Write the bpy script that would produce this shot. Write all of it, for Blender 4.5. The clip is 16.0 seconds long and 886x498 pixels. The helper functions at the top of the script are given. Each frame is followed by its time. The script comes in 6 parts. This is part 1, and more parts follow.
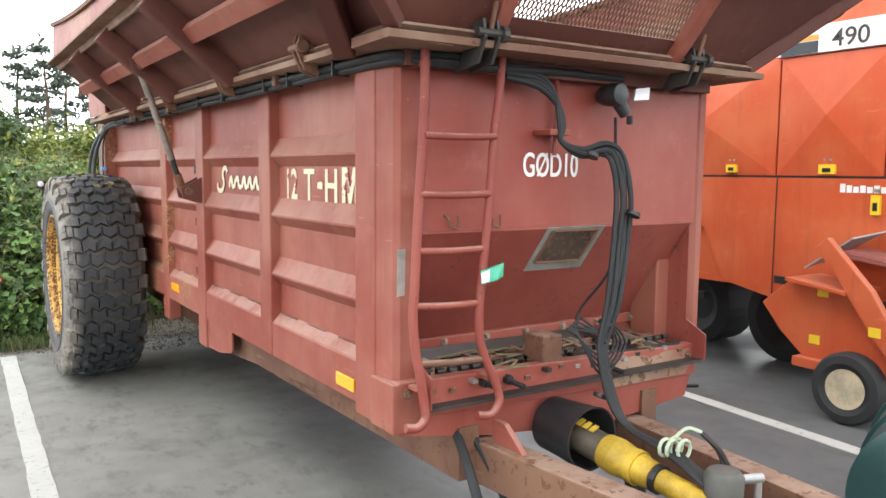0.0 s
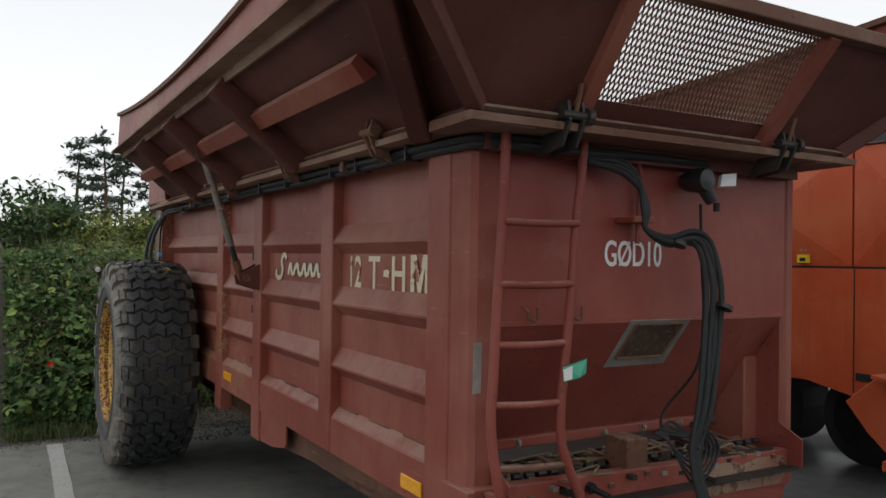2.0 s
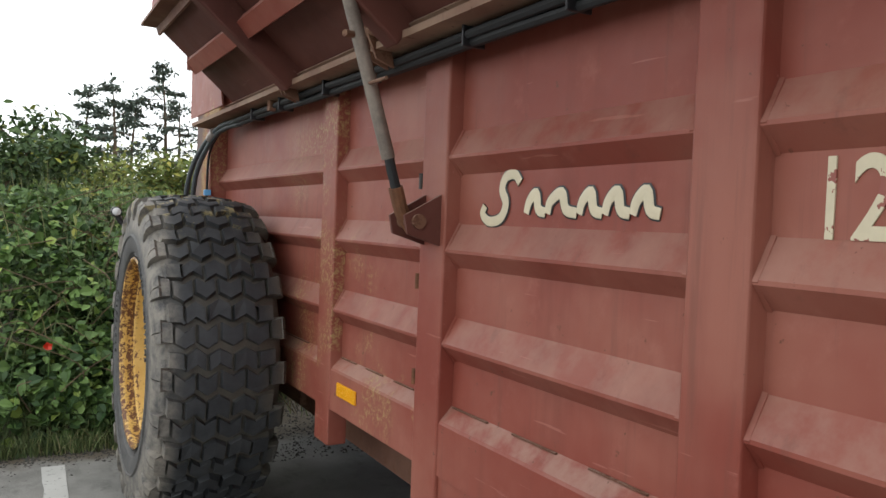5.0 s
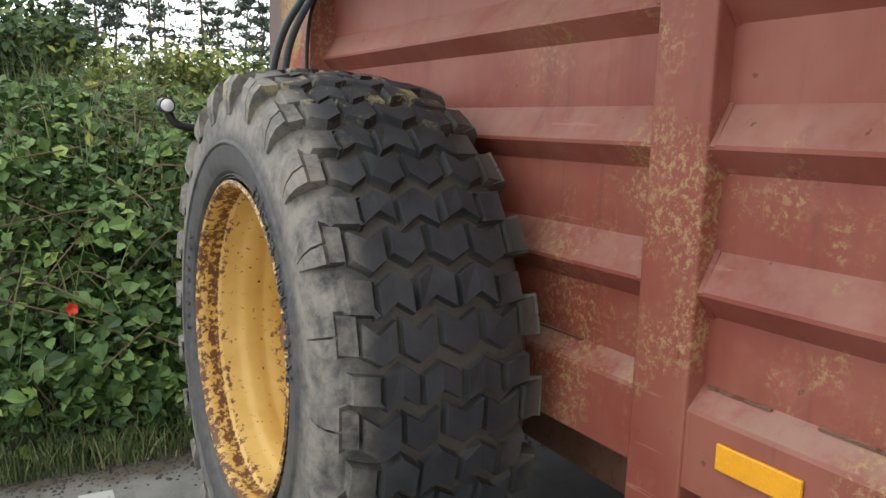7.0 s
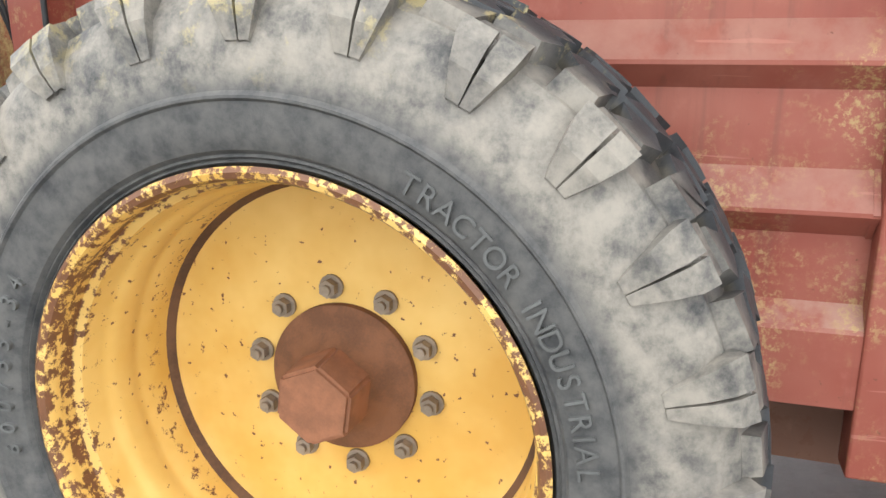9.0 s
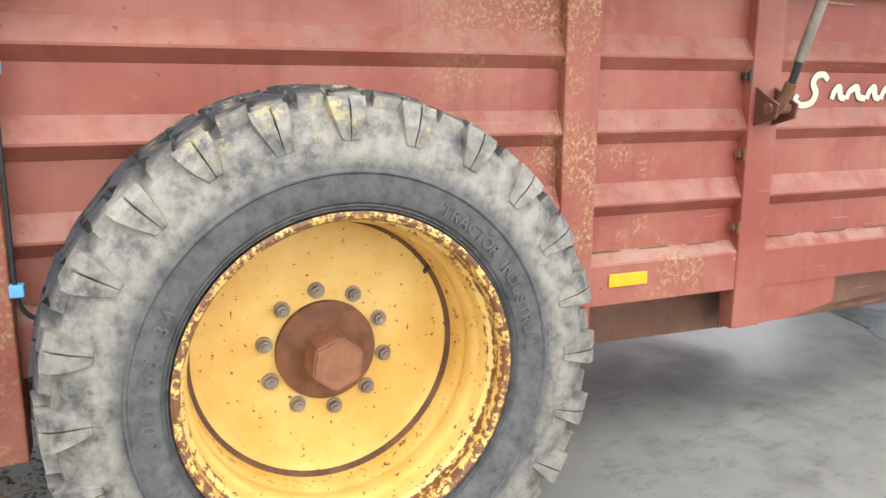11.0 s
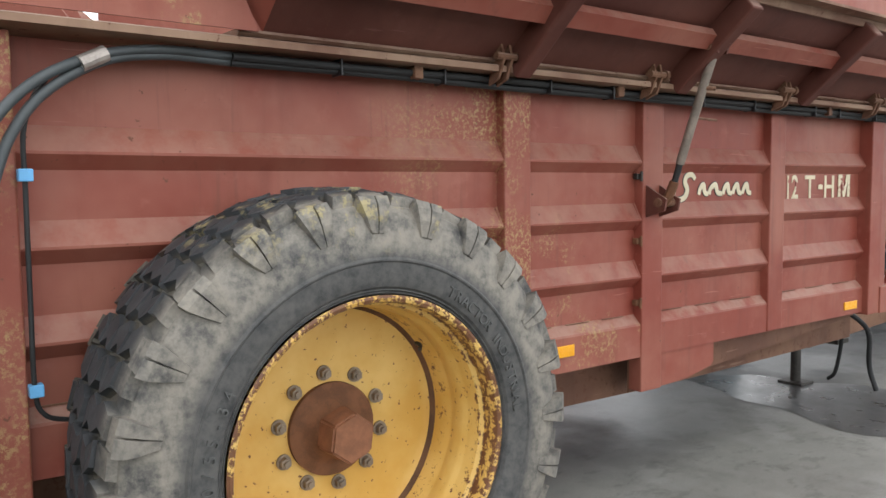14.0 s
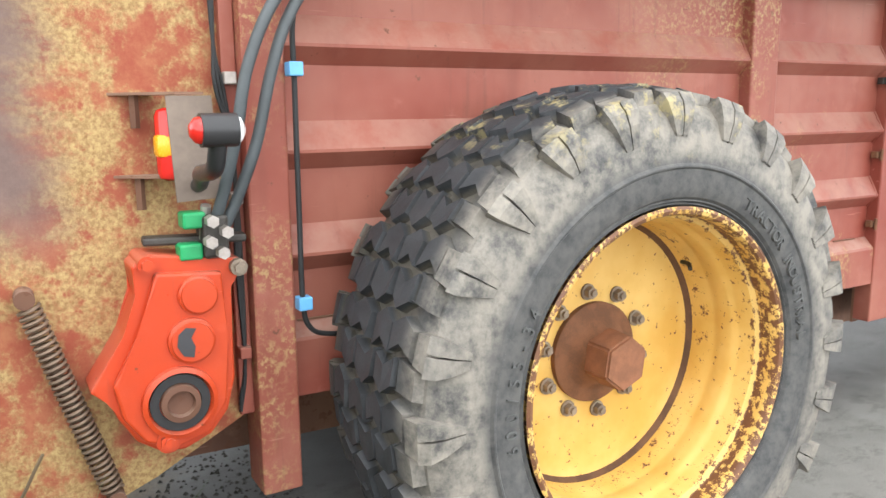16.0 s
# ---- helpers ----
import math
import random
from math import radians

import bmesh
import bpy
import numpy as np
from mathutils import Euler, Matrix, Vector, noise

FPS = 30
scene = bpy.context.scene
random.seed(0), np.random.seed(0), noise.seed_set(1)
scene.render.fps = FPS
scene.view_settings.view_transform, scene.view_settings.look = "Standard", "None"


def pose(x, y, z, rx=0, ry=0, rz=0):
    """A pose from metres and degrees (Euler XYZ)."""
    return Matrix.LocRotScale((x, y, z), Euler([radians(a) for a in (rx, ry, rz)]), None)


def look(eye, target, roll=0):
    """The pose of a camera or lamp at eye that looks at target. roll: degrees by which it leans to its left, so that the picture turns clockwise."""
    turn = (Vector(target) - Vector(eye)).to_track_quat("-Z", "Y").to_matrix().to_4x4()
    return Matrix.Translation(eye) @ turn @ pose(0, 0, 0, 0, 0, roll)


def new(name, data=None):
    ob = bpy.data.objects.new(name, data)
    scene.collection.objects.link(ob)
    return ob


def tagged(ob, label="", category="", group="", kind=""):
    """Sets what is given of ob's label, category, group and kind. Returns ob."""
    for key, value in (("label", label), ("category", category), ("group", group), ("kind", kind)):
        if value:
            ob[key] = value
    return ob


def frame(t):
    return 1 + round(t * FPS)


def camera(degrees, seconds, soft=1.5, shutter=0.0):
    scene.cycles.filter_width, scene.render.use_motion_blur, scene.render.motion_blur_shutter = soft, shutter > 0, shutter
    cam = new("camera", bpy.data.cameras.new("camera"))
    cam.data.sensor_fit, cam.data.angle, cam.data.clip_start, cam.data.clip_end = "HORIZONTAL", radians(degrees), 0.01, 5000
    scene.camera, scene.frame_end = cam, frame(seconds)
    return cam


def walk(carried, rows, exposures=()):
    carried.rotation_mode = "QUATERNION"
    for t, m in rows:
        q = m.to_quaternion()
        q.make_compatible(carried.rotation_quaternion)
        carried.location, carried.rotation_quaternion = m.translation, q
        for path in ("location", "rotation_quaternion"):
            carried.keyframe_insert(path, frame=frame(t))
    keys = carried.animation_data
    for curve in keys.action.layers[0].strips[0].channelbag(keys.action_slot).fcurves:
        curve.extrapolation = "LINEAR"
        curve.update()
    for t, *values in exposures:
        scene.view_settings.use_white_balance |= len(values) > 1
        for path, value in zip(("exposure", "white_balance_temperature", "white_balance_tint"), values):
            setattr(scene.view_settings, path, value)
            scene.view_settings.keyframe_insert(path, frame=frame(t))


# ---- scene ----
cam = camera(59.3, 16.0)
PATH = [
    (0, (-0.065, 0.098, 1.469), (1.02, 1.766, 1.272), 0.5),
    (0.5, (-0.035, 0.078, 1.485), (1.029, 1.768, 1.368), 0.6),
    (1, (-0.02, 0.07, 1.481), (1.039, 1.766, 1.461), 0.7),
    (1.5, (-0.038, 0.126, 1.483), (1.003, 1.834, 1.501), 0.7),
    (2, (-0.076, 0.281, 1.468), (0.92, 2.015, 1.495), 0.9),
    (2.5, (-0.002, 0.658, 1.441), (0.993, 2.393, 1.437), 1.1),
    (3, (0.014, 1.024, 1.397), (1.017, 2.752, 1.303), 0.9),
    (3.5, (0.012, 1.513, 1.406), (1.006, 3.244, 1.278), 0.6),
    (3.7, (0.009, 1.654, 1.383), (1.0, 3.388, 1.263), 0.9),
    (5.8, (0.139, 3.064, 1.351), (1.131, 4.799, 1.297), 2.6),
    (6, (0.126, 3.243, 1.35), (1.134, 4.969, 1.273), 2.4),
    (6.5, (0.088, 3.74, 1.321), (1.082, 5.474, 1.232), 2.4),
    (7, (0.069, 4.163, 1.292), (1.073, 5.865, 0.99), 2.0),
    (7.5, (0.077, 4.592, 1.33), (1.168, 6.18, 0.793), 1.2),
    (8, (-0.003, 4.979, 1.259), (1.451, 6.283, 0.825), -0.7),
    (8.5, (-0.037, 5.333, 1.285), (1.685, 6.207, 0.764), 1.1),
    (9, (-0.317, 5.565, 1.306), (1.536, 6.123, 0.801), -0.0),
    (9.2, (-0.432, 5.657, 1.347), (1.461, 6.035, 0.825), -0.2),
    (11.3, (-1.207, 6.763, 1.436), (0.564, 5.901, 1.093), -0.0),
    (11.5, (-1.29, 6.855, 1.415), (0.476, 5.955, 1.149), -0.3),
    (12, (-1.472, 7.029, 1.495), (0.186, 5.913, 1.422), 0.1),
    (12.5, (-1.548, 7.12, 1.507), (-0.022, 5.828, 1.452), 0.4),
    (13, (-1.532, 7.121, 1.503), (-0.051, 5.778, 1.444), 0.2),
    (13.5, (-1.392, 7.138, 1.446), (0.122, 5.835, 1.341), -0.5),
    (14, (-1.126, 7.152, 1.426), (0.488, 5.982, 1.271), -0.6),
    (14.5, (-0.946, 7.25, 1.395), (0.709, 6.14, 1.222), -0.8),
    (15, (-0.833, 7.343, 1.43), (0.853, 6.289, 1.216), -0.5),
    (15.5, (-0.734, 7.402, 1.4), (0.963, 6.386, 1.1), -0.5),
    (16, (-0.675, 7.462, 1.372), (1.034, 6.483, 1.023), -0.6),
]
# the phone's own exposure, in stops
EXPOSURES = [(0, 0.22), (0.5, 0.02), (1, -0.38), (1.5, -1.1), (2, -1.72), (2.5, -1.95), (3, -1.52), (3.5, -1.1), (4.7, -0.8), (6, -0.58), (6.5, -0.47), (7, -0.55), (7.5, -0.05), (8, 0.5), (8.5, 0.54), (9, 0.37),
             (10.2, 0.45), (11.5, 0.49), (12, 0.36), (12.5, -0.4), (13, -1.32), (13.5, -1.5), (14, -0.4), (14.5, 0.37), (15, 0.47), (15.5, 0.47), (16, 0.5)]
walk(cam, [(t, look(eye, target, roll)) for t, eye, target, roll in PATH], EXPOSURES)

# ---------------------------------------------------------------- light
world = bpy.data.worlds.new("overcast")
scene.world = world
world.use_nodes = True
wn, wl = world.node_tree.nodes, world.node_tree.links
wn.clear()
sky = wn.new("ShaderNodeTexSky")
sky.sky_type, sky.sun_disc = "NISHITA", False
sky.sun_elevation, sky.sun_rotation = radians(48), radians(235)
pale = wn.new("ShaderNodeHueSaturation")
pale.inputs["Saturation"].default_value = 0.12
clear_bg, cloud_bg = wn.new("ShaderNodeBackground"), wn.new("ShaderNodeBackground")
clear_bg.inputs["Strength"].default_value = 0.05
cloud_bg.inputs["Color"].default_value = (0.95, 0.975, 1.0, 1)
coord, sep, rise = wn.new("ShaderNodeTexCoord"), wn.new("ShaderNodeSeparateXYZ"), wn.new("ShaderNodeMapRange")
rise.inputs["From Min"].default_value, rise.inputs["From Max"].default_value = 0.0, 0.5
rise.inputs["To Min"].default_value, rise.inputs["To Max"].default_value = 3.7, 2.4
wl.new(coord.outputs["Generated"], sep.inputs[0])
wl.new(sep.outputs[2], rise.inputs["Value"])
wl.new(rise.outputs[0], cloud_bg.inputs["Strength"])
both, wout = wn.new("ShaderNodeAddShader"), wn.new("ShaderNodeOutputWorld")
wl.new(sky.outputs[0], pale.inputs["Color"])
wl.new(pale.outputs[0], clear_bg.inputs["Color"])
wl.new(clear_bg.outputs[0], both.inputs[0])
wl.new(cloud_bg.outputs[0], both.inputs[1])
wl.new(both.outputs[0], wout.inputs["Surface"])
sun_data = bpy.data.lights.new("sun", "SUN")
sun_data.energy, sun_data.angle, sun_data.color = 0.7, radians(25), (1.0, 0.97, 0.92)
sun = new("sun", sun_data)
sun.matrix_world = look((-6, 8, 14), (1, 4, 0))


# ---------------------------------------------------------------- materials
class Mat:
    """A node material with a few short cuts."""

    def __init__(self, name, rough=0.6, metal=0.0, spec=0.5):
        self.m = bpy.data.materials.new(name)
        self.m.use_nodes = True
        self.n, self.l = self.m.node_tree.nodes, self.m.node_tree.links
        self.b = self.n["Principled BSDF"]
        self.b.inputs["Roughness"].default_value = rough
        self.b.inputs["Metallic"].default_value = metal
        self.b.inputs["Specular IOR Level"].default_value = spec
        self.geo = self.n.new("ShaderNodeNewGeometry")

    def noise(self, scale, detail=5, rough=0.6, stretch=(1, 1, 1), shift=0.0):
        mp = self.n.new("ShaderNodeMapping")
        mp.inputs["Scale"].default_value = stretch
        mp.inputs["Location"].default_value = (shift, shift * 1.7, shift * 0.6)
        self.l.new(self.geo.outputs["Position"], mp.inputs["Vector"])
        t = self.n.new("ShaderNodeTexNoise")
        t.inputs["Scale"].default_value, t.inputs["Detail"].default_value = scale, detail
        t.inputs["Roughness"].default_value = rough
        self.l.new(mp.outputs[0], t.inputs["Vector"])
        return t.outputs["Fac"]

    def ramp(self, fac, a, b):
        """0 below a, 1 above b."""
        r = self.n.new("ShaderNodeMapRange")
        r.interpolation_type = "SMOOTHSTEP"
        r.inputs["From Min"].default_value, r.inputs["From Max"].default_value = a, b
        self.l.new(fac, r.inputs["Value"])
        return r.outputs["Result"]

    def math(self, op, a, b=None, clamp=False):
        n = self.n.new("ShaderNodeMath")
        n.operation, n.use_clamp = op, clamp
        for k, v in enumerate((a, b)):
            if v is None:
                continue
            if isinstance(v, (int, float)):
                n.inputs[k].default_value = v
            else:
                self.l.new(v, n.inputs[k])
        return n.outputs[0]

    def axis(self, k):
        s = self.n.new("ShaderNodeSeparateXYZ")
        self.l.new(self.geo.outputs["Position"], s.inputs[0])
        return s.outputs[k]

    def up(self):
        s = self.n.new("ShaderNodeSeparateXYZ")
        self.l.new(self.geo.outputs["Normal"], s.inputs[0])
        return s.outputs[2]

    def mix(self, fac, a, b):
        n = self.n.new("ShaderNodeMix")
        n.data_type = "RGBA"
        for sock, v in ((n.inputs[0], fac), (n.inputs[6], a), (n.inputs[7], b)):
            if isinstance(v, (int, float)):
                sock.default_value = v
            elif isinstance(v, tuple):
                sock.default_value = (*v, 1)
            else:
                self.l.new(v, sock)
        return n.outputs[2]

    def color(self, c):
        if isinstance(c, tuple):
            self.b.inputs["Base Color"].default_value = (*c, 1)
        else:
            self.l.new(c, self.b.inputs["Base Color"])
        return self

    def rough(self, fac, a, b):
        r = self.n.new("ShaderNodeMapRange")
        r.inputs["To Min"].default_value, r.inputs["To Max"].default_value = a, b
        self.l.new(fac, r.inputs["Value"])
        self.l.new(r.outputs[0], self.b.inputs["Roughness"])
        return self

    def bump(self, fac, strength=0.3, dist=0.002):
        n = self.n.new("ShaderNodeBump")
        n.inputs["Strength"].default_value, n.inputs["Distance"].default_value = strength, dist
        self.l.new(fac, n.inputs["Height"])
        self.l.new(n.outputs[0], self.b.inputs["Normal"])
        return self


def plain(name, c, rough=0.6, metal=0.0, vary=0.25, scale=30, bump=0.15):
    """One colour with fine grain, broad soiling and a little relief."""
    m = Mat(name, rough, metal)
    fine, broad = m.noise(scale * 4), m.noise(scale * 0.25, 4)
    dark = tuple(v * (1 - vary) for v in c)
    light = tuple(min(1, v * (1 + vary * 0.6)) for v in c)
    m.color(m.mix(m.ramp(broad, 0.35, 0.65), m.mix(fine, dark, c), m.mix(fine, c, light)))
    m.rough(fine, max(0.03, rough - 0.1), min(1, rough + 0.12))
    m.bump(fine, bump, 0.001)
    return m.m


def red_paint(name, base=(0.215, 0.046, 0.030), faded=(0.292, 0.104, 0.072), lichen=0.0, rust=0.3, rough=0.5, dust=0.45, rear_limit=0.0):
    """Sun-bleached red machine paint: chalky bloom, dust on ledges, scratches, rust spots, lichen."""
    m = Mat(name, rough, 0.0, 0.35)
    broad, mid, fine = m.noise(1.6, 4, 0.6), m.noise(9, 6, 0.65), m.noise(120, 3)
    streak = m.noise(7, 5, 0.6, (1.0, 1.0, 0.12), 3)
    c = m.mix(m.ramp(broad, 0.35, 0.68), base, faded)
    c = m.mix(m.math("MULTIPLY", m.ramp(streak, 0.5, 0.75), 0.35), c, tuple(v * 0.62 for v in base))
    c = m.mix(m.math("MULTIPLY", m.ramp(mid, 0.55, 0.78), 0.4), c, tuple(min(1, v * 1.15 + 0.03) for v in faded))
    ledge = m.math("MULTIPLY", m.ramp(m.up(), 0.25, 0.75), dust)
    c = m.mix(m.math("MULTIPLY", ledge, m.ramp(mid, 0.3, 0.6)), c, (0.40, 0.30, 0.24))
    spots = m.ramp(m.noise(26, 4, 0.7, (1, 1, 1), 9), 0.72 - 0.1 * rust, 0.76 - 0.1 * rust)
    c = m.mix(m.math("MULTIPLY", spots, 0.8), c, (0.11, 0.045, 0.025))
    # thin scratches, and grime run down from seams
    scratch = m.ramp(m.noise(40, 3, 0.5, (1, 0.08, 1.4), 13), 0.70, 0.73)
    c = m.mix(m.math("MULTIPLY", scratch, 0.35), c, tuple(min(1, v * 1.3 + 0.06) for v in faded))
    grime = m.ramp(m.noise(18, 6, 0.7, (1, 1, 0.06), 19), 0.56, 0.72)
    c = m.mix(m.math("MULTIPLY", grime, 0.28), c, (0.09, 0.045, 0.033))
    if lichen > 0:
        where = m.ramp(m.noise(2.2, 5, 0.7, (1, 1, 1), 5), 0.62 - 0.3 * lichen, 0.72 - 0.24 * lichen)
        if rear_limit:
            where = m.math("MULTIPLY", where, m.math("SUBTRACT", 1.0, m.ramp(m.axis(1), rear_limit, rear_limit + 0.5)))
        crumbs = m.ramp(m.noise(62, 6, 0.8, (1, 1, 1), 2), 0.48, 0.60)
        c = m.mix(m.math("MULTIPLY", m.math("MULTIPLY", where, crumbs), 0.8), c, m.mix(fine, (0.30, 0.20, 0.085), (0.46, 0.34, 0.15)))
    m.color(c)
    m.rough(mid, rough - 0.12, rough + 0.2)
    m.bump(m.math("ADD", m.math("MULTIPLY", mid, 0.6), m.math("MULTIPLY", fine, 0.25)), 0.22, 0.003)
    return m.m


RED = red_paint("weathered_red_paint", lichen=0.0, rust=0.45)
RED_LICHEN = red_paint("lichened_red_paint", lichen=0.62, rust=0.5)
RED_SOME = red_paint("faded_red_paint", lichen=0.16, rust=0.5)
RED_REAR = red_paint("red_paint_lichened_by_the_post", lichen=0.66, rust=0.5, rear_limit=5.38)
# the weathered red again, with the shade below the flare mixed into its colour
RED_SHADE = red_paint("shade_darkened_red_paint", base=(0.085, 0.025, 0.018), faded=(0.13, 0.046, 0.033), rust=0.7, rough=0.6)
RED_FRONT = red_paint("front_red_paint", base=(0.235, 0.045, 0.032), faded=(0.30, 0.085, 0.062), rust=0.25, rough=0.42, dust=0.3)
RED_BARE = red_paint("scuffed_red_paint", base=(0.20, 0.040, 0.030), faded=(0.27, 0.07, 0.05), rust=0.9, rough=0.5)
BROWN = red_paint("rusty_brown_paint", base=(0.11, 0.05, 0.032), faded=(0.19, 0.10, 0.06), rust=1.5, rough=0.7)
ORANGE = red_paint("orange_machine_paint", base=(0.50, 0.080, 0.026), faded=(0.54, 0.125, 0.05), rust=0.1, rough=0.35, dust=0.35)
GEAR = red_paint("fresh_orange_paint", base=(0.46, 0.048, 0.014), faded=(0.52, 0.066, 0.02), rust=0.5, rough=0.3, dust=0.25)
RIB_TAN = red_paint("bleached_rail_paint", base=(0.15, 0.068, 0.045), faded=(0.29, 0.19, 0.13), rust=0.9, rough=0.7)


def rear_sheet():
    """Rear side sheet: paint worn to brown where muck slid, yellow crusts over the rest."""
    m = Mat("crusted_rear_sheet", 0.65, 0.0, 0.3)
    broad, mid, fine = m.noise(3.4, 8, 0.74), m.noise(16, 8, 0.75), m.noise(85, 6, 0.8)
    red = m.mix(m.ramp(mid, 0.35, 0.7), (0.26, 0.060, 0.032), (0.33, 0.125, 0.062))
    crust = m.mix(m.ramp(fine, 0.3, 0.7), (0.20, 0.105, 0.042), (0.46, 0.33, 0.145))
    c = m.mix(m.math("MULTIPLY", m.ramp(broad, 0.43, 0.53), m.ramp(mid, 0.34, 0.50)), red, crust)
    far = m.ramp(m.math("ADD", m.axis(1), m.math("MULTIPLY", m.noise(3.5, 6, 0.7, (1, 0.25, 1)), 0.35)), 7.46, 7.62)
    c = m.mix(m.math("MULTIPLY", far, m.ramp(m.axis(2), 1.01, 1.23)), c, m.mix(mid, (0.08, 0.05, 0.045), (0.22, 0.15, 0.13)))
    m.color(c)
    m.rough(mid, 0.5, 0.85)
    m.bump(fine, 0.5, 0.003)
    return m.m


REAR = rear_sheet()


def tyre_rubber():
    """Old rubber: bluish black tread, pale dust dried on shoulder and upper sidewall."""
    m = Mat("dusty_tyre_rubber", 0.75, 0.0, 0.5)
    broad, mid, fine = m.noise(5, 5, 0.65), m.noise(22, 6, 0.7), m.noise(140, 3)
    dark = m.mix(m.ramp(mid, 0.3, 0.7), m.mix(fine, (0.012, 0.0135, 0.016), (0.026, 0.029, 0.033)), m.mix(fine, (0.026, 0.029, 0.033), (0.046, 0.050, 0.055)))
    wall = m.math("SUBTRACT", 1.0, m.ramp(m.axis(0), 0.605, 0.64))
    dark = m.mix(m.math("MULTIPLY", wall, m.ramp(mid, 0.22, 0.75)), dark, (0.096, 0.093, 0.087))
    dy = m.math("SUBTRACT", m.axis(1), 6.11)
    dz = m.math("SUBTRACT", m.axis(2), 0.73)
    r = m.math("SQRT", m.math("ADD", m.math("MULTIPLY", dy, dy), m.math("MULTIPLY", dz, dz)))
    shoulder = m.math("MULTIPLY", m.ramp(r, 0.512, 0.560), m.math("SUBTRACT", 1.0, m.ramp(m.axis(0), 0.625, 0.70)))
    dusty = m.math("MULTIPLY", shoulder, m.ramp(m.math("ADD", m.math("MULTIPLY", broad, 0.45), m.math("MULTIPLY", mid, 0.55)), 0.32, 0.60))
    c = m.mix(m.math("MULTIPLY", dusty, 0.76), dark, m.mix(mid, (0.17, 0.155, 0.13), (0.36, 0.325, 0.27)))
    low = m.math("MULTIPLY", m.ramp(m.noise(6, 6, 0.7, (1, 1, 1), 4), 0.5, 0.72), 0.55)
    low = m.math("MULTIPLY", low, m.math("ADD", m.math("MULTIPLY", wall, 0.75), 0.25))
    c = m.mix(low, c, m.mix(mid, (0.055, 0.055, 0.055), (0.16, 0.15, 0.14)))
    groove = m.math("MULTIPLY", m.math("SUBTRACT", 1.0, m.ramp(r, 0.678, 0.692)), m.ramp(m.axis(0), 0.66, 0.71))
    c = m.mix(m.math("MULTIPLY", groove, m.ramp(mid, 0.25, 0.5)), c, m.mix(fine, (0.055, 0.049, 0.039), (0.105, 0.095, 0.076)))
    moss = m.math("MULTIPLY", m.ramp(m.noise(11, 7, 0.75, (1, 1, 1), 8), 0.54, 0.62), m.ramp(m.axis(2), 1.22, 1.38))
    c = m.mix(m.math("MULTIPLY", moss, 0.75), c, (0.36, 0.30, 0.14))
    m.color(c)
    m.rough(mid, 0.42, 0.85)
    m.bump(m.math("ADD", m.math("MULTIPLY", mid, 0.7), m.math("MULTIPLY", fine, 0.3)), 0.4, 0.004)
    return m.m


TYRE = tyre_rubber()


def wheel_yellow():
    m = Mat("chipped_yellow_wheel_paint", 0.45, 0.0, 0.4)
    broad, mid, fine = m.noise(4, 4), m.noise(30, 5, 0.7), m.noise(110, 4)
    c = m.mix(m.ramp(broad, 0.3, 0.7), (0.56, 0.325, 0.068), (0.68, 0.455, 0.145))
    dy = m.math("SUBTRACT", m.axis(1), 6.11)
    dz = m.math("SUBTRACT", m.axis(2), 0.73)
    r = m.math("SQRT", m.math("ADD", m.math("MULTIPLY", dy, dy), m.math("MULTIPLY", dz, dz)))
    edge = m.math("ADD", m.math("MULTIPLY", m.ramp(r, 0.362, 0.400), 0.085), m.math("MULTIPLY", m.ramp(r, 0.3945, 0.3995), 0.125))
    step = m.math("ADD", m.math("SUBTRACT", m.ramp(r, 0.3835, 0.3855), m.ramp(r, 0.389, 0.393)), m.math("SUBTRACT", m.ramp(r, 0.3645, 0.3665), m.ramp(r, 0.369, 0.372)))
    edge = m.math("ADD", edge, m.math("MULTIPLY", step, 0.08))
    chips = m.ramp(m.math("ADD", m.noise(44, 6, 0.74, (1, 1, 1), 6), edge), 0.655, 0.70)
    specks = m.ramp(m.noise(62, 3, 0.5, (1, 1, 1), 11), 0.675, 0.705)
    c = m.mix(m.math("MAXIMUM", chips, specks), c, m.mix(mid, (0.075, 0.032, 0.016), (0.20, 0.085, 0.04)))
    m.color(c)
    m.rough(mid, 0.32, 0.6)
    m.bump(m.math("SUBTRACT", 1.0, m.math("MAXIMUM", chips, specks)), 0.25, 0.0015)
    return m.m


YELLOW = wheel_yellow()
SEAM = plain("rusty_weld_seam", (0.105, 0.052, 0.026), 0.85, 0.0, 0.6, 45, 0.6)
RUST = plain("rusted_hub_iron", (0.165, 0.072, 0.034), 0.85, 0.1, 0.5, 60, 0.5)
BOLT = plain("weathered_bolt_steel", (0.27, 0.22, 0.17), 0.6, 0.5, 0.4, 90, 0.3)
RUBBER = plain("black_rubber_hose", (0.014, 0.015, 0.016), 0.68, 0, 0.3, 40)
HOSE_GREY = plain("grey_black_hose", (0.055, 0.065, 0.07), 0.5, 0, 0.3, 40)
BLACK = plain("black_plastic", (0.02, 0.02, 0.022), 0.4, 0, 0.3, 40)
CREAM = plain("cream_vinyl_lettering", (0.60, 0.53, 0.37), 0.5, 0, 0.12, 30, 0.1)
def worn_letters():
    """Old vinyl: cream, torn away in flakes down to the red paint."""
    m = Mat("torn_cream_vinyl", 0.5)
    torn = m.ramp(m.noise(21, 4, 0.6, (1, 1, 1), 21), 0.575, 0.585)
    c = m.mix(m.noise(60, 3), (0.53, 0.47, 0.32), (0.63, 0.56, 0.40))
    m.color(m.mix(torn, c, (0.26, 0.075, 0.055)))
    return m.m


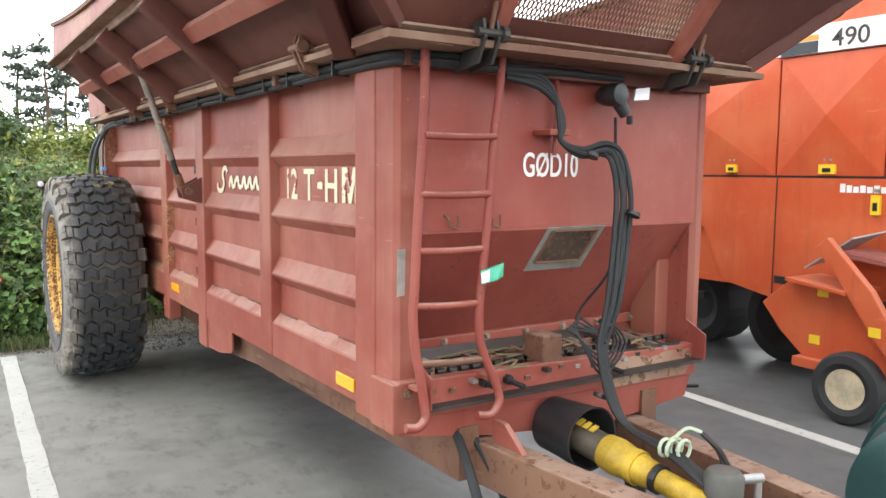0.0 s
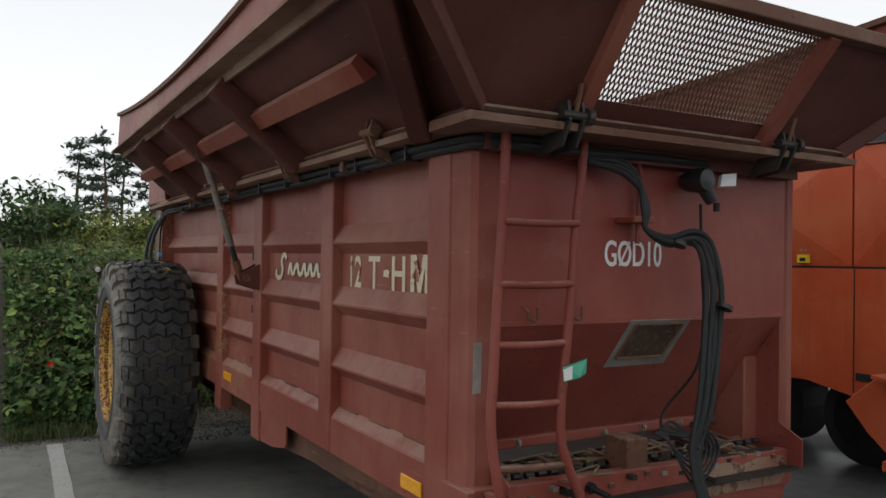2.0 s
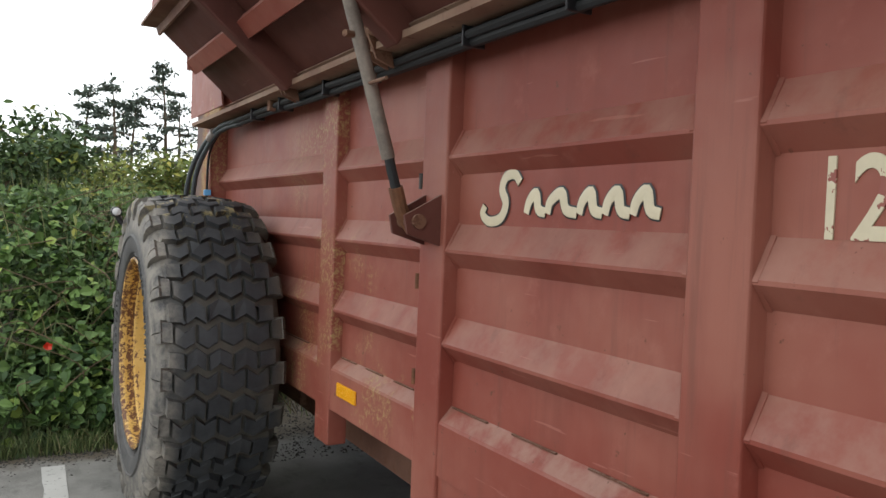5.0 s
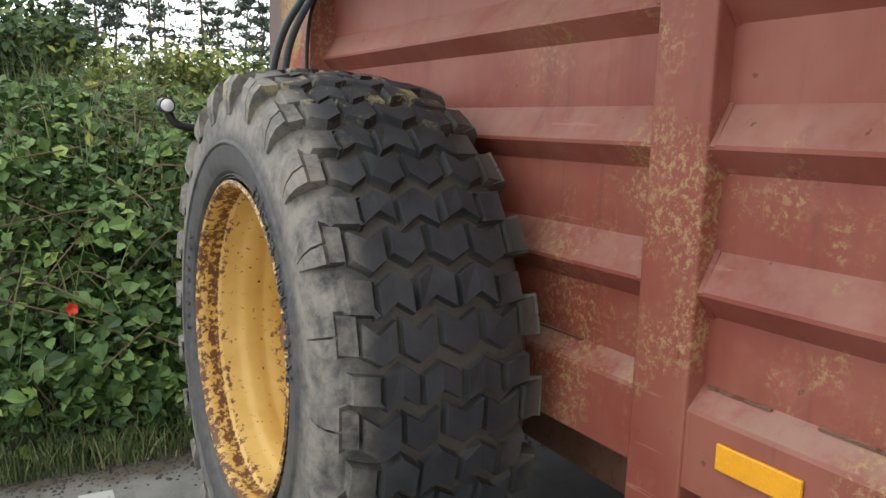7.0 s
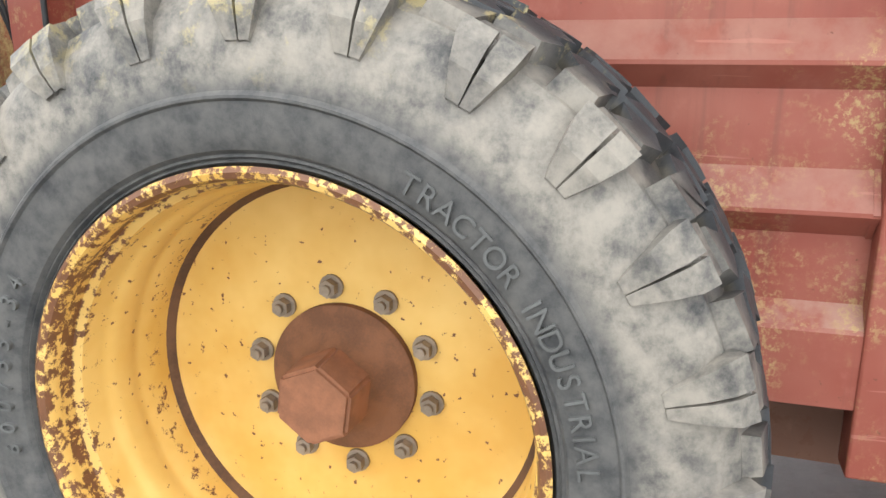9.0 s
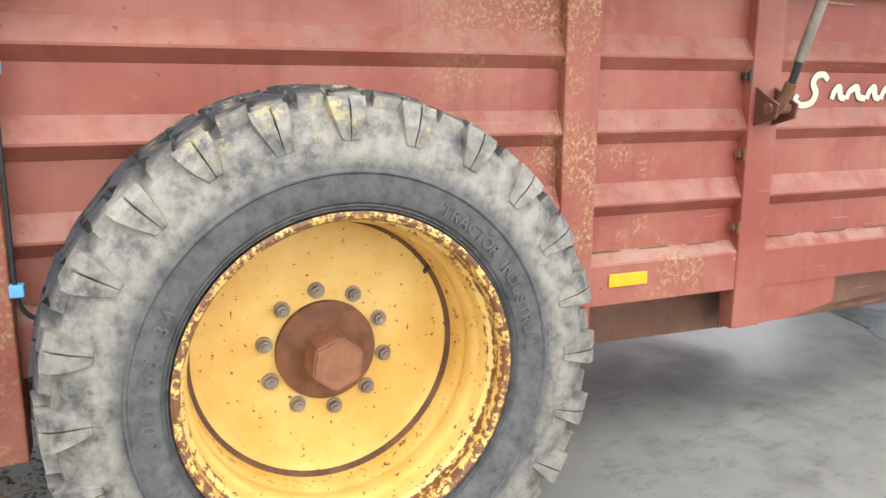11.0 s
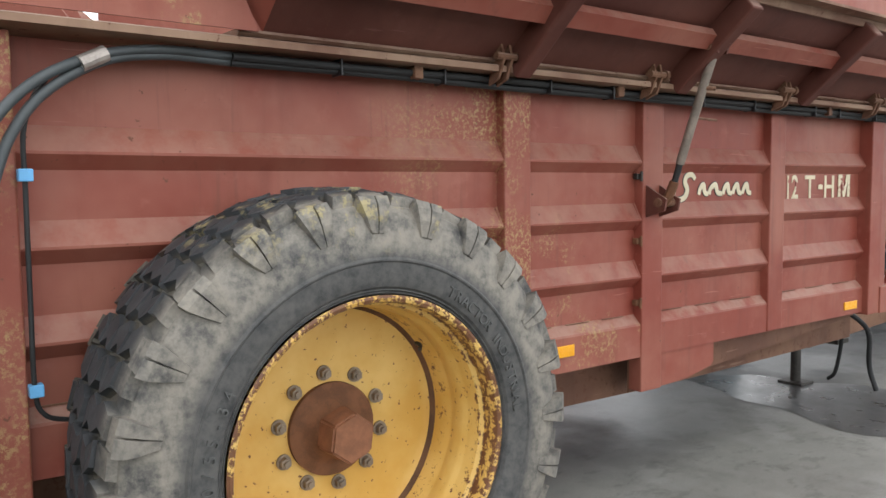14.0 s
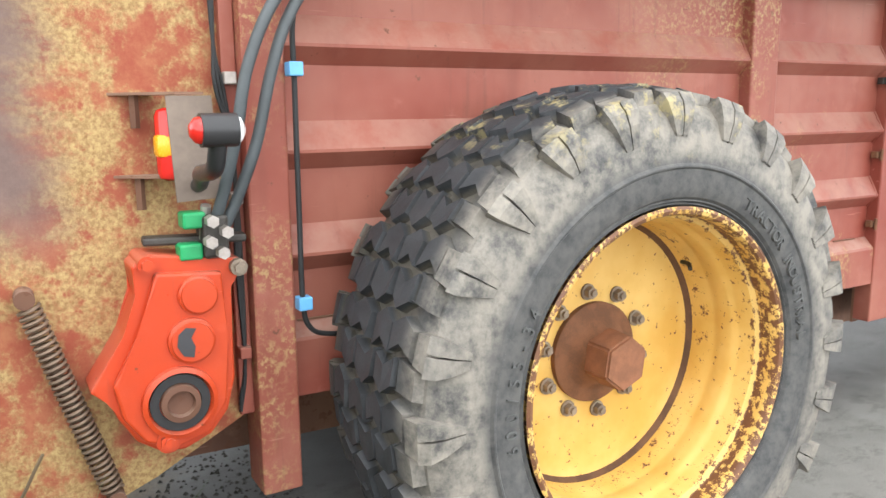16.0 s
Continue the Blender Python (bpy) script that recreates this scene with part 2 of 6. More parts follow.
TORN = worn_letters()
LETTER = plain("dusty_raised_rubber", (0.088, 0.09, 0.088), 0.8, 0, 0.4, 40, 0.3)
WHITE = plain("white_paint", (0.72, 0.71, 0.69), 0.55, 0, 0.2, 12, 0.1)
AMBER = plain("amber_reflector", (0.80, 0.36, 0.015), 0.25, 0, 0.12, 60)
STICKER = plain("yellow_sticker", (0.80, 0.55, 0.03), 0.4, 0, 0.1, 30)
STEEL = plain("galvanised_steel", (0.42, 0.43, 0.43), 0.5, 0.55, 0.3, 18, 0.2)
DULL_STEEL = plain("dull_greasy_steel", (0.055, 0.05, 0.045), 0.55, 0.5, 0.5, 40, 0.4)
SILVER = plain("bare_scraped_steel", (0.40, 0.36, 0.33), 0.5, 0.6, 0.45, 40, 0.3)
GREEN = plain("green_plastic", (0.01, 0.30, 0.10), 0.35, 0, 0.2, 30)
BLUE = plain("light_blue_tape", (0.12, 0.38, 0.68), 0.4, 0, 0.15, 30)
SIGNAL_RED = plain("red_lamp_glass", (0.58, 0.02, 0.015), 0.2, 0, 0.15, 40)
LENS = plain("clear_lamp_glass", (0.70, 0.70, 0.70), 0.15, 0, 0.1, 40)
PTO_YELLOW = plain("yellow_guard_plastic", (0.52, 0.34, 0.035), 0.5, 0, 0.6, 30, 0.2)
TEAL = plain("dark_blue_machine_paint", (0.018, 0.040, 0.058), 0.35, 0, 0.35, 10)
CYAN = plain("light_blue_cladding", (0.17, 0.46, 0.58), 0.5, 0, 0.12, 3)
WALLW = plain("white_wall_render", (0.70, 0.71, 0.72), 0.8, 0, 0.1, 3)
ROOF = plain("grey_sheet_roof", (0.62, 0.63, 0.64), 0.6, 0, 0.12, 2)
TRUCK_RED = plain("glossy_red_cab_paint", (0.58, 0.018, 0.022), 0.2, 0, 0.1, 6, 0.02)
GLASS_DARK = plain("dark_window_glass", (0.02, 0.025, 0.03), 0.08, 0, 0.1, 6, 0.0)
BEAM_RED = plain("faded_red_frame_paint", (0.34, 0.12, 0.10), 0.6, 0, 0.2, 8)
DARK_GREEN = plain("dark_green_drum_paint", (0.014, 0.055, 0.055), 0.35, 0, 0.3, 10)
PALE_BLUE = plain("pale_blue_plastic", (0.42, 0.57, 0.64), 0.4, 0, 0.15, 20)
BARK = plain("scaly_bark", (0.13, 0.085, 0.055), 0.9, 0, 0.5, 14, 0.8)
MUD = plain("mud_and_straw_crust", (0.22, 0.175, 0.10), 0.95, 0, 0.6, 22, 1.0)
GREY_PATCH = plain("grey_gasket_compound", (0.24, 0.235, 0.21), 0.7, 0, 0.4, 40, 0.4)
DIRTY_GLASS = plain("dirty_acrylic_pane", (0.095, 0.065, 0.045), 0.25, 0, 0.4, 12, 0.1)


def foliage(name, dark, light, yellow=(0.30, 0.30, 0.05), share=0.12):
    """Leaves: each its own green, a few yellow ones, light let through."""
    m = Mat(name, 0.55, 0.0, 0.3)
    rnd = m.geo.outputs["Random Per Island"]
    c = m.mix(m.ramp(rnd, 0.0, 1.0 - share), dark, light)
    c = m.mix(m.ramp(rnd, 1.0 - share, 1.0), c, yellow)
    c = m.mix(m.math("MULTIPLY", m.ramp(m.noise(1.3, 3), 0.4, 0.65), 0.35), c, tuple(v * 0.55 for v in dark))
    m.color(c)
    m.b.inputs["Subsurface Weight"].default_value = 0.0
    m.b.inputs["Transmission Weight"].default_value = 0.0
    return m.m


LEAF = foliage("bramble_leaves", (0.026, 0.062, 0.018), (0.135, 0.23, 0.06), (0.25, 0.33, 0.07), 0.1)
LEAF_FAR = foliage("bush_leaves", (0.03, 0.062, 0.022), (0.085, 0.14, 0.04))
WEED = foliage("yellow_green_weeds", (0.09, 0.14, 0.03), (0.24, 0.27, 0.06), (0.38, 0.34, 0.06), 0.2)
WEED_DARK = foliage("dark_small_leaves", (0.025, 0.055, 0.018), (0.105, 0.165, 0.05), (0.22, 0.25, 0.12), 0.15)
GRASS = foliage("dry_grass", (0.05, 0.085, 0.028), (0.16, 0.20, 0.075), (0.30, 0.27, 0.14), 0.18)
# needle greens are lightened, so the far haze sits in the colour
HAZY_NEEDLES = foliage("hazy_pine_needles", (0.05, 0.07, 0.055), (0.095, 0.125, 0.09), (0.13, 0.14, 0.09), 0.1)


def ground_mat():
    """Yard surface: pale worn concrete along the bays, darker tarmac further over, damp and oil stains."""
    m = Mat("worn_yard_surface", 0.75, 0.0, 0.35)
    broad, mid, grain, grit = m.noise(0.55, 5, 0.6), m.noise(4.5, 6, 0.65), m.noise(60, 4, 0.7), m.noise(260, 2)
    pale = m.mix(mid, (0.18, 0.178, 0.163), (0.30, 0.295, 0.272))
    tar = m.mix(mid, (0.075, 0.077, 0.08), (0.15, 0.15, 0.15))
    side = m.ramp(m.math("ADD", m.axis(0), m.math("MULTIPLY", broad, 1.6)), 1.9, 2.9)
    c = m.mix(side, pale, tar)
    c = m.mix(m.math("MULTIPLY", m.ramp(grit, 0.35, 0.7), 0.4), c, (0.05, 0.05, 0.048))
    stain = m.ramp(m.noise(2.1, 6, 0.72, (1, 1, 1), 3), 0.63, 0.72)
    c = m.mix(m.math("MULTIPLY", stain, 0.6), c, (0.05, 0.048, 0.042))
    patch = m.ramp(m.noise(11, 8, 0.78, (1, 0.5, 1), 6), 0.52, 0.62)
    c = m.mix(m.math("MULTIPLY", patch, 0.38), c, (0.07, 0.068, 0.062))
    flecks = m.ramp(m.noise(24, 4, 0.6, (1, 1, 1), 14), 0.70, 0.74)
    c = m.mix(m.math("MULTIPLY", flecks, 0.7), c, (0.03, 0.03, 0.028))
    damp = m.ramp(m.noise(1.1, 7, 0.7, (1, 1, 1), 17), 0.52, 0.66)
    c = m.mix(m.math("MULTIPLY", damp, 0.35), c, (0.06, 0.058, 0.052))
    soil = m.ramp(m.math("ADD", m.axis(1), m.math("MULTIPLY", mid, 0.45)), 7.17, 7.36)
    c = m.mix(m.math("MULTIPLY", soil, m.ramp(m.axis(0), -30, -29)), c, m.mix(grain, (0.045, 0.036, 0.026), (0.15, 0.125, 0.09)))
    m.color(c)
    m.rough(m.ramp(m.noise(0.9, 4, 0.6, (1, 1, 1), 7), 0.4, 0.62), 0.42, 0.85)
    m.bump(m.math("ADD", m.math("MULTIPLY", grain, 0.5), grit), 0.35, 0.003)
    return m.m


GROUND = ground_mat()
OIL = Mat("oily_wet_tarmac", 0.12, 0, 0.5)
OIL.color(OIL.mix(OIL.noise(40, 5), (0.022, 0.022, 0.024), (0.07, 0.07, 0.07)))
OIL.rough(OIL.noise(6, 5), 0.12, 0.5)
OIL.bump(OIL.noise(80, 4), 0.3, 0.002)
OIL = OIL.m


# ---------------------------------------------------------------- mesh helpers
PLACE = {}


def thing(name, loc, label, category, group="", kind=""):
    e = new(name)
    e.empty_display_size = 0.1
    e.location = loc
    PLACE[e] = Vector(loc)
    return tagged(e, label, category, group, kind)


def part(name, bm, material, parent=None, label="", smooth=None):
    """One bmesh as one mesh object, its origin in its middle, under a thing or a part."""
    bmesh.ops.recalc_face_normals(bm, faces=bm.faces)
    me = bpy.data.meshes.new(name)
    if smooth is not None:
        for f in bm.faces:
            f.smooth = True
        for e in bm.edges:
            if len(e.link_faces) == 2 and e.calc_face_angle(0) > radians(smooth):
                e.smooth = False
    lo = Vector([min(v.co[k] for v in bm.verts) for k in range(3)])
    hi = Vector([max(v.co[k] for v in bm.verts) for k in range(3)])
    c = (lo + hi) / 2
    bmesh.ops.translate(bm, verts=bm.verts, vec=-c)
    bm.to_mesh(me)
    bm.free()
    me.materials.append(material)
    ob = new(name, me)
    PLACE[ob] = c
    if parent is None:
        ob.location = c
    else:
        ob.parent = parent
        ob.location = c - PLACE[parent]
    if label:
        ob["label"] = label
    return ob


def B():
    return bmesh.new()


def box(bm, x0, x1, y0, y1, z0, z1, bevel=0.0):
    r = bmesh.ops.create_cube(bm, size=1)
    m = Matrix.Translation(((x0 + x1) / 2, (y0 + y1) / 2, (z0 + z1) / 2)) @ Matrix.Diagonal((abs(x1 - x0), abs(y1 - y0), abs(z1 - z0), 1))
    bmesh.ops.transform(bm, matrix=m, verts=r["verts"])
    if bevel:
        ed = list({e for v in r["verts"] for e in v.link_edges})
        bmesh.ops.bevel(bm, geom=ed, offset=bevel, segments=2, affect="EDGES", profile=0.5)
    return bm


def prism(bm, pts, axis, a, b, bevel=0.0):
    """A polygon extruded along an axis. pts give the other two coordinates in xyz order."""
    def co(p, s):
        return {"x": (s, p[0], p[1]), "y": (p[0], s, p[1]), "z": (p[0], p[1], s)}[axis]
    v0 = [bm.verts.new(co(p, a)) for p in pts]
    v1 = [bm.verts.new(co(p, b)) for p in pts]
    n = len(pts)
    fs = [bm.faces.new(v0), bm.faces.new(v1)]
    for i in range(n):
        fs.append(bm.faces.new((v0[i], v0[(i + 1) % n], v1[(i + 1) % n], v1[i])))
    if bevel:
        ed = list({e for f in fs for e in f.edges})
        bmesh.ops.bevel(bm, geom=ed, offset=bevel, segments=2, affect="EDGES", profile=0.5)
    return bm


def slab(bm, quad, t):
    """A flat plate over corner points, t thick, along its normal."""
    q = [Vector(p) for p in quad]
    n = (q[1] - q[0]).cross(q[2] - q[0]).normalized() * t
    a = [bm.verts.new(p) for p in q]
    b = [bm.verts.new(p + n) for p in q]
    k = len(q)
    bm.faces.new(a)
    bm.faces.new(b)
    for i in range(k):
        bm.faces.new((a[i], a[(i + 1) % k], b[(i + 1) % k], b[i]))
    return bm


def bar(bm, p, q, w, h, up=(0, 0, 1), bevel=0.0):
    """A straight bar of section w by h from p to q."""
    p, q = Vector(p), Vector(q)
    d = (q - p)
    L = d.length
    d.normalize()
    s = d.cross(Vector(up))
    if s.length < 1e-4:
        s = d.cross(Vector((1, 0, 0)))
    s.normalize()
    u = s.cross(d)
    m = Matrix((s, d, u)).transposed().to_4x4()
    m.translation = (p + q) / 2
    r = bmesh.ops.create_cube(bm, size=1)
    bmesh.ops.transform(bm, matrix=m @ Matrix.Diagonal((w, L, h, 1)), verts=r["verts"])
    if bevel:
        ed = list({e for v in r["verts"] for e in v.link_edges})
        bmesh.ops.bevel(bm, geom=ed, offset=bevel, segments=2, affect="EDGES", profile=0.5)
    return bm


def cyl(bm, p, q, r0, r1=None, n=20):
    r1 = r0 if r1 is None else r1
    p, q = Vector(p), Vector(q)
    d = q - p
    rot = d.to_track_quat("Z", "Y").to_matrix().to_4x4()
    m = Matrix.Translation((p + q) / 2) @ rot
    bmesh.ops.create_cone(bm, cap_ends=True, segments=n, radius1=r0, radius2=r1, depth=d.length, matrix=m)
    return bm


def smooth_line(pts, steps=8):
    """Catmull-Rom through points."""
    p = [Vector(v) for v in pts]
    p = [2 * p[0] - p[1]] + p + [2 * p[-1] - p[-2]]
    out = []
    for i in range(1, len(p) - 2):
        for k in range(steps):
            t = k / steps
            a, b, c, d = p[i - 1], p[i], p[i + 1], p[i + 2]
            out.append(0.5 * (2 * b + (c - a) * t + (2 * a - 5 * b + 4 * c - d) * t * t + (3 * b - a - 3 * c + d) * t ** 3))
    out.append(p[-2])
    return out


def tube(bm, pts, r, n=8, steps=8, straight=False):
    line = [Vector(v) for v in pts] if straight else smooth_line(pts, steps)
    rings = []
    ref = Vector((0.3, 0.5, 0.8))
    for i, c in enumerate(line):
        d = (line[min(i + 1, len(line) - 1)] - line[max(i - 1, 0)]).normalized()
        s = d.cross(ref)
        if s.length < 0.05:
            s = d.cross(Vector((1, 0, 0)))
        s.normalize()
        u = s.cross(d)
        ref = u if u.length > 0 else ref
        rr = r(i / (len(line) - 1)) if callable(r) else r
        rings.append([bm.verts.new(c + rr * (math.cos(a) * s + math.sin(a) * u)) for a in (2 * math.pi * k / n for k in range(n))])
    for a, b in zip(rings, rings[1:]):
        for k in range(n):
            bm.faces.new((a[k], a[(k + 1) % n], b[(k + 1) % n], b[k]))
    bm.faces.new(rings[0])
    bm.faces.new(rings[-1])
    return bm


def lathe(bm, profile, c, axis="x", n=64, closed=False, caps=True):
    """Turn a profile of (along, radius) round an axis through c."""
    rings = []
    for a, r in profile:
        ring = []
        for k in range(n):
            t = 2 * math.pi * k / n
            u, w = r * math.cos(t), r * math.sin(t)
            p = {"x": (a, u, w), "y": (u, a, w), "z": (u, w, a)}[axis]
            ring.append(bm.verts.new(Vector(p) + Vector(c)))
        rings.append(ring)
    pairs = list(zip(rings, rings[1:])) + ([(rings[-1], rings[0])] if closed else [])
    for a, b in pairs:
        for k in range(n):
            bm.faces.new((a[k], a[(k + 1) % n], b[(k + 1) % n], b[k]))
    if not closed and caps:
        if profile[0][1] > 1e-6:
            bm.faces.new(rings[0])
        if profile[-1][1] > 1e-6:
            bm.faces.new(rings[-1])
    return bm


def hexbolt(bm, c, axis, r, h):
    """Bolt head with washer, looking along axis."""
    a = Vector(axis).normalized()
    c = Vector(c)
    cyl(bm, c, c + a * h * 0.25, r * 1.35, n=16)
    cyl(bm, c + a * h * 0.25, c + a * h, r, n=6)
    cyl(bm, c + a * h, c + a * h * 1.35, r * 0.55, n=10)
    return bm


def lettering(name, text, size, m, material, parent, label, depth=0.0015, squeeze=1.0, shear=0.0, bold=0.0, middle=False):
    """Built-in font turned into a thin mesh. m: where its lower left corner stands, x along the line, y up."""
    cu = bpy.data.curves.new(name, "FONT")
    cu.body, cu.size, cu.extrude, cu.shear, cu.offset = text, size, depth, shear, bold
    cu.align_x = "CENTER" if middle else "LEFT"
    tmp = bpy.data.objects.new(name + "_curve", cu)
    me = bpy.data.meshes.new_from_object(tmp)
    bpy.data.objects.remove(tmp)
    bm = B()
    bm.from_mesh(me)
    bpy.data.meshes.remove(me)
    bmesh.ops.transform(bm, matrix=m @ Matrix.Diagonal((squeeze, 1, 1, 1)), verts=bm.verts)
    return part(name, bm, material, parent, label)


def flat_poly(bm, pts, m, t=0.0015):
    """A thin plate from outline points in a frame m."""
    a = [bm.verts.new(m @ Vector((x, y, 0))) for x, y in pts]
    b = [bm.verts.new(m @ Vector((x, y, t))) for x, y in pts]
    bm.faces.new(a)
    bm.faces.new(b)
    k = len(pts)
    for i in range(k):
        bm.faces.new((a[i], a[(i + 1) % k], b[(i + 1) % k], b[i]))
    return bm


def frame_of(origin, right, upward):
    r, u = Vector(right).normalized(), Vector(upward).normalized()
    n = r.cross(u)
    m = Matrix((r, u, n)).transposed().to_4x4()
    m.translation = origin
    return m

# ---------------------------------------------------------------- ground
bm = B()
bm.faces.new([bm.verts.new(p) for p in ((-400, -400, 0), (400, -400, 0), (400, 400, 0), (-400, 400, 0))])
tagged(part("ground", bm, GROUND), "worn grey concrete and tarmac yard with stains", "ground", kind="structure")


def painted_line(x0, y0, x1, y1, w=0.105):
    """A worn bay line with ragged sides."""
    bm = B()
    n = 40
    d = Vector((x1 - x0, y1 - y0, 0))
    s = Vector((-d.y, d.x, 0)).normalized() * w / 2
    rows = []
    for i in range(n + 1):
        c = Vector((x0, y0, 0)) + d * i / n
        e1, e2 = random.uniform(0.9, 1.06), random.uniform(0.9, 1.06)
        rows.append([bm.verts.new(c - s * e1 + Vector((0, 0, z))) for z in (0.0, 0.004)] + [bm.verts.new(c + s * e2 + Vector((0, 0, z))) for z in (0.004, 0.0)])
    for a, b in zip(rows, rows[1:]):
        for k in range(3):
            bm.faces.new((a[k], a[k + 1], b[k + 1], b[k]))
    return bm


LINE = Mat("worn_road_paint", 0.7)
LINE.color(LINE.mix(LINE.ramp(LINE.noise(34, 6, 0.75), 0.56, 0.66), LINE.mix(LINE.noise(5, 4), (0.36, 0.36, 0.34), (0.50, 0.50, 0.47)), (0.17, 0.17, 0.16)))
LINE.bump(LINE.noise(120, 3), 0.3, 0.002)
LINE = LINE.m
for name, a in (("bay_line", (0.25, 2.36, 0.345, 6.95)), ("bay_line", (3.96, 1.6, 4.31, 7.0))):
    tagged(part(name, painted_line(*a), LINE), "worn white painted parking bay line on the yard", "road marking", "bay lines", "structure")

bm = B()
ring = []
for k in range(48):
    a = 2 * math.pi * k / 48
    r = 1 + 0.16 * math.sin(3 * a + 1) + 0.1 * math.sin(7 * a)
    ring.append(bm.verts.new((1.50 + 0.85 * r * math.cos(a), 2.15 + 0.5 * r * math.sin(a), 0.004)))
bm.faces.new(ring)
tagged(part("oil_stain", bm, OIL), "dark wet oil stain on the tarmac", "stain", kind="structure")

# ---------------------------------------------------------------- manure spreader
XC = 1.81
POST_X, PANEL_X, RIDGE_X = 1.13, 1.176, 1.136
WHEEL_Y, WHEEL_Z = 6.11, 0.80
spreader = thing("manure_spreader", (XC, 4.6, 0), "large faded red steel manure spreader trailer parked on the yard", "manure spreader")


def mir(x, side):
    return x if side > 0 else 2 * XC - x


def side_panel(side, y0, y1):
    """Pressed side sheet with three sharp ridges and a boxed foot rail."""
    prof = [(PANEL_X, 1.90)]
    for z in (1.602, 1.350, 1.096):
        prof += [(PANEL_X, z + 0.072), (RIDGE_X, z + 0.003), (RIDGE_X, z - 0.005), (PANEL_X, z - 0.046)]
    prof += [(PANEL_X, 0.924), (RIDGE_X + 0.004, 0.886), (RIDGE_X, 0.878), (RIDGE_X, 0.735), (PANEL_X + 0.02, 0.73), (PANEL_X + 0.02, 1.90)]
    return prism(B(), [(mir(x, side), z) for x, z in prof], "y", y0, y1)


POSTS = [(2.29, 2.43, 0.72, 1.10), (3.30, 3.435, 0.735, POST_X), (4.29, 4.43, 0.575, POST_X), (5.09, 5.225, 0.60, POST_X), (6.865, 6.965, 0.515, 1.085)]
for side in (1, -1):
    for (a, b), mat in zip(((2.43, 3.30), (3.435, 4.29), (4.43, 5.09), (5.225, 6.865)), (RED, RED, RED_SOME, RED_REAR)):
        part("side_panel", side_panel(side, a, b), mat, spreader, "pressed red side sheet with horizontal ridges")
        for k in range(3):
            yy = a + (b - a) * (0.12 + 0.33 * k)
            ww = (b - a) * 0.2
            part("drain_slot", box(B(), mir(1.168, side), mir(1.1745, side), yy, yy + ww, 0.921, 0.925), BROWN, spreader)
        for end in (a, b):
            s = 1 if end == a else -1
            for z in (1.602, 1.350, 1.096):
                bm = B()
                prism(bm, [(mir(PANEL_X - 0.002, side), z + 0.075), (mir(RIDGE_X - 0.002, side), z), (mir(PANEL_X - 0.002, side), z - 0.05)], "y", end + s * 0.001, end + s * 0.012)
                part("ridge_cap", bm, mat, spreader)
    for i, (a, b, z0, x) in enumerate(POSTS):
        mat = RED_LICHEN if i >= 3 else RED
        bm = box(B(), mir(x, side), mir(1.205, side), a, b, z0, 1.899, 0.006)
        part("post", bm, mat, spreader, "folded red steel side post")
    bm = B()
    prism(bm, [(3.88, 0.738), (4.291, 0.738), (4.291, 0.578), (4.08, 0.588), (3.90, 0.622), (3.88, 0.64)], "x", mir(1.142, side), mir(1.15, side))
    part("skirt_plate", bm, RED, spreader, "red skirt plate below the side sheet")
    bm = B()
    prism(bm, [(2.40, 0.732), (2.40, 0.705), (2.95, 0.655), (3.95, 0.585), (4.43, 0.56), (4.43, 0.74)], "x", mir(1.20, side), mir(1.21, side))
    part("skirt_plate", bm, BROWN, spreader)
    # chassis rail
    bm = prism(B(), [(2.15, 0.70), (3.9, 0.70), (7.2, 0.70), (7.2, 0.55), (4.0, 0.50), (2.15, 0.52)], "x", mir(1.34, side), mir(1.42, side))
    part("chassis_rail", bm, BROWN, spreader, "rusty brown chassis rail")

# hidden inner floor and bulkheads that shut the body
part("floor_sheet", box(B(), 1.2, 2 * XC - 1.2, 2.5, 7.3, 0.72, 0.76), BROWN, spreader)
part("floor_lining", box(B(), 1.21, 2 * XC - 1.21, 2.65, 7.1, 0.76, 0.80), DULL_STEEL, spreader)
bm = B()
bar(bm, (0.95, WHEEL_Y, WHEEL_Z), (2 * XC - 0.95, WHEEL_Y, WHEEL_Z), 0.12, 0.12)
part("axle", bm, BROWN, spreader)
for x in (1.38, 2 * XC - 1.38):
    part("axle_mount", box(B(), x - 0.07, x + 0.07, 5.9, 6.3, 0.55, 0.72, 0.01), BROWN, spreader)

# ---- front wall, its sloping foot and side cheeks
FY = 2.19
L, R = 1.165, 2 * XC - 1.10
bm = box(B(), 1.175, R - 0.012, FY, FY + 0.008, 1.345, 1.90)
part("front_wall", bm, RED_FRONT, spreader, "flat red front wall with white lettering")
for x0, x1, y0 in ((1.105, 1.19, FY), (R - 0.03, R + 0.03, FY)):
    bm = prism(B(), [(x0, FY + 0.1), (x0 + 0.012, FY + 0.012), (x0 + 0.03, FY - 0.004), (x1, FY - 0.004), (x1, FY + 0.1)], "z", 0.72, 1.89)
    part("corner_post", bm, RED, spreader)
slope = [(1.19, FY, 1.35), (R - 0.03, FY, 1.35), (R - 0.03, 2.47, 0.93), (1.19, 2.47, 0.93)]
part("sloping_wall", slab(B(), slope, -0.008), RED_BARE, spreader, "dented scuffed red wall sloping in to the floor chain")
for x in (1.19, R - 0.03):
    s = 0.006 if x < XC else -0.006
    bm = prism(B(), [(FY, 1.349), (2.472, 0.94), (2.60, 0.80), (2.09, 0.80), (2.09, 0.90), (FY, 0.95)], "x", x, x + s)
    part("cheek_plate", bm, RED_BARE, spreader)
bm = B()
